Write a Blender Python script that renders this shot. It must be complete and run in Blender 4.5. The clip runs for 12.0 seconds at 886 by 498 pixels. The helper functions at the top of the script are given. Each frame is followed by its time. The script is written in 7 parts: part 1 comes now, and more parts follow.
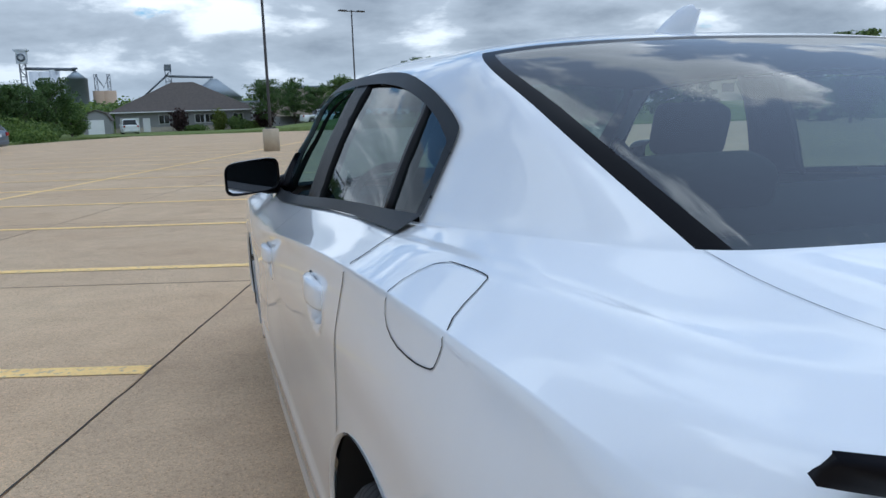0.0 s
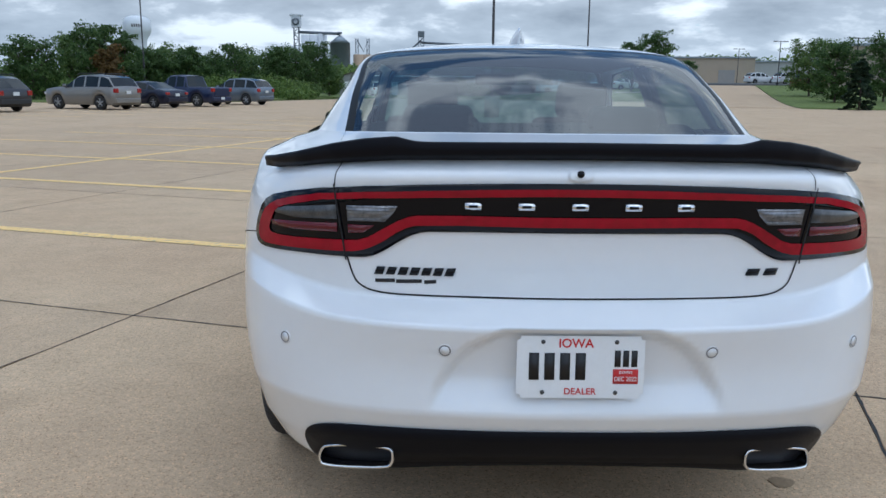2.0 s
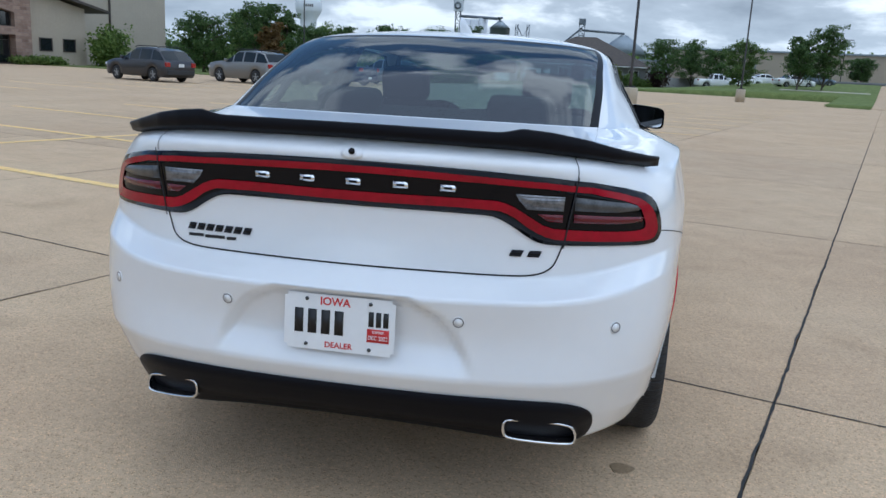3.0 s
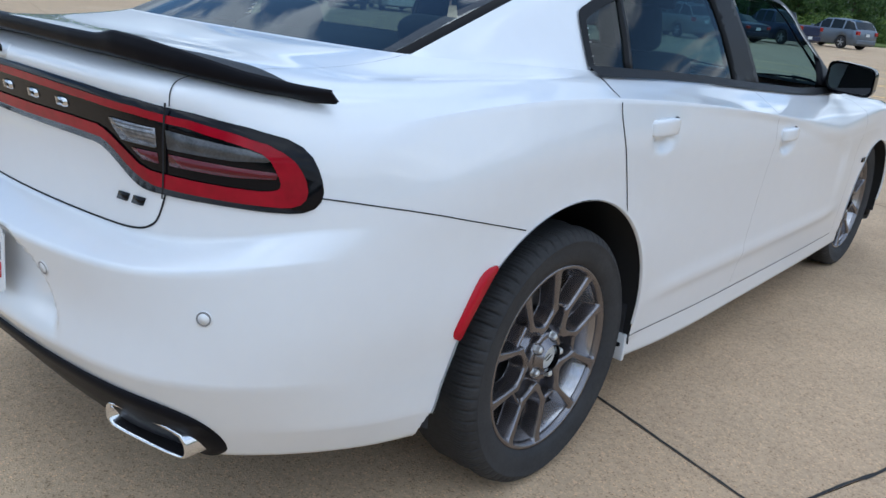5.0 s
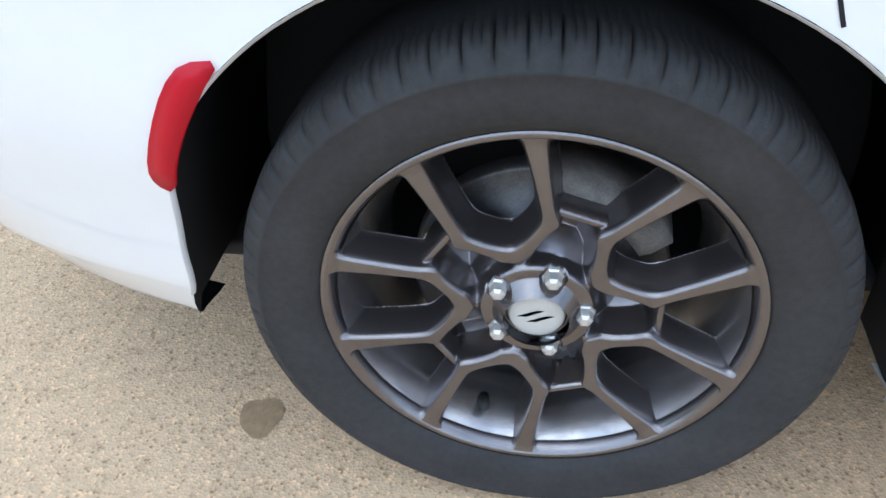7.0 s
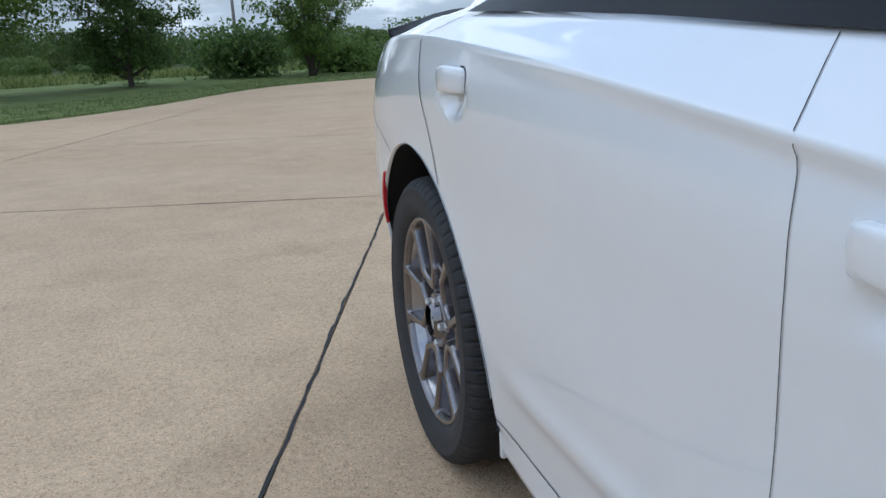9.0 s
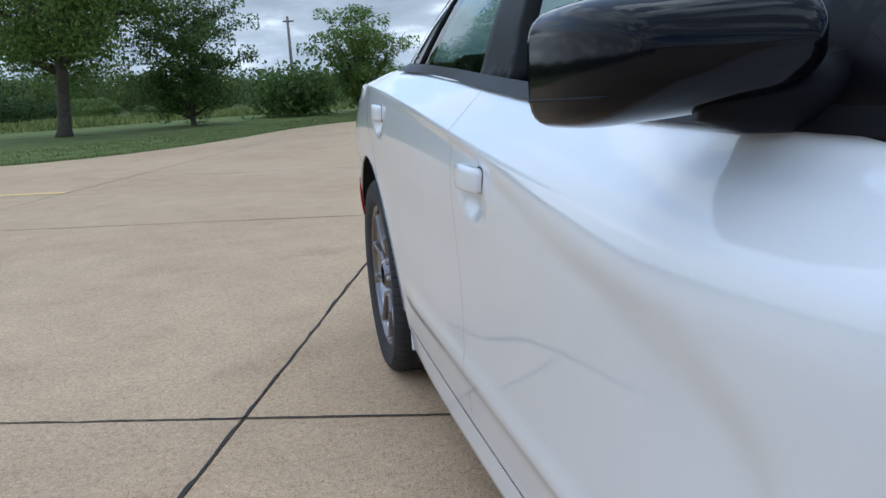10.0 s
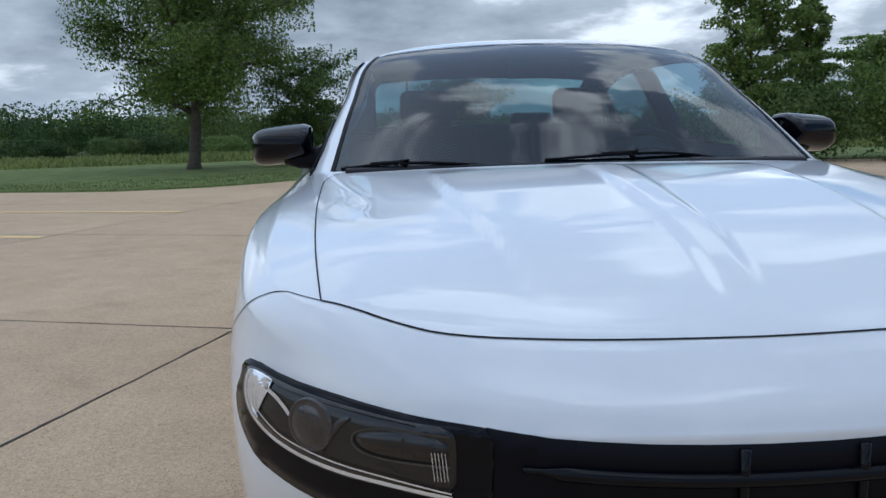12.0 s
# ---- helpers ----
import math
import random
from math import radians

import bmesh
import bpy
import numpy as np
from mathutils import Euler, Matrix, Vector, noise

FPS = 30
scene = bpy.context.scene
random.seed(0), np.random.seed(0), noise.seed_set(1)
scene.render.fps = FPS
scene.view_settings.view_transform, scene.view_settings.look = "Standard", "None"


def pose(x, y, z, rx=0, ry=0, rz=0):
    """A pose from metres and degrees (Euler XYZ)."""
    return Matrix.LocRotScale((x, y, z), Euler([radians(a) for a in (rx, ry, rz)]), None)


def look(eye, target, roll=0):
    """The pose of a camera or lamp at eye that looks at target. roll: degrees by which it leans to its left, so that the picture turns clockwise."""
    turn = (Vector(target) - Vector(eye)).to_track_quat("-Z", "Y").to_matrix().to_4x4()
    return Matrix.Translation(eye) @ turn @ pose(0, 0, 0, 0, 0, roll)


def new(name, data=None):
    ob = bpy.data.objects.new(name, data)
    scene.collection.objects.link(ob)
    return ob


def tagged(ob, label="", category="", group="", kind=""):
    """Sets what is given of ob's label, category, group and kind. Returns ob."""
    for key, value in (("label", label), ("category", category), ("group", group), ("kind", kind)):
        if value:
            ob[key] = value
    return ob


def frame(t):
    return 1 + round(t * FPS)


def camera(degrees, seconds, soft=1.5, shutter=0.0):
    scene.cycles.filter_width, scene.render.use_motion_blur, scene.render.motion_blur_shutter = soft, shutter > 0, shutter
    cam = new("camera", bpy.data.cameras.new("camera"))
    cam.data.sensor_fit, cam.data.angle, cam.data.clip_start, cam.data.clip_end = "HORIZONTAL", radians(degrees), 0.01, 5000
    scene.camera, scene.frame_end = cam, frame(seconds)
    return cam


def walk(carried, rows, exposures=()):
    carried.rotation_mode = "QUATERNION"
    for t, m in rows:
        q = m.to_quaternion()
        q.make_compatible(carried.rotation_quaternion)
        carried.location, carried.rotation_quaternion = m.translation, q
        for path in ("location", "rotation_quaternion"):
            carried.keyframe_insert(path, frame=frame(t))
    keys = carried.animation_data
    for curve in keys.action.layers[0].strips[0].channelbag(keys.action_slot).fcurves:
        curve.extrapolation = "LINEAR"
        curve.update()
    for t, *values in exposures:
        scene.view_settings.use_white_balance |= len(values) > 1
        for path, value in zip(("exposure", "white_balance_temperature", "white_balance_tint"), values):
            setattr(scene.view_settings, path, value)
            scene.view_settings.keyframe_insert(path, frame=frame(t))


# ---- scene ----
cam = camera(57.81, 12.0, soft=1.5)
PATH = [
    (0, (-1.151, -1.079, 1.302), (-0.575, 0.806, 0.969), -1.92),
    (0.5, (-1.036, -1.612, 1.307), (-0.618, 0.314, 0.977), -1.35),
    (1, (-0.880, -2.130, 1.322), (-0.626, -0.177, 0.983), -0.78),
    (1.5, (-0.659, -2.589, 1.278), (-0.527, -0.625, 0.929), 0.54),
    (2, (-0.340, -2.904, 1.286), (-0.326, -0.946, 0.891), 0.57),
    (2.5, (0.136, -3.083, 1.294), (-0.032, -1.136, 0.881), 2.43),
    (3, (0.621, -3.041, 1.310), (0.279, -1.122, 0.872), 2.92),
    (3.5, (1.119, -2.949, 1.329), (0.536, -1.086, 0.892), 3.41),
    (3.7, (1.297, -2.832, 1.301), (0.632, -0.998, 0.861), 3.64),
    (5.3, (2.079, -1.458, 1.300), (0.729, -0.139, 0.637), 4.80),
    (5.5, (2.131, -1.271, 1.277), (0.704, -0.055, 0.581), 4.13),
    (6, (2.073, -0.744, 1.188), (0.526, 0.134, 0.275), 2.33),
    (6.5, (1.882, -0.305, 1.117), (0.310, 0.084, -0.056), -0.11),
    (6.8, (1.747, -0.092, 1.087), (0.196, -0.093, -0.174), -2.20),
    (7, (1.619, 0.026, 1.051), (0.094, -0.234, -0.217), -3.02),
    (7.2, (1.518, 0.145, 1.037), (0.046, -0.437, -0.185), -3.80),
    (8.8, (1.443, 1.714, 1.028), (0.886, -0.137, 0.515), -2.46),
    (9, (1.419, 1.902, 1.055), (0.882, 0.042, 0.554), -2.91),
    (9.5, (1.396, 2.447, 1.058), (0.873, 0.576, 0.586), -2.52),
    (10, (1.330, 2.973, 1.065), (0.910, 1.060, 0.660), -3.35),
    (10.5, (1.242, 3.553, 1.077), (0.945, 1.601, 0.756), -3.35),
    (11, (1.079, 4.054, 1.081), (0.858, 2.088, 0.788), -2.92),
    (11.5, (0.841, 4.541, 1.086), (0.685, 2.567, 0.801), -1.24),
    (12, (0.599, 5.042, 1.104), (0.450, 3.068, 0.821), -1.39),
]
EXPOSURE = [(0, 0.40, 5780, 6), (1.5, 0.47, 5800, 6), (2.5, 0.5, 5740, 6), (3.5, 0.56, 5740, 6), (5.5, 0.64, 5740, 6), (6, 0.76, 5680, 6), (6.5, 1.14, 5760, 5), (7, 1.45, 5820, 5), (7.2, 1.46, 5820, 5), (8.8, 0.48, 5760, 6), (10, 0.54, 5700, 6), (11, 0.30, 5880, 7), (12, 0.27, 5800, 7)]
walk(cam, [(t, look(eye, target, roll)) for t, eye, target, roll in PATH], EXPOSURE)

# ---------------------------------------------------------------- light
world = bpy.data.worlds.new("world")
scene.world = world
world.use_nodes = True


def sky_nodes():
    nt = world.node_tree
    nt.nodes.clear()
    N, L = nt.nodes.new, nt.links.new
    out, bg = N("ShaderNodeOutputWorld"), N("ShaderNodeBackground")
    sky = N("ShaderNodeTexSky")
    sky.sky_type, sky.sun_disc = "NISHITA", False
    sky.sun_elevation, sky.sun_rotation = radians(58), radians(125)
    co, sep = N("ShaderNodeTexCoord"), N("ShaderNodeSeparateXYZ")
    L(co.outputs["Generated"], sep.inputs[0])
    # cloud layer seen on a flat sheet overhead
    up = N("ShaderNodeMath"); up.operation = "MAXIMUM"; up.inputs[1].default_value = 0.0
    L(sep.outputs["Z"], up.inputs[0])
    add = N("ShaderNodeMath"); add.operation = "ADD"; add.inputs[1].default_value = 0.28
    L(up.outputs[0], add.inputs[0])
    div = N("ShaderNodeVectorMath"); div.operation = "DIVIDE"
    comb = N("ShaderNodeCombineXYZ")
    for n in range(3):
        L(add.outputs[0], comb.inputs[n])
    L(co.outputs["Generated"], div.inputs[0]); L(comb.outputs[0], div.inputs[1])
    big, mid = N("ShaderNodeTexNoise"), N("ShaderNodeTexNoise")
    for node, scale, detail, rough in ((big, 1.55, 9, 0.54), (mid, 3.1, 8, 0.55)):
        node.inputs["Scale"].default_value, node.inputs["Detail"].default_value, node.inputs["Roughness"].default_value = scale, detail, rough
        L(div.outputs[0], node.inputs["Vector"])
    big.inputs["Distortion"].default_value = 0.35
    cover = N("ShaderNodeValToRGB")
    cover.color_ramp.elements[0].position, cover.color_ramp.elements[1].position = 0.485, 0.545
    tone = N("ShaderNodeValToRGB")
    e = tone.color_ramp.elements
    e[0].position, e[0].color = 0.40, (1.28, 1.32, 1.37, 1)
    e[1].position, e[1].color = 0.63, (0.34, 0.39, 0.46, 1)
    m = tone.color_ramp.elements.new(0.475); m.color = (0.62, 0.68, 0.76, 1)
    mixn = N("ShaderNodeMix"); mixn.data_type = "FLOAT"; mixn.inputs[0].default_value = 0.45
    L(big.outputs["Fac"], mixn.inputs[2]); L(mid.outputs["Fac"], mixn.inputs[3])
    L(mixn.outputs[0], tone.inputs[0])
    cloud = N("ShaderNodeVectorMath"); cloud.operation = "SCALE"; cloud.inputs[3].default_value = 7.0
    # an overcast sky is brightest overhead
    zen = N("ShaderNodeMath"); zen.operation = "MULTIPLY_ADD"; zen.inputs[1].default_value, zen.inputs[2].default_value = 12.0, 4.9
    L(up.outputs[0], zen.inputs[0]); L(zen.outputs[0], cloud.inputs[3])
    L(tone.outputs[0], cloud.inputs[0])
    # the layer breaks open overhead and closes up towards the horizon
    gap = N("ShaderNodeTexNoise")
    gap.inputs["Scale"].default_value, gap.inputs["Detail"].default_value, gap.inputs["Roughness"].default_value = 3.0, 9, 0.58
    L(div.outputs[0], gap.inputs["Vector"])
    low = N("ShaderNodeMapRange"); low.inputs[1].default_value, low.inputs[2].default_value = 0.12, 0.32
    low.inputs[3].default_value, low.inputs[4].default_value = 0.22, 0.0
    L(sep.outputs["Z"], low.inputs[0])
    fill = N("ShaderNodeMath"); fill.operation = "ADD"
    L(gap.outputs["Fac"], fill.inputs[0]); L(low.outputs[0], fill.inputs[1])
    L(fill.outputs[0], cover.inputs[0])
    mix = N("ShaderNodeMix"); mix.data_type = "RGBA"
    deep = N("ShaderNodeVectorMath"); deep.operation = "MULTIPLY"; deep.inputs[1].default_value = (0.80, 0.95, 1.04)  # tints the open sky bluer
    L(sky.outputs[0], deep.inputs[0])
    L(cover.outputs[0], mix.inputs[0]); L(deep.outputs[0], mix.inputs[6]); L(cloud.outputs[0], mix.inputs[7])
    # pale haze low down
    hz = N("ShaderNodeMapRange"); hz.inputs[1].default_value, hz.inputs[2].default_value = 0.0, 0.10
    hz.inputs[3].default_value, hz.inputs[4].default_value = 0.55, 0.0
    L(sep.outputs["Z"], hz.inputs[0])
    mix2 = N("ShaderNodeMix"); mix2.data_type = "RGBA"
    mix2.inputs[7].default_value = (4.9, 5.6, 6.4, 1)
    L(hz.outputs[0], mix2.inputs[0]); L(mix.outputs[2], mix2.inputs[6])
    L(mix2.outputs[2], bg.inputs["Color"])
    bg.inputs["Strength"].default_value = 0.10
    L(bg.outputs[0], out.inputs[0])


sky_nodes()
sun = new("sun", bpy.data.lights.new("sun", "SUN"))
sun.data.energy, sun.data.angle, sun.data.color = 0.7, radians(150), (1.0, 0.97, 0.93)
sun.matrix_world = look((0, 0, 30), (-14.0, 10.0, 2))

# ---------------------------------------------------------------- materials
def mat(name, color, rough=0.5, metal=0.0, coat=0.0, var=0.0, scale=8.0, bump=0.0, bscale=60.0, spec=0.5, trans=0.0, tint=None, coatrough=0.03):
    """A Principled material with noise in its colour (var) and a fine relief (bump)."""
    m = bpy.data.materials.new(name)
    m.use_nodes = True
    nt = m.node_tree
    N, L = nt.nodes.new, nt.links.new
    b = nt.nodes["Principled BSDF"]
    b.inputs["Base Color"].default_value = (*color, 1)
    b.inputs["Roughness"].default_value, b.inputs["Metallic"].default_value = rough, metal
    b.inputs["Coat Weight"].default_value, b.inputs["Coat Roughness"].default_value = coat, coatrough
    b.inputs["Specular IOR Level"].default_value = spec
    b.inputs["Transmission Weight"].default_value = trans
    co = N("ShaderNodeTexCoord")
    if var or tint:
        n1, n2 = N("ShaderNodeTexNoise"), N("ShaderNodeTexNoise")
        n1.inputs["Scale"].default_value, n2.inputs["Scale"].default_value = scale, scale * 7.3
        n1.inputs["Detail"].default_value = n2.inputs["Detail"].default_value = 6
        L(co.outputs["Object"], n1.inputs["Vector"]); L(co.outputs["Object"], n2.inputs["Vector"])
        mx = N("ShaderNodeMix"); mx.data_type = "FLOAT"; mx.inputs[0].default_value = 0.45
        L(n1.outputs["Fac"], mx.inputs[2]); L(n2.outputs["Fac"], mx.inputs[3])
        r = N("ShaderNodeValToRGB")
        lo = [c * (1 - var) for c in color]
        hi = [min(1, c * (1 + var)) for c in (tint or color)]
        r.color_ramp.elements[0].position, r.color_ramp.elements[0].color = 0.32, (*lo, 1)
        r.color_ramp.elements[1].position, r.color_ramp.elements[1].color = 0.68, (*hi, 1)
        L(mx.outputs[0], r.inputs[0]); L(r.outputs[0], b.inputs["Base Color"])
    if bump:
        n3 = N("ShaderNodeTexNoise"); n3.inputs["Scale"].default_value, n3.inputs["Detail"].default_value = bscale, 5
        L(co.outputs["Object"], n3.inputs["Vector"])
        bp = N("ShaderNodeBump"); bp.inputs["Strength"].default_value, bp.inputs["Distance"].default_value = bump, 0.01
        L(n3.outputs["Fac"], bp.inputs["Height"]); L(bp.outputs[0], b.inputs["Normal"])
    return m


def glass_mat(name, color, ior):
    """Thin tinted window glass: a see-through tint under a clear gloss that grows at a glance."""
    m = bpy.data.materials.new(name)
    m.use_nodes = True
    nt = m.node_tree
    nt.nodes.clear()
    N, L = nt.nodes.new, nt.links.new
    out, tr, gl, mx, lw = N("ShaderNodeOutputMaterial"), N("ShaderNodeBsdfTransparent"), N("ShaderNodeBsdfGlossy"), N("ShaderNodeMixShader"), N("ShaderNodeLayerWeight")
    tr.inputs[0].default_value = (*color, 1)
    gl.inputs["Roughness"].default_value = 0.015
    lw.inputs["Blend"].default_value = 0.5
    f0 = ((ior - 1) / (ior + 1)) ** 2
    p, ma = N("ShaderNodeMath"), N("ShaderNodeMath")
    p.operation, ma.operation = "POWER", "MULTIPLY_ADD"
    p.inputs[1].default_value = 5.0
    ma.inputs[1].default_value, ma.inputs[2].default_value = 1 - f0, f0
    L(lw.outputs["Facing"], p.inputs[0]); L(p.outputs[0], ma.inputs[0])
    L(ma.outputs[0], mx.inputs[0]); L(tr.outputs[0], mx.inputs[1]); L(gl.outputs[0], mx.inputs[2])
    L(mx.outputs[0], out.inputs[0])
    return m


M_WHITE = mat("white_paint", (0.78, 0.79, 0.805), 0.35, coat=1.0, var=0.015, scale=3)
M_WHITE.node_tree.nodes["Principled BSDF"].inputs["Coat IOR"].default_value = 1.58
M_BLACK = mat("satin_black_trim", (0.006, 0.006, 0.0085), 0.42, spec=.10, bump=0.05, bscale=900)
M_GBLACK = mat("gloss_black", (0.004, 0.004, 0.006), 0.08, spec=.2)
M_RUBBER = mat("tyre_rubber", (0.036, 0.0352, 0.0360), 0.75, spec=.30, var=0.25, scale=14, bump=0.15, bscale=300)
M_RIM = mat("graphite_alloy", (0.215, 0.202, 0.208), 0.26, metal=0.92, var=0.12, scale=9)
# rim metal made paler, so the colour carries the barrel's bright reflections
M_BARREL = mat("lightened_wheel_barrel", (0.40, 0.385, 0.39), 0.22, metal=0.9, var=.2, scale=12)
M_CHROME = mat("chrome", (0.72, 0.72, 0.73), 0.1, metal=1.0)
M_GLASS = glass_mat("window_glass", (0.33, 0.43, 0.42), 1.6)
M_GLASS_R = glass_mat("rear_window_glass", (0.50, 0.63, 0.60), 2.2)
M_SEAM = mat("seam_shadow_gap", (0.01, 0.01, 0.012), 0.9)

# ---------------------------------------------------------------- mesh helpers
def part(name, bm, material, parent=None, label="", smooth=True, kind=""):
    """Link a bmesh as one mesh object under a thing (or as a thing)."""
    me = bpy.data.meshes.new(name)
    bm.to_mesh(me)
    bm.free()
    for p in me.polygons:
        p.use_smooth = smooth
    for m in material if isinstance(material, (list, tuple)) else (material,):
        me.materials.append(m)
    ob = new(name, me)
    if parent:
        ob.parent = parent
    return tagged(ob, label=label, kind=kind)


def thing(name, label, category, group="", kind="", at=None):
    ob = new(name)
    ob.empty_display_size = 0.2
    if at is not None:
        ob.matrix_world = at
    return tagged(ob, label, category, group, kind)


def box(bm, c, s, bevel=0.0, m=None):
    """A box with centre c and size s, its edges bevelled."""
    r = bmesh.ops.create_cube(bm, size=1.0)
    vs = r["verts"]
    mx = Matrix.Translation(c) @ Matrix.Diagonal((*s, 1))
    bmesh.ops.transform(bm, matrix=(m @ mx) if m else mx, verts=vs)
    if bevel:
        es = list({e for v in vs for e in v.link_edges})
        bmesh.ops.bevel(bm, geom=es, offset=bevel, segments=2, affect="EDGES", profile=0.5)
    return bm


def tube(bm, pts, radii, seg=10, cap=True):
    """A round tube through points, with a radius at each."""
    rings = []
    pts = [Vector(p) for p in pts]
    for i, p in enumerate(pts):
        d = (pts[min(i + 1, len(pts) - 1)] - pts[max(i - 1, 0)]).normalized()
        a = d.cross(Vector((0.31, 0.17, 0.93)) if abs(d.z) < 0.9 else Vector((1, 0, 0))).normalized()
        b = d.cross(a)
        rad = radii[i] if isinstance(radii, (list, tuple)) else radii
        rings.append([bm.verts.new(p + rad * (math.cos(2 * math.pi * k / seg) * a + math.sin(2 * math.pi * k / seg) * b)) for k in range(seg)])
    for r0, r1 in zip(rings, rings[1:]):
        for k in range(seg):
            bm.faces.new((r0[k], r0[(k + 1) % seg], r1[(k + 1) % seg], r1[k]))
    if cap:
        bm.faces.new(rings[0][::-1]); bm.faces.new(rings[-1])
    return bm


def lathe(bm, prof, seg=48, m=None):
    """Turn a profile of (radius, along) about the x axis."""
    rings = []
    for k in range(seg):
        a = 2 * math.pi * k / seg
        rings.append([bm.verts.new((h, r * math.cos(a), r * math.sin(a))) for r, h in prof])
    for k in range(seg):
        r0, r1 = rings[k], rings[(k + 1) % seg]
        for i in range(len(prof) - 1):
            bm.faces.new((r0[i], r1[i], r1[i + 1], r0[i + 1]))
    if m:
        bmesh.ops.transform(bm, matrix=m, verts=[v for r in rings for v in r])
    return bm


def spline(pts, n):
    """A smooth run of n samples a span through 3D points (Catmull-Rom with chord-length steps)."""
    P = np.array(pts, float)
    d = np.maximum(np.linalg.norm(np.diff(P, axis=0), axis=1), 1e-4) ** 0.5
    t = np.r_[0, np.cumsum(d)]
    T = np.empty_like(P)
    for i in range(1, len(P) - 1):
        a, b = (P[i] - P[i - 1]) / d[i - 1], (P[i + 1] - P[i]) / d[i]
        T[i] = (a * d[i] + b * d[i - 1]) / (d[i - 1] + d[i])
    T[0], T[-1] = (P[1] - P[0]) / d[0], (P[-1] - P[-2]) / d[-1]
    out = []
    for i in range(len(P) - 1):
        for s in np.linspace(0, 1, n, endpoint=False):
            h = d[i]
            out.append((2 * s**3 - 3 * s**2 + 1) * P[i] + (s**3 - 2 * s**2 + s) * h * T[i] + (-2 * s**3 + 3 * s**2) * P[i + 1] + (s**3 - s**2) * h * T[i + 1])
    out.append(P[-1])
    return np.array(out)

# ---------------------------------------------------------------- ground, lot, lawn
CA, SA = math.cos(radians(17.9)), math.sin(radians(17.9))


def lot(a, b, z=0.0):
    """The lot's own grid: a across it, b along it."""
    return Vector((a * CA + b * SA, -a * SA + b * CA, z))


def concrete_mat():
    m = bpy.data.materials.new("tan_concrete")
    m.use_nodes = True
    nt = m.node_tree
    N, L = nt.nodes.new, nt.links.new
    b = nt.nodes["Principled BSDF"]
    geo, info = N("ShaderNodeNewGeometry"), N("ShaderNodeObjectInfo")
    def noise_(scale, detail=6, rough=.55):
        n = N("ShaderNodeTexNoise")
        n.inputs["Scale"].default_value, n.inputs["Detail"].default_value, n.inputs["Roughness"].default_value = scale, detail, rough
        L(geo.outputs["Position"], n.inputs["Vector"])
        return n
    def ramp(src, *stops):
        r = N("ShaderNodeValToRGB")
        while len(r.color_ramp.elements) < len(stops):
            r.color_ramp.elements.new(.5)
        for e, (p, c) in zip(r.color_ramp.elements, stops):
            e.position, e.color = p, (*c, 1)
        L(src, r.inputs[0])
        return r
    def mixc(fac, a, c, mode="MIX"):
        x = N("ShaderNodeMix"); x.data_type, x.blend_type = "RGBA", mode
        if isinstance(fac, float):
            x.inputs[0].default_value = fac
        else:
            L(fac, x.inputs[0])
        L(a, x.inputs[6]); L(c, x.inputs[7])
        return x.outputs[2]
    big = ramp(noise_(.45, 5).outputs["Fac"], (.3, (.515, .368, .240)), (.7, (.58, .434, .290)))
    mid = ramp(noise_(3.2, 7, .65).outputs["Fac"], (.35, (.92, .92, .92)), (.65, (1.05, 1.045, 1.04)))
    grain = N("ShaderNodeTexVoronoi"); grain.inputs["Scale"].default_value = 200
    L(geo.outputs["Position"], grain.inputs["Vector"])
    sep = N("ShaderNodeSeparateColor"); L(grain.outputs["Color"], sep.inputs[0])
    speck = ramp(sep.outputs[0], (0, (.56, .52, .47)), (.08, (.82, .79, .75)), (.20, (1, 1, 1)), (.80, (1, .99, .97)), (1, (1.36, 1.28, 1.16)))
    stain = ramp(noise_(1.1, 3, .5).outputs["Fac"], (.60, (1, 1, 1)), (.74, (.88, .87, .86)))
    col_ = mixc(1.0, big.outputs[0], mid.outputs[0], "MULTIPLY")
    col_ = mixc(.95, col_, speck.outputs[0], "MULTIPLY")
    col_ = mixc(1.0, col_, stain.outputs[0], "MULTIPLY")
    fleck = ramp(noise_(38, 4, .7).outputs["Fac"], (.34, (.87, .865, .855)), (.5, (1, 1, 1)), (.68, (1.09, 1.08, 1.06)))
    col_ = mixc(1.0, col_, fleck.outputs[0], "MULTIPLY")
    tone = ramp(info.outputs["Random"], (0, (.93, .93, .94)), (1, (1.06, 1.05, 1.03)))
    col_ = mixc(1.0, col_, tone.outputs[0], "MULTIPLY")
    L(col_, b.inputs["Base Color"])
    b.inputs["Roughness"].default_value, b.inputs["Specular IOR Level"].default_value = .9, .15
    bp = N("ShaderNodeBump"); bp.inputs["Strength"].default_value, bp.inputs["Distance"].default_value = .35, .004
    L(grain.outputs["Distance"], bp.inputs["Height"]); L(bp.outputs[0], b.inputs["Normal"])
    return m


M_CONC = concrete_mat()
M_TAR = mat("joint_tar", (0.022, 0.021, 0.020), 0.8, var=.4, scale=20)
M_LAWN = mat("mown_grass", (0.120, 0.156, 0.048), 0.95, spec=.08, var=.25, scale=1.6, tint=(0.165, 0.198, 0.070), bump=.5, bscale=70)
M_FIELD = mat("meadow", (0.06, 0.085, 0.03), 0.95, spec=.08, var=.4, scale=.12, tint=(0.11, 0.12, 0.05), bump=.5, bscale=3)


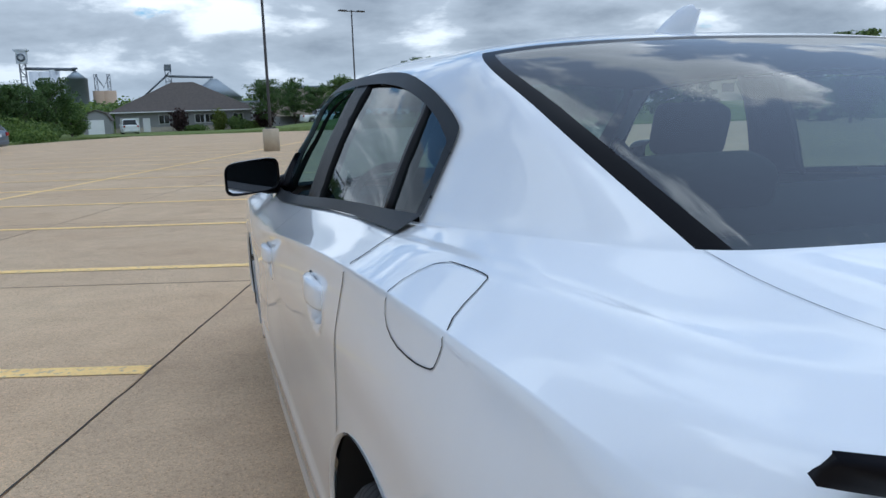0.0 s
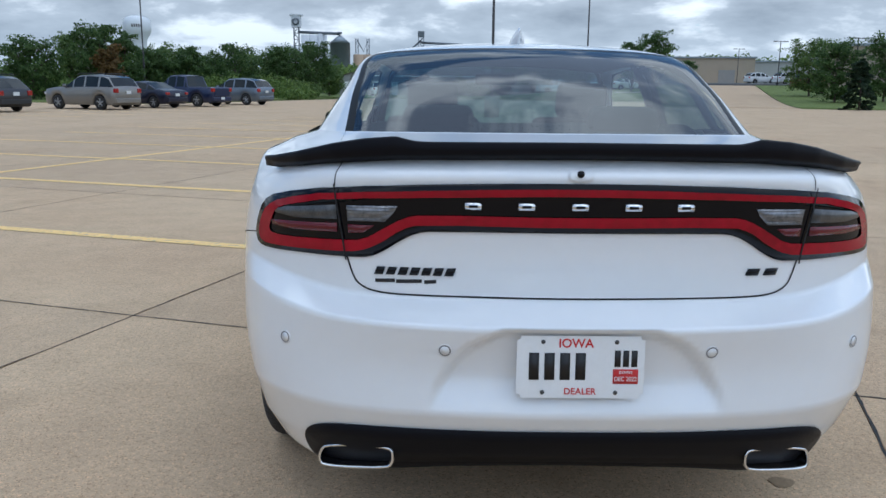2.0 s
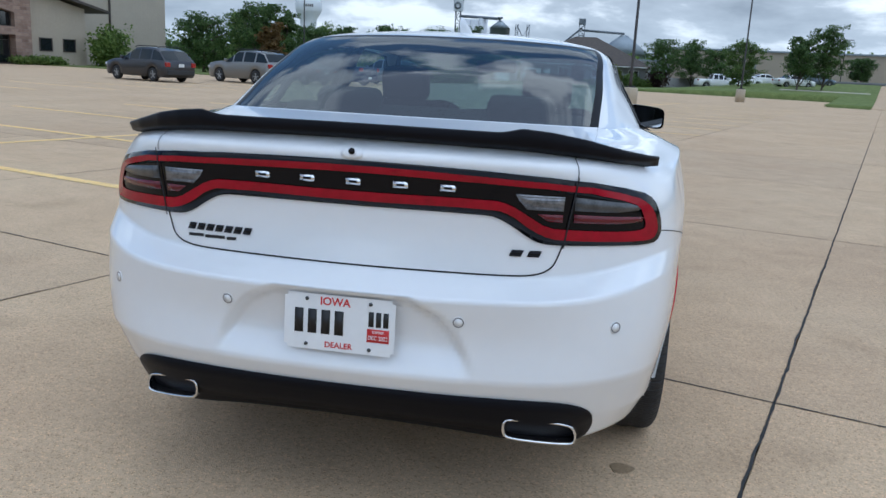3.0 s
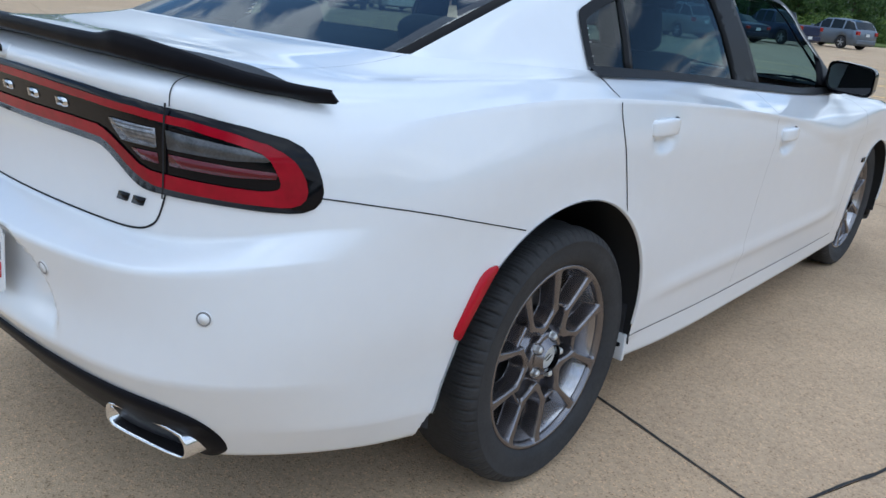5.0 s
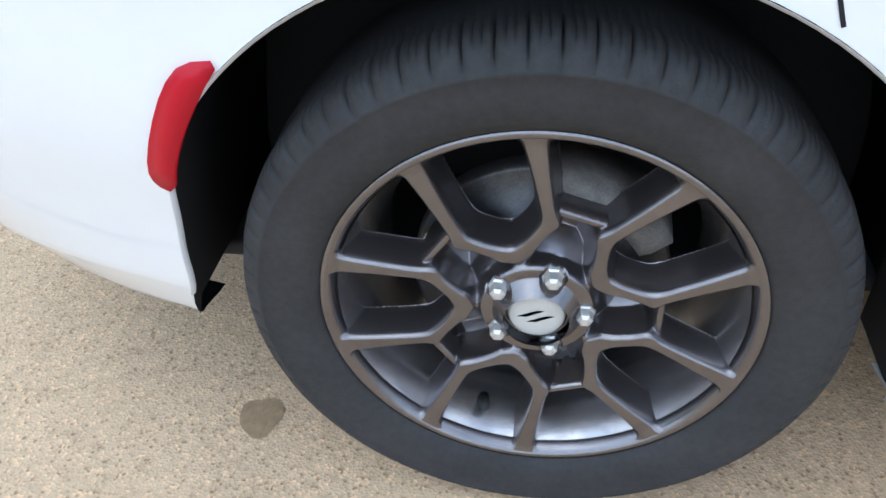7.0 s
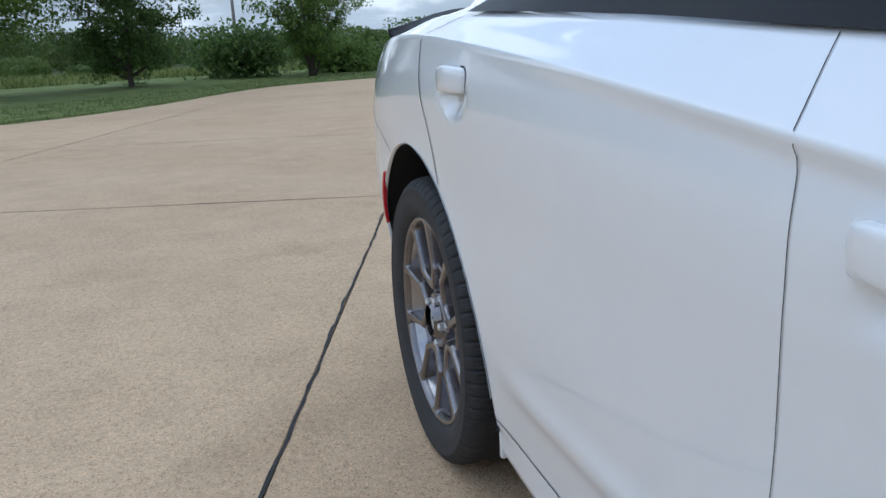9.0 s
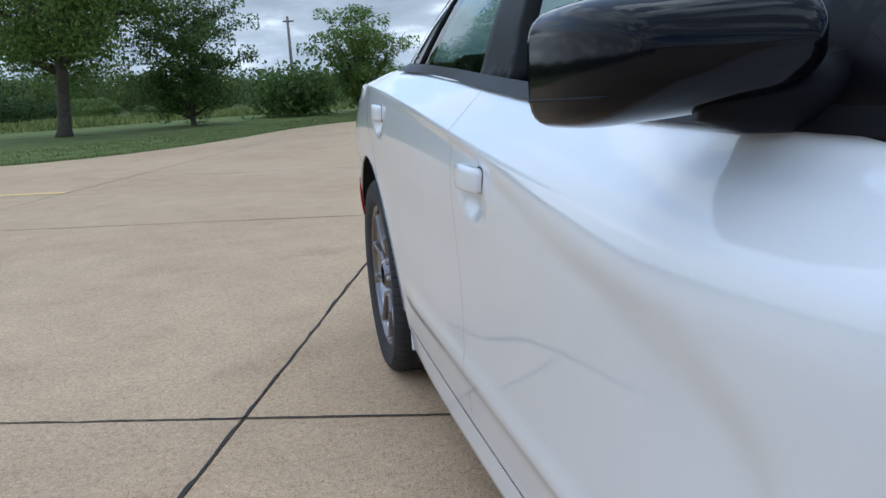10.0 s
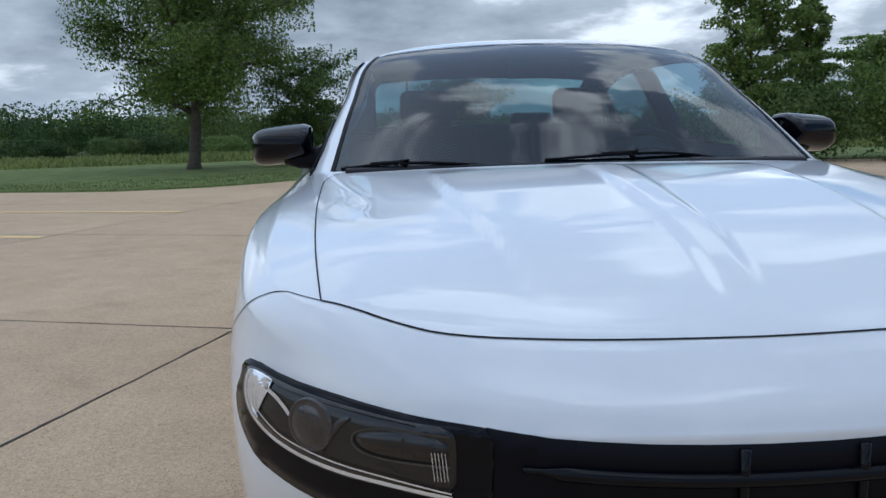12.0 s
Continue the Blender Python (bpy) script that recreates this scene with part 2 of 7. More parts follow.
def yellow_mat():
    m = mat("worn_yellow_paint", (0.95, 0.61, 0.22), 0.7, var=.12, scale=9)
    nt = m.node_tree
    N, L = nt.nodes.new, nt.links.new
    b = nt.nodes["Principled BSDF"]
    geo, n = N("ShaderNodeNewGeometry"), N("ShaderNodeTexNoise")
    n.inputs["Scale"].default_value, n.inputs["Detail"].default_value = 22, 8
    L(geo.outputs["Position"], n.inputs["Vector"])
    r = N("ShaderNodeValToRGB")
    r.color_ramp.elements[0].position, r.color_ramp.elements[1].position = .54, .68
    L(n.outputs["Fac"], r.inputs[0])
    mx = N("ShaderNodeMix"); mx.data_type = "RGBA"
    src = b.inputs["Base Color"].links[0].from_socket
    L(r.outputs[0], mx.inputs[0]); L(src, mx.inputs[6]); mx.inputs[7].default_value = (.42, .34, .25, 1)
    L(mx.outputs[2], b.inputs["Base Color"])
    return m


M_YELLOW = yellow_mat()

# one sheet of open ground to the horizon
bm = bmesh.new()
bmesh.ops.create_grid(bm, x_segments=60, y_segments=60, size=2500)
for v in bm.verts:
    v.co.z = -.14
part("ground", bm, M_FIELD, label="green open ground to the horizon", kind="structure")

A_LINES = [-61, -56.5, -52, -47.5, -43, -38.5, -34, -29.5, -25, -20.6, -17.2, -13.5, -9.8, -6.12, -2.42, 1.294, 5.88, 10.4, 15, 19.6, 24.2, 28.8]
B_LINES = [-28.9, -24.65, -20.4, -16.15, -11.9, -7.68, -3.43, .785, 5.06, 9.3, 13.55, 17.8, 22.05, 26.3, 30.5, 34.8, 39, 43.3, 47.5, 51.8, 56, 60.3, 64.5, 69, 73.5, 78, 82.5]
pave = thing("parking_lot", "tan concrete parking lot cast in square slabs with dark tarred joints", "parking lot", kind="structure")


def slab(bm, a0, a1, b0, b1, g=.0035):
    base = [lot(a0 + g, b0 + g), lot(a1 - g, b0 + g), lot(a1 - g, b1 - g), lot(a0 + g, b1 - g)]
    c = sum(base, Vector()) / 4
    rings = []
    for z, k in ((-.12, 0), (-.008, 0), (-.002, .002), (0, .005)):
        rings.append([bm.verts.new(p + (c - p).normalized() * k * 1.4 + Vector((0, 0, z))) for p in base])
    for r0, r1 in zip(rings, rings[1:]):
        for k in range(4):
            bm.faces.new((r0[k], r0[(k + 1) % 4], r1[(k + 1) % 4], r1[k]))
    bm.faces.new(rings[-1])


far = bmesh.new()
for a0, a1 in zip(A_LINES, A_LINES[1:]):
    for b0, b1 in zip(B_LINES, B_LINES[1:]):
        if (a0 > -3 and b0 > 60) or (a0 < -36 and b0 > 40):
            continue
        near = -18 < a0 < 12 and -17 < b0 < 22
        if near:
            bm = bmesh.new()
            slab(bm, a0, a1, b0, b1)
            part("slab", bm, M_CONC, pave, smooth=False)
        else:
            slab(far, a0, a1, b0, b1)
part("slab_field", far, M_CONC, pave, smooth=False, kind="stuff")
# tar in the joints, with ragged edges
rnd = random.Random(5)
bm = bmesh.new()
def tar(p0, p1, wide):
    n = max(2, int((p1 - p0).length / .03))
    t = (p1 - p0).normalized()
    s = Vector((-t.y, t.x, 0))
    prev = None
    w0 = w1 = .5
    j0 = j1 = 0.0
    for i in range(n + 1):
        if i % 2 == 0:
            w0, w1 = .5 * rnd.uniform(.55, 1.25), .5 * rnd.uniform(.55, 1.25)
            if rnd.random() < .05:
                w0 *= 1.7
        p = p0.lerp(p1, i / n)
        if i % 4 == 0:
            j0, j1 = j1, rnd.gauss(0, .0032)
        wob = .003 * math.sin(i * .11) + j0 + (j1 - j0) * (i % 4) / 4
        cur = (bm.verts.new(p + s * (wob - w0 * wide) + Vector((0, 0, .0025))), bm.verts.new(p + s * (wob + w1 * wide) + Vector((0, 0, .0025))))
        if prev:
            bm.faces.new((prev[0], cur[0], cur[1], prev[1])[::-1])
        prev = cur
for a in A_LINES[9:19]:
    wide = .012 if a == 1.294 else .009
    tar(lot(a, -16), lot(a, 26), wide)
for b in B_LINES[2:15]:
    tar(lot(-16, b), lot(18, b), .011)
part("joint_tar", bm, M_TAR, pave, smooth=False, kind="stuff")


def stripe(a0, b0, a1, b1, w=.145, name="parking_line"):
    bm = bmesh.new()
    p, q = lot(a0, b0), lot(a1, b1)
    t = (q - p).normalized()
    s = Vector((-t.y, t.x, 0)) * w / 2
    n = max(2, int((q - p).length / .5))
    prev = None
    for i in range(n + 1):
        c = p.lerp(q, i / n) + Vector((0, 0, .0045))
        cur = (bm.verts.new(c - s), bm.verts.new(c + s))
        if prev:
            bm.faces.new((prev[1], prev[0], cur[0], cur[1]))
        prev = cur
    bmesh.ops.recalc_face_normals(bm, faces=bm.faces)
    return part(name, bm, M_YELLOW, pave, "worn yellow painted parking line")


for k in range(-1, 16):
    b = -.32 + 3.05 * k
    stripe(-2.43, b, -9.1, b)
    stripe(-9.2, b, -15.8, b)
stripe(-9.15, -3.2, -9.15, 46)
for k in range(-2, 1):
    b = -.1 + 3.05 * k
    stripe(5.9, b, 12.4, b)
for k in range(-1, 12):
    stripe(-22.5, 8 + 3.05 * k, -28.5, 8 + 3.05 * k)
# oil spot
bm = bmesh.new()
vs = []
for k in range(22):
    a = 2 * math.pi * k / 22
    r = .036 * (1 + .10 * math.sin(3 * a + 1) + .05 * math.sin(5 * a))
    vs.append(bm.verts.new((.818 + r * 1.15 * math.cos(a), -.432 + r * math.sin(a), .0022)))
bm.faces.new(vs)
part("oil_spot", bm, mat("oil_stain", (0.30, 0.205, 0.115), 0.7, var=.3, scale=60), pave)

# lawn round the back of the lot
EDGE = [(46, -26.3), (30, -21.2), (18, -17.3), (9.4, -14.4), (6.6, -13.6), (4.6, -14.2), (3.2, -15.6), (2.0, -17.6), (.6, -20.6), (-.7, -22.6), (-2.7, -23.9), (-6, -24.2), (-10, -22.4), (-14, -20.2), (-22, -17.2), (-40, -10)]
bm = bmesh.new()
run = spline([(x, y, 0) for x, y in EDGE], 8)
prev = None
rows_ = []
for i, p in enumerate(run):
    p = Vector(p)
    out = Vector((p.x * .12, -1, 0)).normalized()
    ring = []
    for d, z in ((0, -.03), (.02, .020), (.25, .035), (3, .05), (9, .12), (16, .10), (26, -.05)):
        wob = .04 * math.sin(i * 1.7) if d < .1 else 0
        ring.append(bm.verts.new(p + out * (d + wob) + Vector((0, 0, z))))
    rows_.append(ring)
for r0, r1 in zip(rows_, rows_[1:]):
    for k in range(len(r0) - 1):
        bm.faces.new((r0[k], r0[k + 1], r1[k + 1], r1[k]))
bmesh.ops.recalc_face_normals(bm, faces=bm.faces)
if sum(f.normal.z for f in bm.faces) < 0:
    bmesh.ops.reverse_faces(bm, faces=bm.faces)
part("lawn", bm, M_LAWN, label="mown green grass border beside the lot", kind="structure")
LAWN_RUN = [Vector(p) for p in run]
# blades along the lawn
verts, faces = [], []
rnd = random.Random(11)
for _ in range(42000):
    i = rnd.randrange(len(LAWN_RUN) - 1)
    p = LAWN_RUN[i].lerp(LAWN_RUN[i + 1], rnd.random())
    if not -7 < p.x < 17:
        continue
    out = Vector((p.x * .12, -1, 0)).normalized()
    d = rnd.random() ** 1.6 * 9
    c = p + out * d + Vector((0, 0, .02 + .012 * min(d, 3)))
    a = rnd.uniform(0, math.pi)
    w = Vector((math.cos(a), math.sin(a), 0)) * rnd.uniform(.006, .014)
    t = Vector((rnd.uniform(-.03, .03), rnd.uniform(-.03, .03), rnd.uniform(.018, .045)))
    n = len(verts)
    verts += [c - w, c + w, c + t]
    faces.append((n, n + 1, n + 2))
me = bpy.data.meshes.new("grass_blades")
me.from_pydata(verts, [], faces)
me.materials.append(M_LAWN)
tagged(new("grass_blades", me), "short green lawn grass beside the lot", "grass", kind="stuff")

# ---------------------------------------------------------------- the car's skin
# Feature lines of half the car, each from the rear centre round the corner, along the side and round to the front centre.
R = []
def line(*pts, sharp=False, crease=None):
    """A feature line; sharp all along, or a crease between two stations that fades out over half a station."""
    u = np.linspace(0, len(pts) - 1, 26 * (len(pts) - 1) + 1)
    w = np.full(len(u), float(sharp))
    if crease:
        w = np.clip((u - crease[0]) / .5 + 1, 0, 1) * np.clip((crease[1] - u) / .5 + 1, 0, 1)
    R.append((spline(pts, 26), w))

# underside edge, tucked in
line((0, -.90, .322), (.30, -.90, .316), (.55, -.84, .285), (.70, -.70, .27), (.77, -.45, .25), (.79, 0, .24), (.79, .75, .18), (.79, 1.5, .18), (.79, 2.2, .18), (.80, 3.05, .19), (.79, 3.45, .19), (.72, 3.64, .18), (.52, 3.76, .17), (.26, 3.82, .17), (0, 3.83, .17))
# bottom edge
line((0, -.985, .332), (.30, -.98, .326), (.57, -.92, .292), (.745, -.775, .300), (.85, -.47, .272), (.888, 0, .262), (.906, .75, .206), (.906, 1.5, .208), (.902, 2.2, .212), (.885, 3.05, .22), (.87, 3.45, .22), (.79, 3.68, .20), (.57, 3.82, .20), (.28, 3.88, .20), (0, 3.89, .20), sharp=True)
# top of the sill and of the black rear valance
line((0, -1.045, .41), (.30, -1.03, .405), (.59, -.965, .385), (.785, -.81, .39), (.872, -.54, .36), (.905, 0, .325), (.910, .75, .296), (.908, 1.5, .295), (.905, 2.2, .297), (.89, 3.05, .30), (.88, 3.45, .31), (.81, 3.70, .32), (.58, 3.84, .32), (.29, 3.90, .32), (0, 3.91, .32), sharp=True)
# lower crease
line((0, -1.092, .507), (.30, -1.078, .507), (.62, -1.014, .508), (.818, -.850, .515), (.89, -.55, .49), (.92, 0, .42), (.922, .75, .405), (.922, 1.5, .42), (.922, 2.2, .435), (.90, 3.05, .44), (.892, 3.45, .44), (.835, 3.71, .45), (.59, 3.86, .45), (.29, 3.92, .45), (0, 3.93, .45), crease=(0, 3.2))
line((0, -1.080, .61), (.30, -1.066, .61), (.62, -1.006, .61), (.825, -.852, .60), (.91, -.545, .60), (.938, 0, .60), (.938, .75, .60), (.936, 1.5, .60), (.936, 2.2, .60), (.902, 3.05, .60), (.893, 3.45, .58), (.85, 3.72, .56), (.60, 3.905, .54), (.30, 3.962, .53), (0, 3.968, .53))
# bumper edge
line((0, -1.10, .728), (.30, -1.085, .729), (.62, -1.012, .738), (.828, -.835, .775), (.915, -.535, .775), (.942, 0, .77), (.946, .75, .74), (.948, 1.5, .72), (.946, 2.2, .72), (.902, 3.05, .74), (.898, 3.45, .70), (.85, 3.72, .66), (.60, 3.912, .63), (.30, 3.967, .62), (0, 3.973, .615), crease=(0, 3.0))
line((0, -.99, .772), (.30, -.975, .772), (.59, -.928, .776), (.832, -.775, .835), (.922, -.50, .84), (.946, 0, .86), (.954, .75, .83), (.955, 1.5, .80), (.951, 2.2, .79), (.910, 3.05, .81), (.897, 3.45, .765), (.843, 3.72, .72), (.600, 3.914, .688), (.30, 3.966, .668), (0, 3.973, .662), sharp=True)
line((0, -.975, .88), (.30, -.965, .88), (.59, -.925, .88), (.832, -.765, .885), (.92, -.48, .91), (.952, 0, .95), (.957, .75, .92), (.957, 1.5, .875), (.952, 2.2, .85), (.910, 3.05, .86), (.890, 3.45, .815), (.828, 3.725, .765), (.594, 3.900, .735), (.298, 3.945, .705), (0, 3.951, .70))
# shoulder
line((0, -.99, 1.02), (.30, -.98, 1.02), (.59, -.94, 1.02), (.812, -.745, 1.015), (.888, -.42, 1.058), (.932, 0, 1.076), (.947, .75, 1.027), (.946, 1.5, .947), (.938, 2.2, .892), (.905, 3.05, .91), (.875, 3.45, .865), (.80, 3.737, .825), (.585, 3.872, .777), (.295, 3.908, .743), (0, 3.914, .738), crease=(3.9, 7.3))
line((0, -1.000, 1.080), (.30, -.99, 1.080), (.58, -.942, 1.076), (.785, -.715, 1.066), (.855, -.38, 1.075), (.895, 0, 1.092), (.90, .75, 1.045), (.90, 1.5, .99), (.895, 2.2, .95), (.845, 3.05, .945), (.825, 3.45, .900), (.768, 3.735, .856), (.575, 3.836, .812), (.29, 3.866, .780), (0, 3.872, .775), crease=(9.0, 11.2))
line((0, -.955, 1.110), (.30, -.945, 1.110), (.565, -.885, 1.104), (.735, -.645, 1.094), (.81, -.33, 1.098), (.86, 0, 1.108), (.868, .75, 1.062), (.865, 1.5, 1.02), (.86, 2.2, .98), (.79, 3.0, .955), (.765, 3.38, .918), (.705, 3.645, .887), (.53, 3.745, .857), (.27, 3.76, .835), (0, 3.765, .83))
# deck
line((0, -.68, 1.132), (.30, -.67, 1.132), (.55, -.62, 1.127), (.69, -.45, 1.112), (.775, -.2, 1.117), (.825, .07, 1.118), (.845, .75, 1.075), (.843, 1.5, 1.037), (.84, 2.2, .998), (.79, 2.78, .972), (.75, 3.02, .955), (.69, 3.14, .95), (.50, 3.22, .955), (.26, 3.25, .955), (0, 3.26, .955))
# belt, foot of the glass
line((0, -.430, 1.150), (.30, -.420, 1.150), (.53, -.393, 1.149), (.632, -.348, 1.147), (.745, -.07, 1.138), (.80, .2, 1.125), (.825, .75, 1.085), (.823, 1.5, 1.048), (.82, 2.2, 1.012), (.81, 2.48, 1.0), (.79, 2.56, .998), (.755, 2.61, 1.0), (.48, 2.70, 1.008), (.24, 2.74, 1.012), (0, 2.75, 1.014), sharp=True)
line((0, -.02, 1.322), (.29, -.015, 1.319), (.53, .01, 1.308), (.638, .05, 1.298), (.698, .28, 1.285), (.722, .5, 1.280), (.738, .9, 1.270), (.742, 1.4, 1.260), (.73, 1.9, 1.24), (.72, 2.12, 1.225), (.71, 2.20, 1.22), (.69, 2.25, 1.22), (.46, 2.35, 1.245), (.23, 2.39, 1.255), (0, 2.40, 1.26))
# roof edge
line((0, .355, 1.440), (.27, .36, 1.437), (.51, .385, 1.425), (.600, .42, 1.414), (.622, .57, 1.411), (.632, .74, 1.411), (.641, 1.0, 1.414), (.642, 1.35, 1.417), (.636, 1.65, 1.409), (.629, 1.79, 1.399), (.620, 1.87, 1.394), (.602, 1.925, 1.398), (.41, 1.97, 1.418), (.21, 1.99, 1.428), (0, 2.0, 1.432))
line((0, .55, 1.466), (.18, .56, 1.465), (.34, .6, 1.460), (.42, .66, 1.455), (.45, .75, 1.455), (.46, .85, 1.457), (.47, 1.05, 1.462), (.475, 1.35, 1.463), (.47, 1.58, 1.455), (.465, 1.70, 1.448), (.455, 1.74, 1.448), (.42, 1.77, 1.451), (.29, 1.80, 1.460), (.15, 1.815, 1.465), (0, 1.82, 1.467))
line((0, .75, 1.478), (0, .78, 1.479), (0, .82, 1.481), (0, .86, 1.482), (0, .92, 1.483), (0, .98, 1.484), (0, 1.10, 1.486), (0, 1.28, 1.486), (0, 1.40, 1.485), (0, 1.48, 1.483), (0, 1.52, 1.482), (0, 1.55, 1.481), (0, 1.58, 1.480), (0, 1.60, 1.480), (0, 1.60, 1.480))


def skin(nv=9):
    """The grid of the half skin: rows from the underside to the roof's middle."""
    P = np.array([r for r, _ in R])
    sharp = [s[:, None] for _, s in R]
    # even out the run of each line, the car's middle held square by its mirror image
    for _ in range(70):
        back, on = np.roll(P, 1, axis=1), np.roll(P, -1, axis=1)
        back[:, 0], on[:, -1] = P[:, 1] * (-1, 1, 1), P[:, -2] * (-1, 1, 1)
        P = P * .5 + (back + on) * .25
    rows = []
    n = len(P)
    for i in range(n - 1):
        for s in np.linspace(0, 1, nv, endpoint=False):
            d = P[i + 1] - P[i]
            l0 = np.linalg.norm(d, axis=1, keepdims=True) + 1e-6
            def tang(j, side):
                if j == 0 or j == n - 1:
                    return d
                a, b = P[j] - P[j - 1], P[j + 1] - P[j]
                la, lb = np.linalg.norm(a, axis=1, keepdims=True) + 1e-6, np.linalg.norm(b, axis=1, keepdims=True) + 1e-6
                return (a / la * lb + b / lb * la) / (la + lb) * l0 * (1 - sharp[j]) + d * sharp[j]
            a, b = tang(i, 1), tang(i + 1, 0)
            rows.append((2 * s**3 - 3 * s**2 + 1) * P[i] + (s**3 - 2 * s**2 + s) * a + (-2 * s**3 + 3 * s**2) * P[i + 1] + (s**3 - s**2) * b)
    rows.append(P[-1])
    return np.array(rows)


G = skin()
NV, NU = 9, 26  # steps between feature lines, and between their stations


ARCHES = ((.010, .352, .466), (3.115, .352, .378))  # y and height of the middle of each wheel opening, and its radius


def squeeze(y, z):
    """How far the rear wheel's opening draws in towards the wheel behind it, low down."""
    return .024 * float(sstep(0, .16, .62 - z) * sstep(.28, .38, z)) if y < .010 else 0.0


def sstep(a, b, x):
    t = np.clip((x - a) / (b - a), 0, 1)
    return t * t * (3 - 2 * t)


def arch_off(y, z):
    """How far a point lies outside the wheel openings (negative inside), and the way out."""
    best, way = 9.0, (0, 0)
    for cy, cz, ra in ARCHES:
        dy, dz = y - squeeze(y, z) - cy, max(z - cz, 0)
        r = math.hypot(dy, dz)
        if r - ra < best:
            best, way = r - ra, (dy / (r + 1e-9), dz / (r + 1e-9))
    return best, way


def dent_skin():
    """Press the scallops, creases and recesses into the skin."""
    x, y, z = G[..., 0].copy(), G[..., 1].copy(), G[..., 2].copy()
    # number-plate recess in the rear bumper
    wid = np.interp(z, [.50, .57, .63, .68, .71], [.37, .345, .31, .265, .20])
    d = sstep(0, .034, wid + .010 - x) * sstep(0, .030, .732 - z) * sstep(.50, .60, z)
    G[..., 1] += np.where(y < -.9, .028 * d, 0)
    side = (x > .80) & (y > -.3) & (y < 3)
    # door scallop under the sweeping crease
    zc = np.interp(y, [0, .38, .65, .93, 1.24, 1.45, 1.61, 1.73, 1.9, 2.05, 2.14, 2.27, 2.34, 2.40, 2.44], [1.076, 1.052, 1.034, 1.012, .979, .953, .932, .917, .900, .884, .869, .845, .815, .78, .70])
    ins = sstep(0, 1, (zc - z) / np.interp(y, [1.5, 2.2], [.030, .105])) * sstep(.3, 1.6, y) * sstep(0, .10, 2.47 - y) * sstep(.40, .75, z)
    G[..., 0] -= np.where(side, .012 * ins, 0)
    # raised crease low on the doors
    zl = .430
    G[..., 0] += np.where(side, .009 * np.exp(-((z - zl) / .026) ** 2) * sstep(.45, .75, y) * sstep(0, .3, 2.6 - y), 0)
    # pockets behind the door handles
    for cy, cz in ((.408, .953), (1.498, .848)):
        r = ((y - cy) / .085) ** 2 + ((z - cz) / .050) ** 2
        G[..., 0] -= np.where(side, .020 * sstep(0, 1, 1 - r), 0)
    # bonnet: middle bulge and two outer creases
    hood = (y > 2.75) & (y < 3.9) & (x < .75)
    fade = sstep(2.75, 2.95, y) * sstep(0, .30, 3.87 - y)
    xa = np.interp(y, [2.9, 3.3, 3.6, 3.75], [.475, .437, .388, .350])
    xb = np.interp(y, [2.9, 3.85], [.055, .040])  # foot of the middle ridge
    G[..., 2] += np.where(hood, fade * (.008 * sstep(-.010, .022, xb - x) + .012 * sstep(-.006, .016, xa - x) * sstep(0, .25, 3.80 - y)), 0)

    # flared wheel openings
    low = np.nonzero((x > .70) & (z < .95) & (z > .28))
    for i, j in zip(*low):
        G[i, j, 0] += .004 * math.exp(-max(arch_off(y[i, j], z[i, j])[0], 0) / .05)


dent_skin()
DLO = [(.198, 1.116), (.213, 1.175), (.236, 1.235), (.250, 1.262), (.264, 1.271), (.31, 1.288), (.37, 1.309), (.51, 1.348), (.72, 1.383), (1.0, 1.400), (1.34, 1.403), (1.62, 1.396), (1.80, 1.383), (1.90, 1.370), (1.985, 1.333), (2.08, 1.268), (2.18, 1.203), (2.34, 1.104), (2.44, 1.042), (2.50, 1.002), (2.2, 1.005), (1.89, 1.012), (1.65, 1.027), (1.46, 1.040), (1.2, 1.058), (.94, 1.078), (.6, 1.098)]


def inside(p, poly):
    x, y = p
    c = False
    for (x0, y0), (x1, y1) in zip(poly, poly[1:] + poly[:1]):
        if (y0 > y) != (y1 > y) and x < (x1 - x0) * (y - y0) / (y1 - y0) + x0:
            c = not c
    return c


DLO_CUT = [(y - .012 * (1 if y > 1.3 else -1) * (z > 1.1), z - (.010 if z > 1.13 else -.008)) for y, z in DLO]


def col(k):
    return int(round(k * NU))


def row(k):
    return int(round(k * NV))


def panel_of(i, j, c):
    """The panel that a cell of the skin belongs to, or None where it is cut away."""
    x, y, z = c
    if row(12) <= i < row(14) and (j < col(3) or j >= col(11.0)):
        return None
    if row(11.6) <= i < row(14.2) and x > .55 and inside((y, z), DLO_CUT):
        return None
    if j >= col(10.55) and i < row(9) and y > 3.30 and z < .85 - .25 * (x - .7 > .1):
        return "front_bumper"
    if i >= row(9) and j >= col(9) and i < row(12) and x < .745 and y > 2.64:
        return "bonnet"
    if x > .78 and z > .29 and i < row(12):
        if .18 < y < 1.42:
            return "rear_door"
        if 1.42 <= y < 2.62:
            return "front_door"
    if y < -.20 and z < .89 - .08 * max(0, x - .6) and i < row(9) and not (z > .78 and x < .56):
        return "rear_bumper"
    if y < -.30 and x < .60 and z > .77 and i < row(12):
        return "boot_lid"
    return "body_shell"


def skin_mesh(sides=(1, -1)):
    bm = bmesh.new()
    nr, nc = G.shape[:2]
    for sx in sides:
        vs = [[bm.verts.new((sx * p[0], p[1], p[2])) for p in row_] for row_ in G]
        for i in range(nr - 1):
            for j in range(nc - 1):
                q = (vs[i][j], vs[i][j + 1], vs[i + 1][j + 1], vs[i + 1][j])
                bm.faces.new(q if sx > 0 else q[::-1])
    bm.normal_update()
    return bm


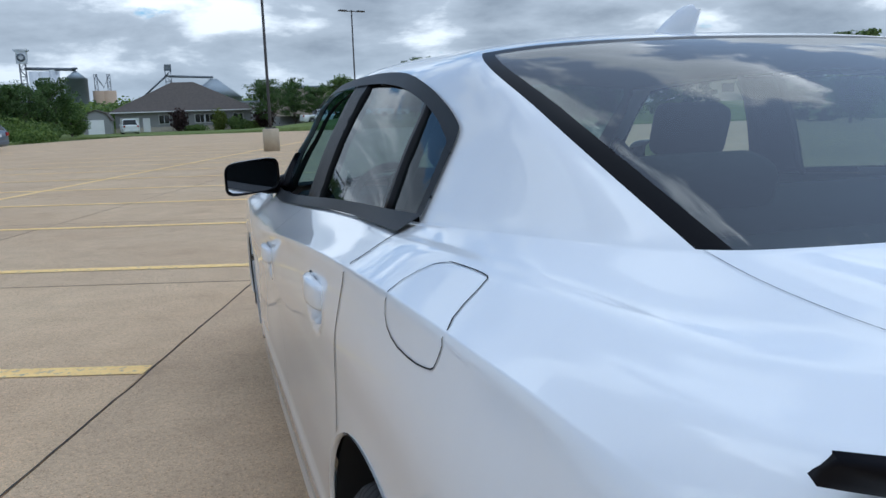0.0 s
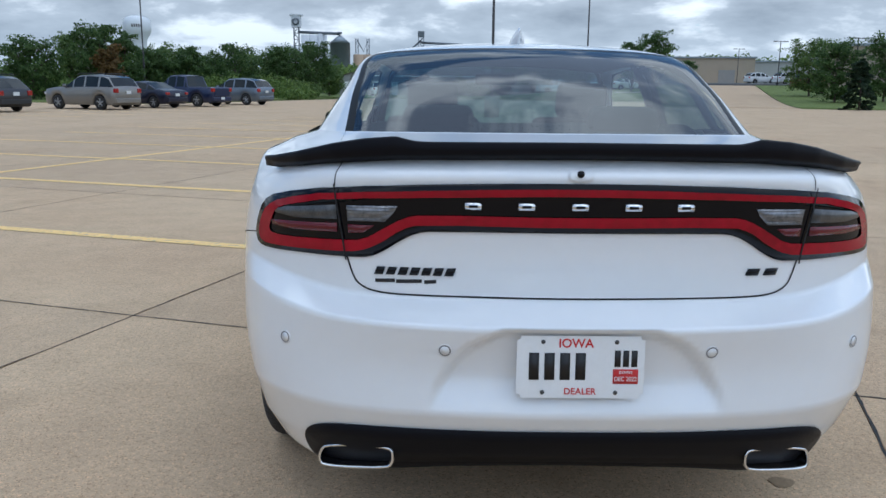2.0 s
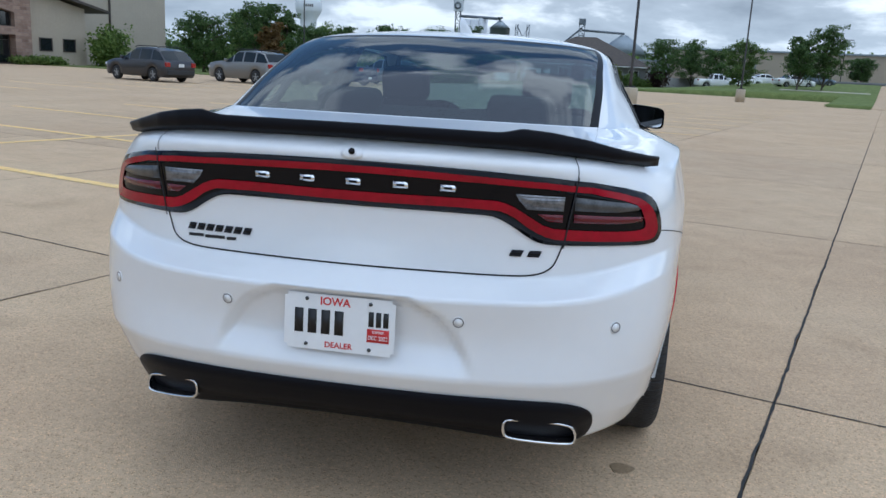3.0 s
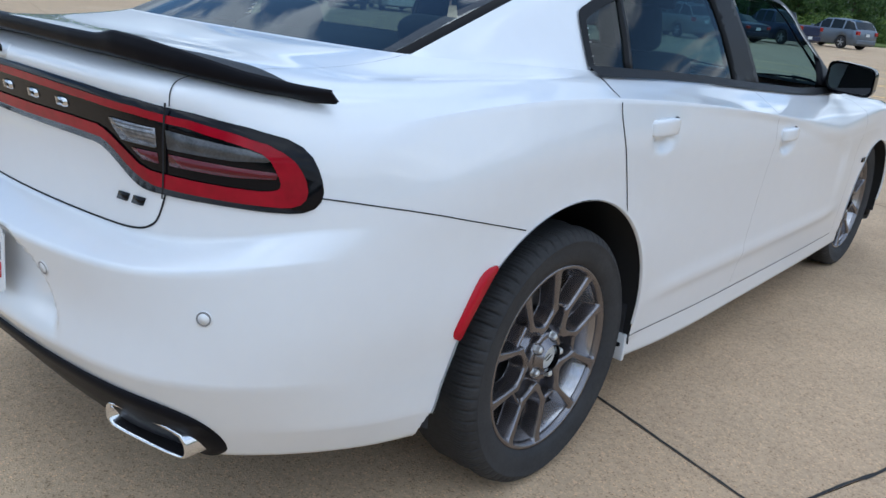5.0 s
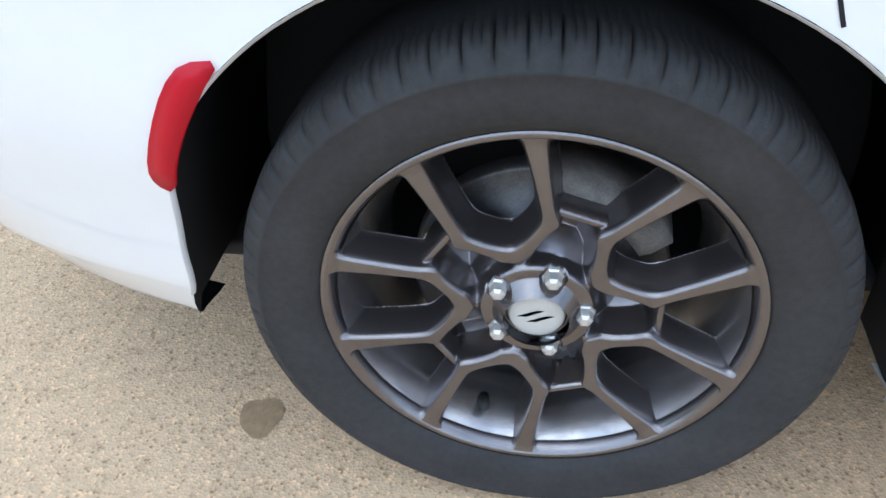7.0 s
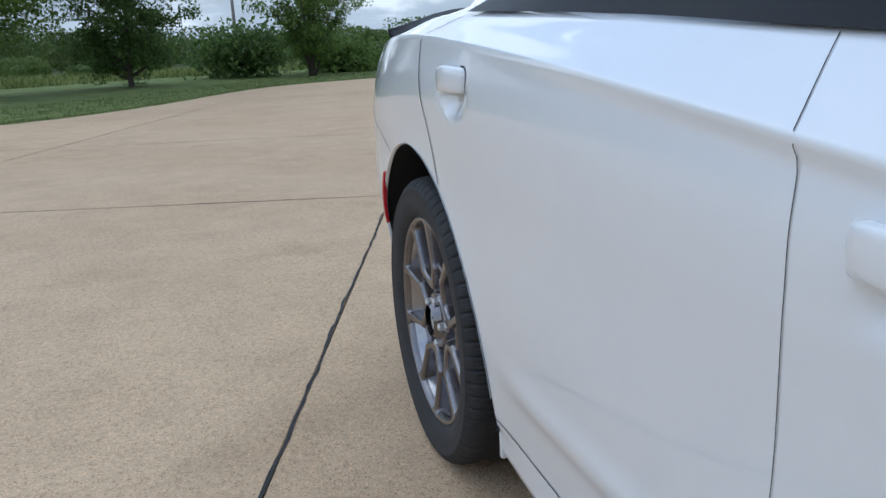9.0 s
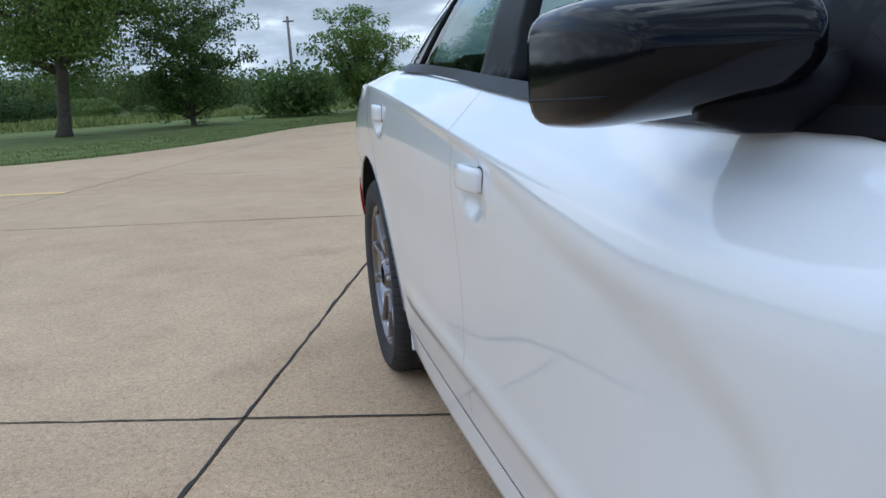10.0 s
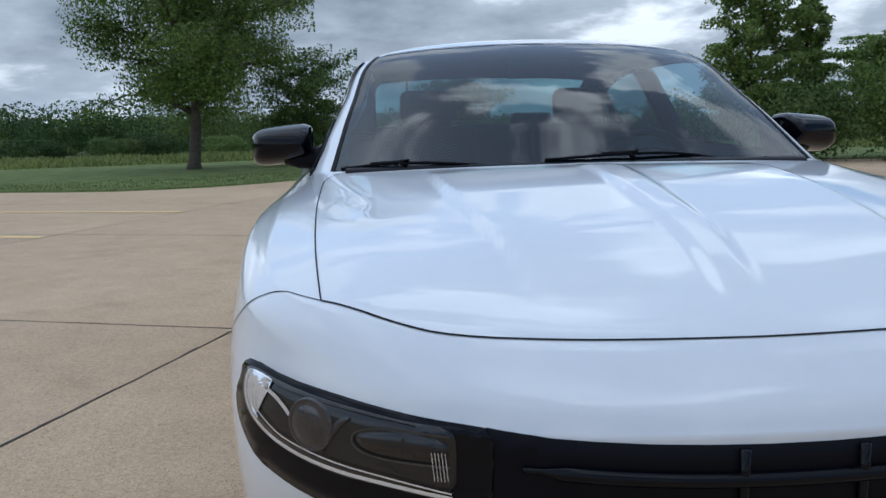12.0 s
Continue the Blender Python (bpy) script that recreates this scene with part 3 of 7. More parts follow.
def build_panels(car):
    nr, nc = G.shape[:2]
    A, B = np.gradient(G, axis=1), np.gradient(G, axis=0)
    nrm = np.cross(A, B)
    nrm /= np.linalg.norm(nrm, axis=2, keepdims=True) + 1e-12
    for edge in (0, -1):  # square at the middle of the car
        nrm[:, edge, 0] = 0
    nrm[-1] = (0, 0, 1)
    P = G.copy()
    off = np.empty((nr, nc))
    for i in range(nr):
        for j in range(nc):
            x, y, z = G[i, j]
            off[i, j] = 9
            if x > .70 and i < row(9):
                off[i, j], way = arch_off(y, z)
    cells = {}
    for i in range(nr - 1):
        for j in range(nc - 1):
            o = [off[i, j], off[i, j + 1], off[i + 1, j + 1], off[i + 1, j]]
            if max(o) <= 0.004:
                continue
            c = (G[i, j] + G[i, j + 1] + G[i + 1, j + 1] + G[i + 1, j]) / 4
            name = panel_of(i, j, c)
            if name:
                cells.setdefault(name, []).append((i, j))
    for i in range(nr):
        for j in range(nc):
            if off[i, j] <= 0.004:
                _, way = arch_off(G[i, j, 1], G[i, j, 2])
                P[i, j, 1] -= off[i, j] * way[0]
                P[i, j, 2] -= off[i, j] * way[1]
    both = {"body_shell", "bonnet", "boot_lid", "front_bumper", "rear_bumper"}
    for name, got in cells.items():
        for sides in ([(1, -1)] if name in both else [(1,), (-1,)]):
            verts, faces, normals = [], [], []
            for sx in sides:
                at = {}
                for i, j in got:
                    q = []
                    for a, b in ((i, j), (i, j + 1), (i + 1, j + 1), (i + 1, j)):
                        if (a, b) not in at:
                            at[a, b] = len(verts)
                            verts.append((sx * P[a, b, 0], P[a, b, 1], P[a, b, 2]))
                            normals.append((sx * nrm[a, b, 0], nrm[a, b, 1], nrm[a, b, 2]))
                        q.append(at[a, b])
                    faces.append(q if sx > 0 else q[::-1])
            me = bpy.data.meshes.new(name)
            me.from_pydata(verts, [], faces)
            for p in me.polygons:
                p.use_smooth = True
            me.normals_split_custom_set_from_vertices(normals)
            me.materials.append(M_WHITE)
            if name == "rear_bumper":  # tucked underside coloured black in place of the shade there
                me.materials.append(M_BLACK)
                for p in me.polygons:
                    p.material_index = int(abs(p.center[0]) < .66 and p.center[1] < -.80 and p.center[2] < .40 or abs(p.normal[2]) > .6 and p.center[2] < .36)
            ob = new(name, me)
            ob.parent = car

# ---------------------------------------------------------------- what sits on the car's skin
from mathutils.bvhtree import BVHTree

SKIN = BVHTree.FromBMesh(skin_mesh())


def snap(p, h=0.0):
    """The nearest point of the skin, h above it, and its normal."""
    loc, no, _, _ = SKIN.find_nearest(Vector(p))
    return loc + no * h, no


def shoot(p, way, h=0.0):
    """The first point of the skin from p along way, h above it; the nearest one where the ray goes by."""
    loc, no, _, _ = SKIN.ray_cast(Vector(p), Vector(way))
    if loc is None:
        return snap(p, h)
    return loc + no * h, no


def dense(pts, step=0.02, closed=False):
    """Points at most step apart along a smooth run through pts (any dimension)."""
    pts = [tuple(p) for p in pts]
    if closed:
        pts = pts + pts[:1]
    out = []
    for a, b in zip(pts, pts[1:]):
        n = max(1, math.ceil(math.dist(a, b) / step))
        out += [tuple(a[k] + (b[k] - a[k]) * i / n for k in range(len(a))) for i in range(n)]
    return out if closed else out + [pts[-1]]


def round_off(pts, times=2, closed=True):
    """Chaikin's corner cutting."""
    for _ in range(times):
        q = []
        n = len(pts)
        for i in range(n if closed else n - 1):
            a, b = pts[i], pts[(i + 1) % n]
            q.append(tuple(.75 * u + .25 * v for u, v in zip(a, b)))
            q.append(tuple(.25 * u + .75 * v for u, v in zip(a, b)))
        pts = q if closed else [pts[0]] + q[1:-1] + [pts[-1]]
    return pts


def ribbon(pts, width, h=0.0012, closed=False, step=0.015, smooth_times=2):
    """A narrow strip laid on the skin along pts."""
    bm = bmesh.new()
    run = dense(round_off(pts, smooth_times, closed), step, closed)
    P = [snap(p, h) for p in run]
    n = len(P)
    prev = None
    first = None
    for i, (p, no) in enumerate(P):
        a = P[(i - 1) % n if closed else max(i - 1, 0)][0]
        b = P[(i + 1) % n if closed else min(i + 1, n - 1)][0]
        t = (b - a).normalized()
        s = no.cross(t).normalized() * width / 2
        cur = (bm.verts.new(p - s), bm.verts.new(p + s))
        if prev:
            bm.faces.new((prev[0], cur[0], cur[1], prev[1]))
        else:
            first = cur
        prev = cur
    if closed:
        bm.faces.new((prev[0], first[0], first[1], prev[1]))
    bmesh.ops.recalc_face_normals(bm, faces=bm.faces)
    return bm


def patch(outline, to3, way, h, skirt=True, cell=0.03, depth=None):
    """A plate with a flat outline, laid on the skin: to3 turns an outline point into a start, way is the throw."""
    bm = bmesh.new()
    run = dense(outline, cell, True)
    f = bm.faces.new([bm.verts.new((p[0], p[1], 0)) for p in run])
    bmesh.ops.triangulate(bm, faces=[f], ngon_method="BEAUTY")
    for _ in range(6):
        long = [e for e in bm.edges if e.calc_length() > cell * 1.6 and not e.is_boundary]
        if not long:
            break
        bmesh.ops.subdivide_edges(bm, edges=long, cuts=1)
        bmesh.ops.triangulate(bm, faces=[g for g in bm.faces if len(g.verts) > 3])
    nos = {}
    for v in bm.verts:
        loc, no = shoot(to3(v.co.x, v.co.y), way, h)
        v.co, nos[v] = loc, no
    for g in bm.faces:
        g.normal_update()
    if bm.faces and sum((g.normal.dot(Vector(way)) * g.calc_area() for g in bm.faces)) > 0:
        bmesh.ops.reverse_faces(bm, faces=bm.faces)
    if skirt:
        edges = [e for e in bm.edges if e.is_boundary]
        r = bmesh.ops.extrude_edge_only(bm, edges=edges)
        for v in [g for g in r["geom"] if isinstance(g, bmesh.types.BMVert)]:
            v.co += Vector(way) * ((depth or h) + .003)
    return bm


REAR = (lambda a, b: (a, -2.0, b), (0, 1, 0))
FRONT = (lambda a, b: (a, 5.0, b), (0, -1, 0))


def flank(sx):
    return (lambda a, b: (sx * 2.0, a, b)), (-sx, 0, 0)


def inset(poly, d):
    """A closed outline moved in by d (outline runs either way)."""
    n = len(poly)
    area = sum(p[0] * q[1] - q[0] * p[1] for p, q in zip(poly, poly[1:] + poly[:1]))
    s = 1 if area > 0 else -1
    out = []
    for i in range(n):
        a, b, c = Vector(poly[i - 1]), Vector(poly[i]), Vector(poly[(i + 1) % n])
        e, f = (b - a).normalized(), (c - b).normalized()
        n1, n2 = Vector((-e.y, e.x)) * s, Vector((-f.y, f.x)) * s
        m = (n1 + n2)
        m = m / max(m.length_squared / 2, 0.6)
        out.append(tuple(b + m * d))
    return out


def band(outer, inner, to3, way, h):
    """A closed strip on the skin between two outlines of equal count."""
    bm = bmesh.new()
    A = [bm.verts.new(shoot(to3(*p), way, h)[0]) for p in outer]
    B = [bm.verts.new(shoot(to3(*p), way, h)[0]) for p in inner]
    n = len(A)
    for i in range(n):
        k = (i + 1) % n
        bm.faces.new((A[i], A[k], B[k], B[i]))
    for g in bm.faces:
        g.normal_update()
    if sum(g.normal.dot(Vector(way)) for g in bm.faces) > 0:
        bmesh.ops.reverse_faces(bm, faces=bm.faces)
    return bm


def mirrored(half):
    """A full outline from its half at x >= 0, given from the top middle to the bottom middle."""
    return half + [(-x, z) for x, z in reversed(half) if x > 1e-6]


def glyphs(text, size, material, parent, m, name="lettering", bold=0.0, squeeze=1.0):
    """A word in the built-in font, as a thin mesh."""
    cu = bpy.data.curves.new(name, "FONT")
    cu.body, cu.size, cu.align_x, cu.align_y, cu.extrude, cu.offset = text, size, "CENTER", "CENTER", .0006, bold
    tmp = bpy.data.objects.new(name, cu)
    scene.collection.objects.link(tmp)
    dg = bpy.context.evaluated_depsgraph_get()
    me = bpy.data.meshes.new_from_object(tmp.evaluated_get(dg))
    bpy.data.objects.remove(tmp)
    bpy.data.curves.remove(cu)
    me.transform(m @ Matrix.Diagonal((squeeze, 1, 1, 1)))
    me.name = name
    me.materials.clear()
    me.materials.append(material)
    ob = new(name, me)
    ob.parent = parent
    return ob


M_RED = mat("red_lamp_lens", (0.30, 0.002, 0.014), 0.16, spec=.25, coat=.12, var=.25, scale=6)
M_REDDIM = mat("smoked_red_lens", (0.11, 0.006, 0.012), 0.15, spec=.3, coat=.3)
M_CLEARBR = mat("bright_ribbed_reflector", (0.50, 0.51, 0.52), 0.2, metal=.7, coat=.5, var=.6, scale=60)
M_REVERSE = mat("ribbed_reversing_lens", (0.20, 0.20, 0.21), 0.25, metal=.5, coat=.3, var=.7, scale=70)
M_CLEAR = mat("ribbed_clear_lens", (0.07, 0.072, 0.075), 0.3, metal=.2, coat=.15, var=.5, scale=30)
M_MARKER = mat("red_reflector", (0.46, 0.006, 0.020), 0.25, spec=.25)
M_PLATE = mat("plate_white", (0.78, 0.79, 0.80), 0.4, var=.03, scale=12)
M_INK = mat("plate_black", (0.008, 0.008, 0.01), 0.5)
M_REDINK = mat("plate_red", (0.55, 0.02, 0.02), 0.5)
M_TRIM = mat("graphite_window_trim", (0.011, 0.011, 0.012), 0.42, spec=.12, bump=.06, bscale=700)
M_FRIT = mat("black_glass_border", (0.006, 0.006, 0.007), 0.3, spec=.05)
M_SEAT = mat("charcoal_cloth", (0.012, 0.012, 0.013), 0.9, var=.2, scale=40)
M_LINER = mat("grey_headliner", (0.05, 0.05, 0.052), 0.95)
M_DARK = mat("wheel_well_plastic", (0.042, 0.042, 0.044), 0.85, spec=.1)
M_LAMPIN = mat("smoked_headlamp_bowl", (0.017, 0.016, 0.016), 0.3, metal=.4, coat=.5, var=.3, scale=25)
M_BRIGHT = mat("bright_lamp_reflector", (0.80, 0.81, 0.82), 0.22, metal=.6, coat=.4, var=.15, scale=40)
M_RING = mat("grey_sensor_ring", (0.22, 0.22, 0.23), 0.5)
M_BULB = mat("smoky_projector_lens", (0.060, 0.055, 0.055), 0.26, metal=.5, coat=.5, var=.35, scale=20)
M_SILVER = mat("satin_silver_cap", (0.56, 0.55, 0.52), 0.40, metal=.05, var=.06)
M_NUT = mat("bright_nut", (0.62, 0.61, 0.59), 0.30, metal=.55)
M_STEEL = mat("brake_steel", (0.085, 0.085, 0.088), 0.42, metal=.8, var=.3, scale=40)
M_RUSTY = mat("brake_casting", (0.14, 0.13, 0.12), 0.7, metal=.3, var=.4, scale=60)
M_MIRROR = mat("mirror_glass", (0.85, 0.86, 0.87), 0.02, metal=1.0)
M_GLASS_W = glass_mat("windscreen_glass", (0.28, 0.47, 0.54), 1.85)

car = thing("car", "white four-door sedan with black rear spoiler, parked on concrete", "car")
build_panels(car)


def glass_from_grid(name, j0, j1, i0, i1, frit, mat_glass, both=True):
    """Glass and its black border, cut from the skin's own grid."""
    nr = i1 - i0
    lo_i, hi_i, side = frit
    for kind in ("pane", "frit"):
        bm = bmesh.new()
        for sx in (1, -1):
            at = {}
            for i in range(i0, i1):
                for j in range(j0, j1):
                    edge = i < i0 + lo_i or i >= i1 - hi_i or (j >= j1 - side if j0 == 0 else j < j0 + side)
                    if (kind == "frit") != edge:
                        continue
                    q = []
                    for a, b in ((i, j), (i, j + 1), (i + 1, j + 1), (i + 1, j)):
                        if (a, b) not in at:
                            at[a, b] = bm.verts.new((sx * G[a, b, 0], G[a, b, 1], G[a, b, 2]))
                        q.append(at[a, b])
                    bm.faces.new(q if sx > 0 else q[::-1])
        bmesh.ops.remove_doubles(bm, verts=bm.verts, dist=.0004)
        if kind == "pane":
            part(name, bm, mat_glass, car)
            continue
        for sx in ((1, -1) if not (lo_i or hi_i) else (0,)):  # a border that does not close is one strip a side
            half = bm.copy()
            bmesh.ops.delete(half, geom=[v for v in half.verts if v.co.x * sx < 0], context="VERTS")
            part("glass_border", half, M_FRIT, car)


glass_from_grid("rear_window", 0, col(3), row(12), row(14), (0, 1, 7), M_GLASS_R)
glass_from_grid("windscreen", col(11.0), G.shape[1] - 1, row(12), row(14), (0, 0, 1), M_GLASS_W)
for i in (row(14),):
    run = [(G[i, j, 0], G[i, j, 1], G[i, j, 2]) for j in range(G.shape[1] - 1, col(11.0), -6)]
    part("screen_seal", ribbon([(-x, y, z) for x, y, z in run[::-1]] + run[1:], .012, h=.002, smooth_times=0), M_FRIT, car)
for sx in (1, -1):
    part("screen_seal", ribbon([(sx * G[i, col(11.0), 0], G[i, col(11.0), 1], G[i, col(11.0), 2]) for i in range(row(12), row(14) + 1, 3)], .014, h=.002), M_FRIT, car)

# side windows: black frames, panes and pillars
for sx in (1, -1):
    to3, way = flank(sx)
    outer = dense(round_off(DLO, 2, closed=False), .03, closed=True)
    big = inset(outer, -.008)
    small = inset(outer, .019)
    part("window_frame", band(big, small, to3, way, .006), M_TRIM, car)
    for a, b, lean, wid, nm in ((1.285, 1.195, .02, .235, "centre_pillar"), (.405, .485, 0, .028, "window_divider")):
        zt = 1.395 if nm == "centre_pillar" else 1.325
        part(nm, patch([(a - wid / 2, 1.055 if nm == "centre_pillar" else 1.12), (a + wid / 2, 1.055 if nm == "centre_pillar" else 1.12), (b + wid * .38, zt), (b - wid * .38, zt)], to3, way, .003, depth=.03), M_TRIM, car)
    part("rear_door_glass", patch([p for p in small if p[0] <= 1.36], to3, way, -.004, skirt=False, cell=.06), M_GLASS, car)

# seams between the panels
for sx in (1, -1):
    for nm, pts, w in (
        ("rear_door_seam", [(.835, .20, 1.113), (.90, .168, 1.085), (.938, .148, 1.060), (.955, .165, .97), (.952, .224, .85), (.948, .259, .757)], .0042),
        ("mid_door_seam", [(.85, 1.279, 1.045), (.892, 1.305, 1.01), (.942, 1.336, .970), (.945, 1.344, .93), (.946, 1.342, .84), (.939, 1.332, .746), (.93, 1.322, .62), (.92, 1.296, .43), (.905, 1.276, .30)], .0013),
        ("front_door_seam", [(.805, 2.511, .999), (.848, 2.520, .966), (.911, 2.620, .923), (.931, 2.648, .873), (.931, 2.640, .80), (.924, 2.615, .70), (.922, 2.605, .63), (.92, 2.60, .45), (.90, 2.60, .30)], .0022),
        ("bonnet_seam", [(.69, 2.645, 1.0), (.735, 2.70, .993), (.760, 2.78, .983), (.756, 2.95, .965), (.750, 3.15, .945), (.735, 3.40, .918), (.720, 3.60, .893), (.708, 3.72, .868), (.701, 3.774, .850)], .0028),
        ("bumper_seam", [(.701, 3.774, .850), (.736, 3.752, .854), (.778, 3.716, .854), (.812, 3.692, .838), (.855, 3.628, .79), (.880, 3.567, .755), (.90, 3.50, .66)], .002),
        ("rear_bumper_seam", [(.825, -.76, .899), (.863, -.698, .890), (.917, -.504, .851), (.940, -.216, .775)], .0028),
        ("boot_seam", [(.612, -.79, 1.106), (.585, -.870, 1.100), (.580, -.893, 1.096), (.584, -.915, 1.086), (.592, -.930, 1.068), (.594, -.934, 1.045)], .0026),
        ("boot_seam", [(.632, -.345, 1.146), (.633, -.43, 1.130), (.628, -.563, 1.117), (.624, -.70, 1.112), (.612, -.79, 1.106)], .0007),
        ("sill_seam", [(.90, .47, .302), (.90, .9, .287), (.90, 1.5, .284), (.90, 2.58, .288)], .003),
    ):
        part(nm, ribbon([(sx * p[0], p[1], p[2]) for p in pts], w), M_SEAM, car)
    part("lamp_gap", ribbon([(sx * .594, -.94, 1.052), (sx * .582, -.94, .955), (sx * .568, -.935, .86)], .0045, h=.0105), M_SEAM, car)
part("boot_seam", ribbon([(.568, -.93, .87), (.55, -.937, .813), (.53, -.94, .795), (.50, -.945, .783), (.438, -.955, .777), (.2, -.98, .776), (0, -.985, .775), (-.2, -.98, .776), (-.438, -.955, .777), (-.50, -.945, .783), (-.53, -.94, .795), (-.55, -.937, .813), (-.568, -.93, .87)], .0045), M_SEAM, car)
part("bonnet_seam", ribbon([(.701, 3.774, .850), (.671, 3.788, .845), (.584, 3.832, .820), (.499, 3.854, .798), (.324, 3.858, .783), (.06, 3.862, .775), (-.06, 3.862, .775), (-.324, 3.858, .783), (-.499, 3.854, .798), (-.584, 3.832, .820), (-.671, 3.788, .845), (-.701, 3.774, .850)], .0040), M_SEAM, car)
part("fuel_flap_seam", ribbon([(-.843, -.078, 1.110), (-.829, -.150, 1.109), (-.824, -.188, 1.107), (-.828, -.202, 1.105), (-.883, -.241, 1.080), (-.905, -.280, 1.062), (-.917, -.274, 1.030), (-.921, -.262, 1.024), (-.927, -.211, 1.020), (-.932, -.142, 1.024), (-.932, -.095, 1.042), (-.923, -.082, 1.072), (-.89, -.060, 1.090)], .0020, closed=True, smooth_times=1), M_SEAM, car)

# tail lamps: one black panel across the car with a red ring of light
TAIL = round_off(mirrored([(0, 1.064), (.30, 1.061), (.592, 1.046), (.760, 1.011), (.802, .985), (.822, .940), (.829, .897), (.818, .870), (.785, .865), (.70, .867), (.56, .867), (.510, .869), (.474, .885), (.432, .914), (.392, .935), (.350, .940), (0, .939)]), 1)
lamp = part("tail_lamp_panel", patch(TAIL, *REAR, .005), M_GBLACK, car, "gloss black full-width panel with a red light ring")
RING_OUT = mirrored([(0, 1.053), (.28, 1.048), (.595, 1.033), (.740, 1.000), (.786, .975), (.807, .940), (.815, .900), (.803, .879), (.770, .876), (.592, .881), (.531, .884), (.479, .908), (.428, .945), (.384, .958), (0, .953)])
RING_IN = mirrored([(0, 1.034), (.28, 1.029), (.595, 1.017), (.720, .988), (.757, .972), (.772, .942), (.779, .918), (.771, .908), (.738, .905), (.585, .911), (.523, .914), (.473, .945), (.422, .974), (.378, .983), (0, .979)])
rails = [round_off(q, 1) for q in (RING_OUT, RING_IN)]
rails = [[tuple(u + (v - u) * k / 6 for u, v in zip(a, b)) for a, b in zip(q, q[1:] + q[:1]) for k in range(6)] for q in rails]
part("light_ring", band(rails[0], rails[1], *REAR, .0085), M_RED, lamp, "red lens ring")
for sx in (1, -1):
    f = lambda pts: [(sx * x, z) for x, z in pts]
    part("side_lens", patch(f([(.588, 1.000), (.728, .981), (.766, .968), (.755, .961), (.703, .958), (.588, .964)]), *REAR, .008), M_CLEAR, lamp, "dark ribbed lens")
    part("reversing_lens", patch(f([(.437, 1.003), (.562, 1.000), (.560, .963), (.469, .963), (.447, .985)]), *REAR, .008), M_REVERSE, lamp, "clear ribbed reversing lens")
    part("lower_lens", patch(f([(.588, .954), (.70, .947), (.772, .942), (.768, .930), (.703, .927), (.588, .931)]), *REAR, .008), M_REDDIM, lamp)
    part("lower_lens", patch(f([(.495, .952), (.56, .952), (.56, .931), (.522, .933)]), *REAR, .008), M_REDDIM, lamp)
    for k in range(5):
        part("lens_rib", patch(f([(.442 + .006 * k, .9985 - .0085 * k), (.561, .9975 - .0085 * k), (.561, .996 - .0085 * k), (.443 + .006 * k, .997 - .0085 * k)]), *REAR, .0088, skirt=False), M_CLEAR, lamp)
for x in (-.254, -.125, .004, .133, .260):
    # badge letters, as plain chrome blocks
    ob = part("badge_block", patch([(x - .020, .998), (x + .018, .998), (x + .020, 1.002), (x + .020, 1.011), (x + .016, 1.015), (x - .020, 1.015)], *REAR, .010), M_CHROME, lamp)
    part("badge_block_inset", patch([(x - .011, 1.003), (x + .011, 1.003), (x + .011, 1.010), (x - .011, 1.010)], *REAR, .0108), M_GBLACK, lamp)
# model badges, as plain slanted bars
for x0, x1, z0, z1, n, w in ((-.497, -.296, .827, .846, 7, .026), (.428, .511, .832, .849, 2, .036)):
    for i in range(n):
        xa = x0 + (x1 - x0 - w) * i / (n - 1)
        part("model_badge", patch([(xa, z0), (xa + w - .004, z0), (xa + w + .003, z1), (xa + .007, z1)], *REAR, .004), M_GBLACK, car)
for i, (xa, xb) in enumerate(((-.495, -.445), (-.442, -.378), (-.372, -.342))):
    part("dealer_decal", patch([(xa, .806), (xb, .808), (xb, .817), (xa, .815)], *REAR, .0015, skirt=False), M_INK, car)

# boot: camera pod, sensors
pod = part("camera_pod", patch(round_off([(-.032, 1.066), (.032, 1.066), (.028, 1.094), (-.028, 1.094)], 2), *REAR, .003), M_WHITE, car)
bm = bmesh.new(); lathe(bm, [(.0, .004), (.007, .003), (.009, -.004)], 20, Matrix.Translation(shoot((0, -2, 1.081), (0, 1, 0), .009)[0]) @ Matrix.Rotation(-math.pi / 2, 4, "Z"))
part("lens", bm, M_GBLACK, pod)
for x, z in ((.32, .669), (.724, .66), (-.32, .669), (-.724, .66)):
    p, no = shoot((x, -2, z), (0, 1, 0), .001)
    m = Matrix.Translation(p) @ no.to_track_quat("X", "Z").to_matrix().to_4x4()
    bm = bmesh.new(); lathe(bm, [(.0165, -.002), (.0165, .0012), (.0145, .0012), (.0145, .0003), (.0115, .0003), (.0115, .0016), (.0, .002)], 28, m)
    s = part("parking_sensor", bm, M_WHITE, car)
    bm = bmesh.new(); lathe(bm, [(.0150, .0016), (.0115, .0016)], 28, m)
    part("sensor_ring", bm, M_RING, s)

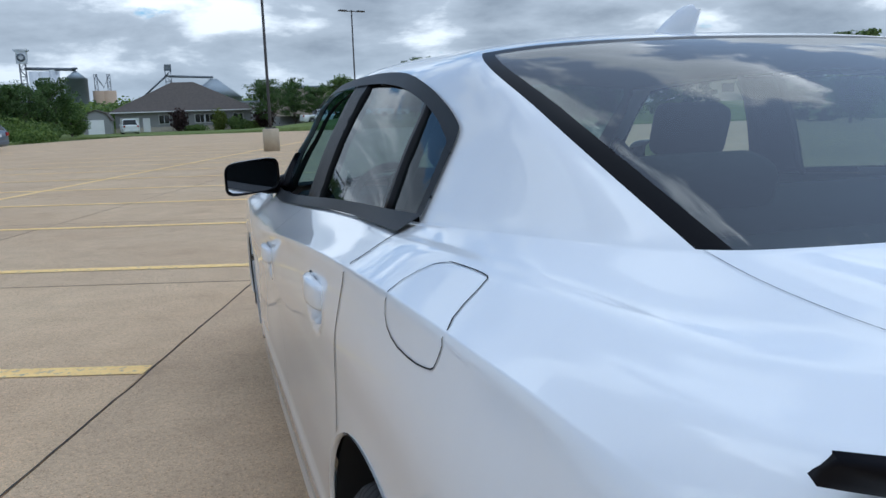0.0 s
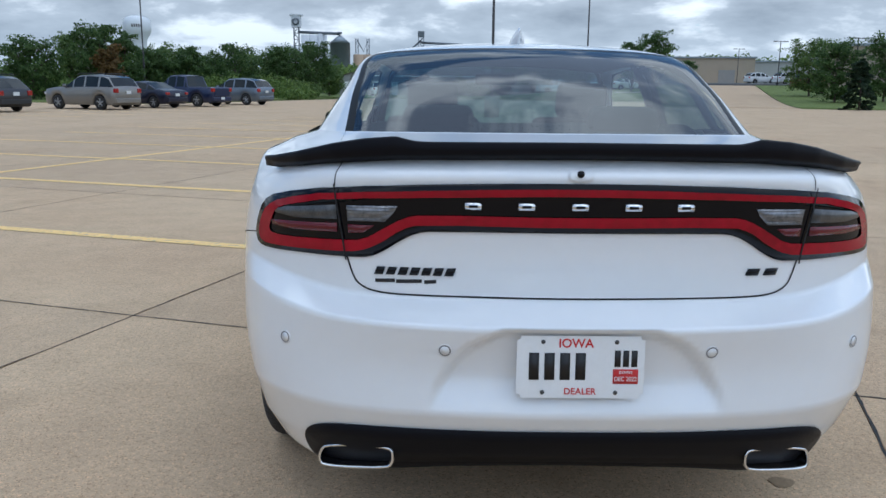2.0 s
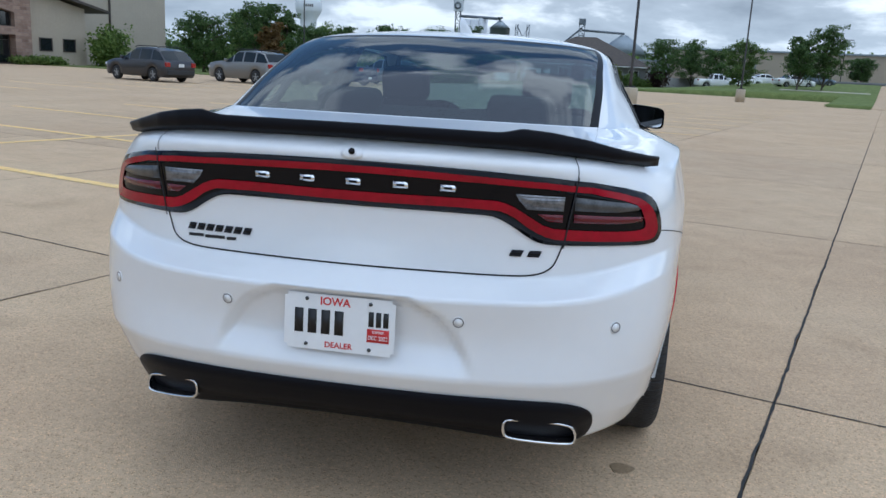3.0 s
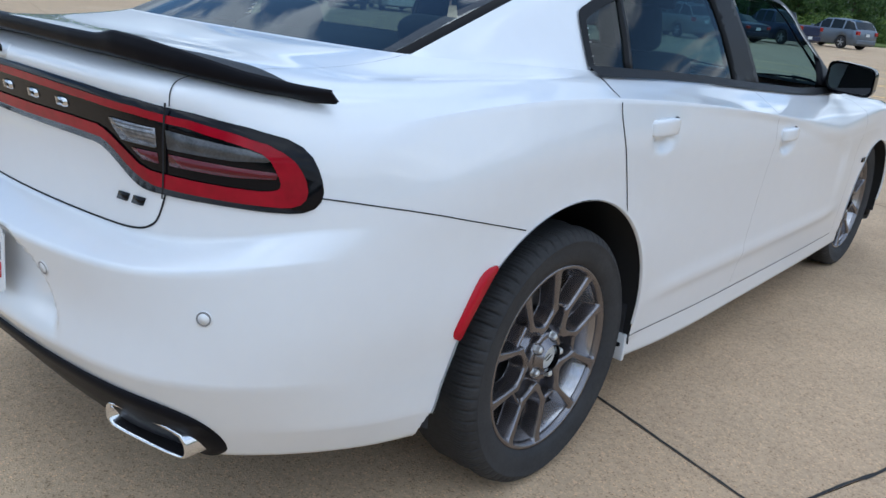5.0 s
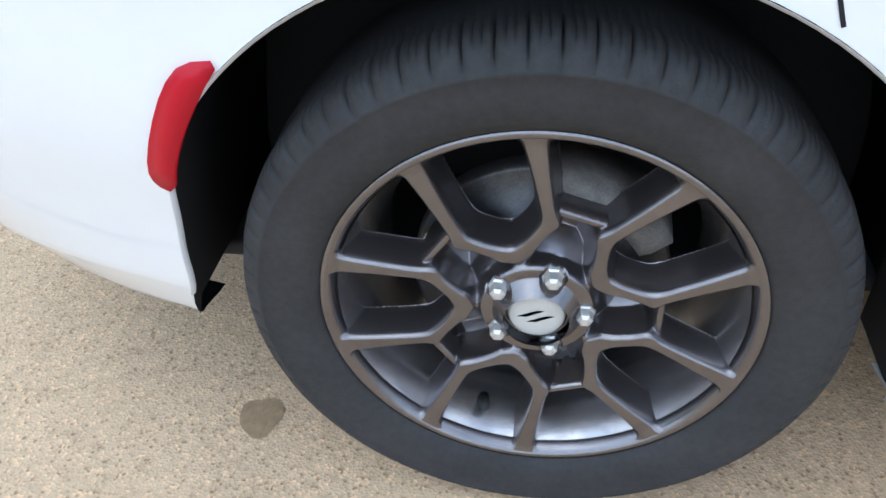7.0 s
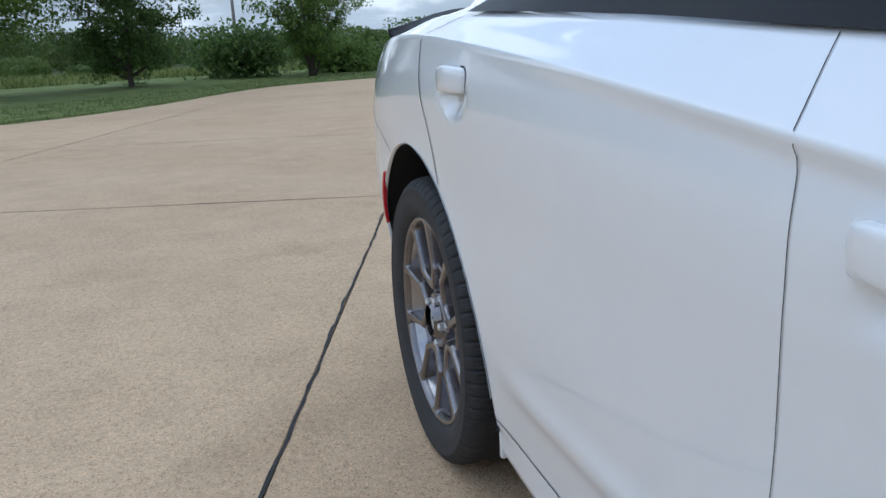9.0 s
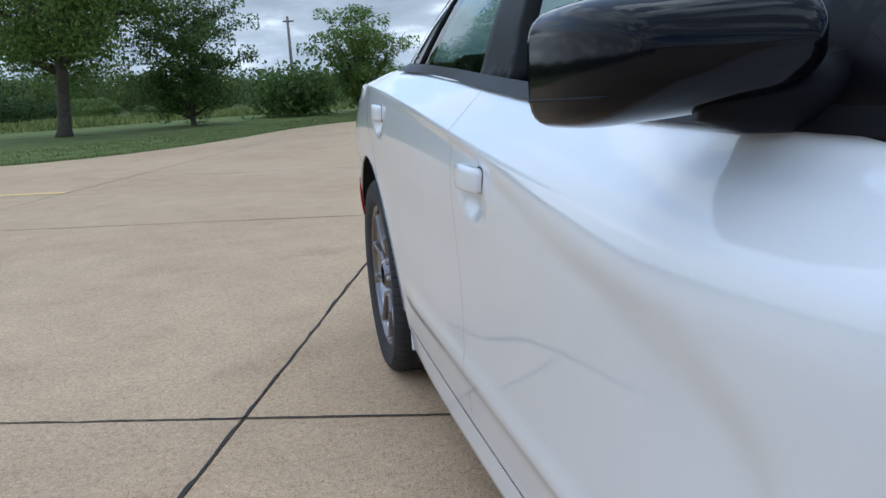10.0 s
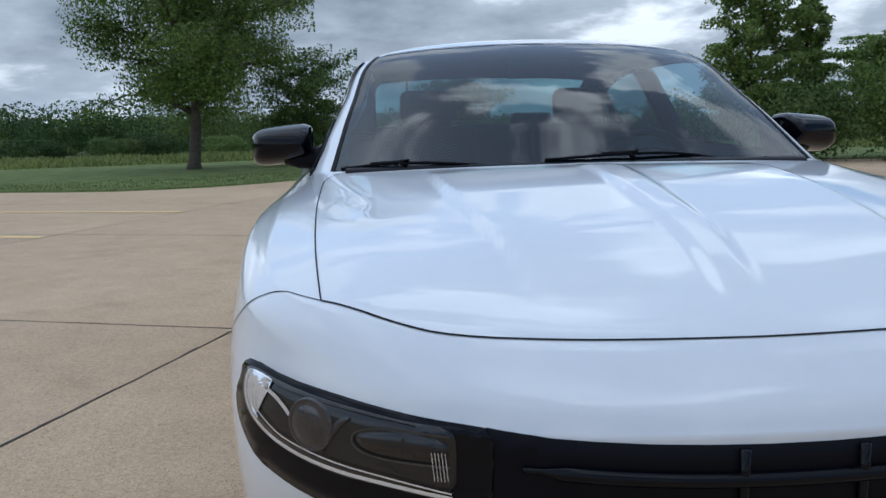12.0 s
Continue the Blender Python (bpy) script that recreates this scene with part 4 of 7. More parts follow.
# number plate
pm = Matrix.Translation((0.003, -1.087, .635)) @ Matrix.Rotation(radians(-3), 4, "X")
plate = new("number_plate"); plate.parent = car
bm = bmesh.new(); box(bm, (0, 0, 0), (.305, .003, .152), 0, pm); 
bmesh.ops.bevel(bm, geom=[e for e in bm.edges if abs((e.verts[0].co - e.verts[1].co).y) > .002 and (e.verts[0].co - e.verts[1].co).length < .01], offset=.010, segments=3, affect="EDGES")
part("plate_sheet", bm, M_PLATE, plate, smooth=False)
pf = pm @ Matrix.Translation((0, -.0022, 0)) @ Matrix.Rotation(math.pi / 2, 4, "X")
glyphs("IOWA", .030, M_REDINK, plate, pf @ Matrix.Translation((-.012, .058, 0)), "state_name", .0004)
glyphs("DEALER", .022, M_REDINK, plate, pf @ Matrix.Translation((0, -.060, 0)), "plate_word", .0002)
for x in (-.104, -.067, -.030, .007):
    bm = bmesh.new(); box(bm, (x - .007, .002, 0), (.024, .066, .0012), 0, pf)
    part("plate_bar", bm, M_INK, plate)
for x in (.092, .112, .132):
    bm = bmesh.new(); box(bm, (x - .004, .022, 0), (.014, .040, .0012), 0, pf)
    part("plate_bar", bm, M_INK, plate)
bm = bmesh.new(); box(bm, (.108, -.022, 0), (.060, .036, .0008), 0, pf)
sticker = part("renewal_sticker", bm, M_REDINK, plate)
glyphs("EXPIRES", .009, M_PLATE, plate, pf @ Matrix.Translation((.108, -.012, .0008)), "sticker_word")
glyphs("DEC 2022", .016, M_PLATE, plate, pf @ Matrix.Translation((.108, -.028, .0008)), "sticker_word", 0, .8)
for x, z in ((-.09, .062), (.085, .062), (-.09, -.062), (.085, -.062)):
    bm = bmesh.new(); lathe(bm, [(0, .002), (.005, .0015), (.0055, -.001)], 14, pf @ Matrix.Translation((x, z, 0)) @ Matrix.Rotation(-math.pi / 2, 4, "Y"))
    part("plate_screw", bm, M_STEEL, plate)

# rear valance and tail pipes
val = round_off(mirrored([(0, .463), (.30, .461), (.52, .458), (.62, .445), (.678, .41), (.69, .36), (.67, .30), (.60, .289), (.45, .298), (.3, .316), (0, .322)]), 2)
part("rear_valance", patch(val, *REAR, .006), M_BLACK, car, "satin black lower bumper panel")
for sx in (1, -1):
    q = round_off([(.447, .338), (.470, .322), (.632, .298), (.650, .312), (.645, .345), (.625, .366), (.468, .386), (.447, .378)], 2)
    rim = [(sx * x, z + .004) for x, z in q]
    bm = bmesh.new()
    rings = []
    for grow, dy in ((.0, .06), (.001, -.017), (.0, -.020), (-.004, -.021), (-.0065, -.015), (-.008, .05)):
        pl = inset(rim, -grow)
        rings.append([bm.verts.new((a, -.992 + .36 * max(0, abs(a) - .447) + dy, b)) for a, b in pl])
    for r0, r1 in zip(rings, rings[1:]):
        for k in range(len(r0)):
            bm.faces.new((r0[k], r0[(k + 1) % len(r0)], r1[(k + 1) % len(r0)], r1[k]))
    tip = part("exhaust_tip", bm, M_CHROME, car, "chrome rectangular exhaust tip")
    # flat black sheet set in for the shade inside the pipe
    bm = bmesh.new(); bm.faces.new([bm.verts.new((a, -.966 + .36 * max(0, abs(a) - .447), b)) for a, b in inset(rim, .0075)])
    part("pipe_mouth", bm, M_SEAM, tip)

# side markers
for sx in (1, -1):
    to3, way = flank(sx)
    part("side_marker", patch(round_off([(-.300, .706), (-.344, .701), (-.370, .674), (-.399, .621), (-.422, .566), (-.419, .544), (-.398, .533), (-.386, .572), (-.362, .618), (-.331, .666)], 1), to3, way, .006), M_MARKER, car, "red side reflector")


# spoiler
def spoiler():
    bm = bmesh.new()
    xs = np.linspace(-.808, .808, 141)
    rings = []
    for x in xs:
        a = abs(x)
        yr = np.interp(a, [0, .3, .443, .52, .6, .7, .77, .805, .815], [-.988, -.980, -.965, -.945, -.912, -.845, -.775, -.728, -.712])
        top = np.interp(a, [0, .38, .40, .443, .52, .6, .7, .77, .805, .815], [1.160, 1.158, 1.160, 1.170, 1.163, 1.149, 1.123, 1.107, 1.101, 1.098])
        low = np.interp(a, [0, .44, .6, .7, .77, .815], [1.127, 1.121, 1.107, 1.092, 1.085, 1.087])
        length = np.interp(a, [0, .38, .46, .6, .7, .77, .815], [.15, .15, .19, .18, .125, .055, .014])
        loc = SKIN.ray_cast(Vector((x, yr + length, 1.6)), Vector((0, 0, -1)))[0]
        zf = min(max(loc.z if loc else low, low - .006), top)
        prof = [(yr + length, zf - .003)]
        for q in (.25, .5, .75, .93):
            prof.append((yr + length * (1 - q), zf + (top - zf) * q ** 1.5))
        prof += [(yr + .002, top), (yr - .005, top - .005), (yr - .004, low + .006), (yr + .004, low), (yr + min(.02, length * .3), low - .006), (yr + min(.05, length * .6), low - .014)]
        rings.append([bm.verts.new((x, p[0], p[1])) for p in prof])
    for r0, r1 in zip(rings, rings[1:]):
        for k in range(len(r0) - 1):
            bm.faces.new((r0[k], r0[k + 1], r1[k + 1], r1[k]))
    bm.faces.new(rings[0]); bm.faces.new(rings[-1][::-1])
    bmesh.ops.recalc_face_normals(bm, faces=bm.faces)
    return bm


part("rear_spoiler", spoiler(), M_BLACK, car, "satin black boot-lid spoiler")

# aerial fin
bm = bmesh.new()
rings = []
for k in range(13):
    s = k / 12
    y = .775 - .165 * s
    w = .034 * math.sin(math.pi * min(.97, .25 + .75 * s) ** .8) * (.35 + .65 * min(1, 4 * s))
    h = .068 * (math.sin(math.pi * .5 * min(1, s / .75)) ** 1.6) * (1 if s < .86 else .82)
    z0 = snap((0, y, 1.47))[0].z - .004
    rings.append([bm.verts.new((w * math.cos(a), y - .03 * math.sin(a) * s, z0 + h * math.sin(a))) for a in np.linspace(0, math.pi, 11)])
for r0, r1 in zip(rings, rings[1:]):
    for k in range(10):
        bm.faces.new((r0[k], r0[k + 1], r1[k + 1], r1[k]))
bm.faces.new(rings[0]); bm.faces.new(rings[-1][::-1])
bmesh.ops.recalc_face_normals(bm, faces=bm.faces)
part("aerial_fin", bm, M_WHITE, car)

# door handles
for sx in (1, -1):
    for cy, cz, nm in ((.406, .982, "rear_door_handle"), (1.495, .884, "front_door_handle")):
        x0 = shoot((2, cy + .095, cz + .03), (-1, 0, 0))[0].x
        bm = bmesh.new()
        rings = []
        for k in range(17):
            s = k / 16
            y = cy - .088 + .168 * s
            bow = math.sin(math.pi * s) ** .55
            hw = .025 * (.86 + .14 * math.sin(math.pi * s) ** .5) * (1 if 0 < k < 16 else .7)
            out = .004 + .022 * bow
            c = (x0 + out - .012, y, cz + .004 * (1 - 2 * abs(s - .5)))
            rings.append([bm.verts.new((sx * (c[0] + .012 * math.copysign(abs(math.cos(a)) ** .5, math.cos(a))), c[1], c[2] + hw * math.copysign(abs(math.sin(a)) ** .55, math.sin(a)))) for a in np.linspace(0, 2 * math.pi, 20, endpoint=False)])
        for r0, r1 in zip(rings, rings[1:]):
            for k in range(20):
                bm.faces.new((r0[k], r0[(k + 1) % 20], r1[(k + 1) % 20], r1[k]))
        bm.faces.new(rings[0]); bm.faces.new(rings[-1])
        bmesh.ops.recalc_face_normals(bm, faces=bm.faces)
        hd = part(nm, bm, M_WHITE, car)
        part("handle_gap", ribbon([(sx * x0, cy + .05, cz + .026), (sx * x0, cy + .078, cz + .024), (sx * x0, cy + .084, cz), (sx * x0, cy + .078, cz - .024)], .004, h=.001), M_SEAM, hd)
        if cy > 1:
            bm = bmesh.new(); box(bm, (sx * (x0 + .014), cy - .006, cz + .0235), (.008, .018, .002), .0008)
            part("lock_button", bm, M_GBLACK, hd)

# fender badge
for sx in (1, -1):
    to3, way = flank(sx)
    for dy in (0, .03):
        part("fender_badge", patch([(2.79 + dy, .640), (2.812 + dy, .640), (2.818 + dy, .662), (2.796 + dy, .662)], to3, way, .005), M_GBLACK, car)


# door mirrors
MIRROR_BOX = .42  # how square the housing is


def mirror_shell(sx):
    c = Vector((.934, 2.235, 1.080))
    bm = bmesh.new()
    nu, nv = 28, 18
    rings = []
    for i in range(nu + 1):
        s = i / nu
        y = -.075 + .18 * s  # from the glass forwards
        f = (1 - max(0, (s - .15) / .85) ** 2.4) ** .5 if s > .15 else 1
        f = max(f, .04)
        ring = []
        for k in range(2 * nv):
            a = math.pi * k / nv
            cx, cz = math.cos(a), math.sin(a)
            e = MIRROR_BOX
            px = .108 * math.copysign(abs(cx) ** e, cx)
            pz = .066 * math.copysign(abs(cz) ** e, cz)
            pz += .010 * (px / .108) * -1
            ring.append(bm.verts.new((sx * (c.x + px * (.55 + .45 * f) - .012 * s), c.y + y + .025 * (-px / .108), c.z + pz * f + .004 * s)))
        rings.append(ring)
    for r0, r1 in zip(rings, rings[1:]):
        for k in range(2 * nv):
            bm.faces.new((r0[k], r0[(k + 1) % (2 * nv)], r1[(k + 1) % (2 * nv)], r1[k]))
    bm.faces.new(rings[-1])
    r = bmesh.ops.extrude_edge_only(bm, edges=[e for e in bm.edges if e.is_boundary])
    for v in [g for g in r["geom"] if isinstance(g, bmesh.types.BMVert)]:
        v.co.y += .012
        v.co.x = sx * c.x + (v.co.x - sx * c.x) * .9
        v.co.z = c.z + (v.co.z - c.z) * .88
    bmesh.ops.recalc_face_normals(bm, faces=bm.faces)
    return bm


for sx in (1, -1):
    mir = part("door_mirror", mirror_shell(sx), M_GBLACK, car, "gloss black door mirror")
    bm = bmesh.new()
    bm.faces.new([bm.verts.new((sx * (.934 + .099 * math.copysign(abs(math.cos(a)) ** .5, math.cos(a))), 2.170 - .022 * math.copysign(abs(math.cos(a)) ** .5, math.cos(a)), 1.080 + .059 * math.copysign(abs(math.sin(a)) ** .5, math.sin(a)) - .009 * math.cos(a))) for a in np.linspace(0, 2 * math.pi, 40, endpoint=False)])
    part("mirror_glass", bm, M_MIRROR, mir)
    bm = bmesh.new()
    tube(bm, [(sx * .915, 2.265, 1.036), (sx * .87, 2.275, 1.030), (sx * .815, 2.29, 1.034), (sx * .775, 2.30, 1.04)], [.022, .030, .036, .042], 14)
    part("mirror_arm", bm, M_BLACK, mir)
    bm = bmesh.new()
    to3, way = flank(sx)
    part("mirror_sail", patch([(2.18, 1.035), (2.49, 1.005), (2.44, 1.055), (2.26, 1.16)], to3, way, .006, depth=.02), M_BLACK, mir)
    # line round the cap
    run = {1: [], -1: []}
    for q in np.linspace(0, .78, 18):
        f = max((1 - max(0, (q - .15) / .85) ** 2.4) ** .5 if q > .15 else 1, .04)
        sn = (.030 / (.066 * f)) ** (1 / MIRROR_BOX)
        if sn < .98:
            for side in (1, -1):
                px = side * .108 * math.sqrt(1 - sn * sn) ** MIRROR_BOX
                run[side].append((sx * (.934 + px * (.55 + .45 * f) - .012 * q), 2.235 - .075 + .18 * q - .025 * px / .108, 1.080 - .030 + .004 * q - .010 * px / .108))
    bm = bmesh.new()
    tube(bm, run[1] + run[-1][::-1], .0016, 6)
    part("cap_seam", bm, M_TRIM, mir)

# head lamps and grille
for sx in (1, -1):
    f = lambda pts: [(sx * x, z) for x, z in pts]
    at = lambda pts: [tuple(shoot((sx * x, 5, z), (0, -1, 0))[0]) for x, z in pts]
    HL = round_off([(.842, .712), (.838, .734), (.816, .747), (.754, .731), (.682, .720), (.615, .708), (.552, .697), (.485, .688), (.450, .682), (.450, .60), (.46, .535), (.56, .522), (.66, .530), (.738, .550), (.778, .566), (.816, .582), (.838, .609), (.854, .642), (.856, .681)], 1)
    lamp = part("head_lamp", patch(f(HL), *FRONT, .003, cell=.02), M_GBLACK, car, "smoked black head lamp with a bright outer strip")
    BL = round_off([(.835, .704), (.830, .728), (.812, .736), (.765, .723), (.709, .712), (.639, .701), (.573, .690), (.509, .682), (.502, .665), (.504, .582), (.56, .580), (.600, .588), (.687, .596), (.763, .616), (.808, .640), (.832, .664), (.838, .682)], 1)
    part("lamp_bowl", patch(f(BL), *FRONT, .005, cell=.02), M_LAMPIN, lamp, "smoky lamp bowl behind clear plastic")
    part("daylight_strip", ribbon(at([(.812, .730), (.822, .722), (.828, .698), (.824, .671), (.805, .647), (.759, .622), (.687, .604), (.597, .594), (.51, .580)]), .0062, h=.0085), M_BRIGHT, lamp)
    part("daylight_strip", ribbon(at([(.809, .690), (.808, .672), (.788, .654), (.763, .637), (.687, .616), (.597, .604), (.51, .587)]), .0026, h=.0085), M_BRIGHT, lamp)
    part("corner_reflector", patch(f(round_off([(.831, .692), (.827, .722), (.812, .733), (.770, .722), (.790, .717), (.806, .712), (.815, .698), (.816, .677), (.803, .652), (.815, .657), (.829, .676)], 2)), *FRONT, .0075, cell=.012), M_BRIGHT, lamp)
    part("bowl_edge", ribbon(at([(.770, .716), (.700, .706), (.63, .697), (.56, .687)]), .0022, h=.0068), M_STEEL, lamp)
    part("bowl_edge", ribbon(at([(.797, .712), (.775, .703), (.757, .686), (.750, .676)]), .0075, h=.0068), M_BRIGHT, lamp)
    p, no = shoot((sx * .716, 5, .668), (0, -1, 0), .004)
    bm = bmesh.new(); lathe(bm, [(0, .011), (.016, .0103), (.030, .0075), (.037, .0035), (.0385, .0045), (.0415, .0045), (.043, -.003)], 44, Matrix.Translation(p) @ no.to_track_quat("X", "Z").to_matrix().to_4x4())
    part("projector", bm, M_BULB, lamp, "round smoky projector lens")
    part("shroud", patch(f(round_off([(.690, .640), (.672, .668), (.650, .690), (.664, .690), (.684, .672), (.700, .648), (.712, .628), (.700, .622)], 2)), *FRONT, .0065, cell=.012), M_STEEL, lamp)
    part("turn_lens", patch(f(round_off([(.514, .634), (.60, .638), (.636, .645), (.648, .658), (.638, .670), (.59, .675), (.514, .668)], 1)), *FRONT, .0065, cell=.012), M_LAMPIN, lamp)
    part("turn_bar", ribbon(at([(.512, .628), (.60, .632), (.640, .639), (.655, .656), (.643, .675), (.594, .683), (.512, .674)]), .0034, h=.009), M_STEEL, lamp)
    for k in range(5):
        part("ribbed_reflector", ribbon(at([(.514 + .0048 * k, .606), (.518 + .0048 * k, .650)]), .0016, h=.010, smooth_times=0), M_CLEARBR, lamp)
grille = part("grille", patch(round_off(mirrored([(0, .648), (.187, .654), (.349, .667), (.429, .679), (.470, .687), (.470, .60), (.46, .50), (.40, .44), (0, .42)]), 1), *FRONT, .002), M_BLACK, car, "black grille")
for z, r in ((.598, .012), (.540, .011), (.484, .009)):
    bm = bmesh.new()
    run = [shoot((x, 5, z + .17 * x * x), (0, -1, 0), .006)[0] for x in np.linspace(-.41, .41, 29)]
    tube(bm, run, [r * (1 if 1 < k < 27 else .4) for k in range(29)], 10)
    part("grille_bar", bm, M_GBLACK, grille)
for sx in (1, -1):
    bm = bmesh.new()
    tube(bm, [shoot((sx * .090, 5, z), (0, -1, 0), .006)[0] for z in (.646, .60, .55, .50, .45)], .009, 8)
    part("grille_bar", bm, M_GBLACK, grille)

# wipers, half hidden behind the bonnet's rear edge
for spots, hub in ((((.715, 2.622, .004), (.58, 2.652, .006), (.44, 2.690, .006), (.20, 2.735, -.012)), (.52, 2.688)), (((.122, 2.728, .004), (-.02, 2.722, .008), (-.152, 2.712, .010), (-.278, 2.700, .006), (-.50, 2.690, -.012)), (-.14, 2.735))):
    wp = new("wiper"); wp.parent = car
    run = [Vector(snap((x, y, 1.01), h)[0]) for x, y, h in spots]
    run = [Vector(p) for p in spline([tuple(p) for p in run], 6)]
    bm = bmesh.new()
    tube(bm, run, [.0045] * len(run), 8)
    part("wiper_blade", bm, M_BLACK, wp)
    bm = bmesh.new()
    mid = run[len(run) // 2] + Vector((0, 0, .006))
    foot = Vector(snap((hub[0], hub[1], 1.01), .006)[0])
    tube(bm, [foot, foot.lerp(mid, .5) + Vector((.02, 0, .004)), mid, run[len(run) // 2 - 5] + Vector((0, 0, .005))], [.009, .008, .006, .004], 8)
    part("wiper_arm", bm, M_BLACK, wp)
bm = bmesh.new()
rings = []
for x in np.linspace(-.70, .70, 41):
    yy = 2.755 - .19 * x * x
    rings.append([bm.verts.new((x, yy + dy, 1.004 - .012 * x * x + dz)) for dy, dz in ((-.04, .0), (-.02, .014), (.01, .008), (.02, -.006))])
for r0, r1 in zip(rings, rings[1:]):
    for k in range(3):
        bm.faces.new((r0[k], r1[k], r1[k + 1], r0[k + 1]))
part("cowl", bm, M_BLACK, car)


# ---------------------------------------------------------------- wheels, wheel wells, cabin
def tyre_mesh(blocks=70):
    prof = [(.262, .070), (.265, .091), (.272, .101), (.290, .110), (.318, .1145), (.336, .1135), (.3385, .1150), (.341, .1125), (.353, .106), (.3625, .095), (.3675, .080), (.3695, .060), (.3705, .035), (.3705, .0), (.3705, -.035), (.369, -.07), (.362, -.095), (.33, -.112), (.285, -.108), (.262, -.08)]
    steps = ((0, 0), (.035, 1), (.10, 1), (.135, 0), (.40, 0), (.43, 2), (.46, 0), (.68, 0), (.71, 2), (.74, 0))  # open ground, slots and fine cuts of a block
    bm = bmesh.new()
    rings = []
    for b in range(blocks):
        for f, cut in steps:
            ring = []
            for n, (r, h) in enumerate(prof):
                a = 2 * math.pi * (b + f + .9 * (.115 - h)) / blocks  # the slots lean
                if cut == 1 and 7 < n < 12:
                    r -= (.004, .008, .009, .009)[n - 8]
                elif cut == 2 and 9 < n < 12:
                    r -= .004
                if n in (12, 14):
                    r -= .005
                ring.append(bm.verts.new((h * (1 + .05 * max(0, -math.sin(a) - .9)), r * math.cos(a), max(r * math.sin(a), -.3615))))  # flat where it stands
            rings.append(ring)
    for k in range(len(rings)):
        r0, r1 = rings[k], rings[(k + 1) % len(rings)]
        for i in range(len(prof) - 1):
            bm.faces.new((r0[i], r1[i], r1[i + 1], r0[i + 1]))
    return bm


def pol(r, deg):
    return (r * math.cos(radians(deg)), r * math.sin(radians(deg)))


def wheel_face():
    """The cast face: five pairs of ridged spokes that join in U-shaped webs round the hub."""
    rr = np.r_[np.linspace(.040, .247, 180), .251, .2560, .2600]
    th = np.linspace(0, 2 * math.pi, 1200, endpoint=False)
    Rg, Tg = np.meshgrid(rr, th, indexing="ij")
    X, Y = Rg * np.cos(Tg), Rg * np.sin(Tg)
    def seg(p, q, w0, w1):
        d = np.subtract(q, p)
        t = np.clip(((X - p[0]) * d[0] + (Y - p[1]) * d[1]) / (d @ d), 0, 1)
        return np.hypot(X - p[0] - t * d[0], Y - p[1] - t * d[1]) - (w0 + (w1 - w0) * t * t)
    k = .0036
    field = np.exp(-(np.abs(Rg - .263) - .0075) / k) + np.exp(-(Rg - .070) / k)
    bridge = np.full_like(X, 9.0)
    pocket = np.zeros_like(X)
    lug = np.full_like(X, 9.0)
    for n in range(5):
        t = 72 * n
        for s in (-1, 1):
            knee = pol(.140, t + s * 13.5)
            for p, q, w0, w1 in ((knee, pol(.263, t + s * 20.5), .0078, .0140), (knee, pol(.095, t + s * 29), .0078, .0088), (pol(.095, t + s * 29), pol(.089, t + s * 36), .0084, .0084)):
                field += np.exp(-seg(p, q, w0, w1) / k)
        bridge = np.minimum(bridge, seg(pol(.152, t - 13), pol(.152, t + 13), .0036, .0036))
        da = np.abs((np.degrees(Tg) - t + 180) % 360 - 180)
        pocket = np.maximum(pocket, ((da < 30 - (Rg - .08) * 270) & (Rg < .150)).astype(float))
        c = pol(.0585, t)
        lug = np.minimum(lug, np.hypot(X - c[0], Y - c[1]))
    d = -k * np.log(field)
    face = np.interp(Rg, [.040, .080, .10, .140, .247, .260], [.078, .079, .082, .086, .092, .0965])
    drop = np.interp(d, [-.02, -.0035, -.0012, .0015, .008, .02], [0, 0, .0012, .006, .048, .06])
    x = face - drop
    xb = face - .012 - np.interp(bridge, [-.01, -.001, .002, .007], [0, 0, .004, .05])
    x = np.maximum(x, xb)
    x = np.where(pocket > 0, np.maximum(x, .060 - 1.25 * (Rg - .070)), x)
    x -= .005 * (1 - np.clip((lug - .0140) / .003, 0, 1))  # the nuts sit in round recesses
    keep = (d < .0095) | (bridge < .0075) | ((pocket > 0) & (Rg < .128))
    nr, nt = X.shape
    idx = np.arange(nr * nt).reshape(nr, nt)
    a, b = idx[:-1], idx[1:]
    quads = np.stack([a, b, np.roll(b, -1, 1), np.roll(a, -1, 1)], -1).reshape(-1, 4)
    quads = quads[keep.ravel()[quads].all(1)]
    me = bpy.data.meshes.new("spokes")
    me.from_pydata(np.stack([x, X, Y], -1).reshape(-1, 3).tolist(), [], quads.tolist())
    bm = bmesh.new(); bm.from_mesh(me)
    bmesh.ops.delete(bm, geom=[v for v in bm.verts if not v.link_faces], context="VERTS")
    bm.to_mesh(me); bm.free()
    for p in me.polygons:
        p.use_smooth = True
    me.materials.append(M_RIM)
    return me


FACE = wheel_face()


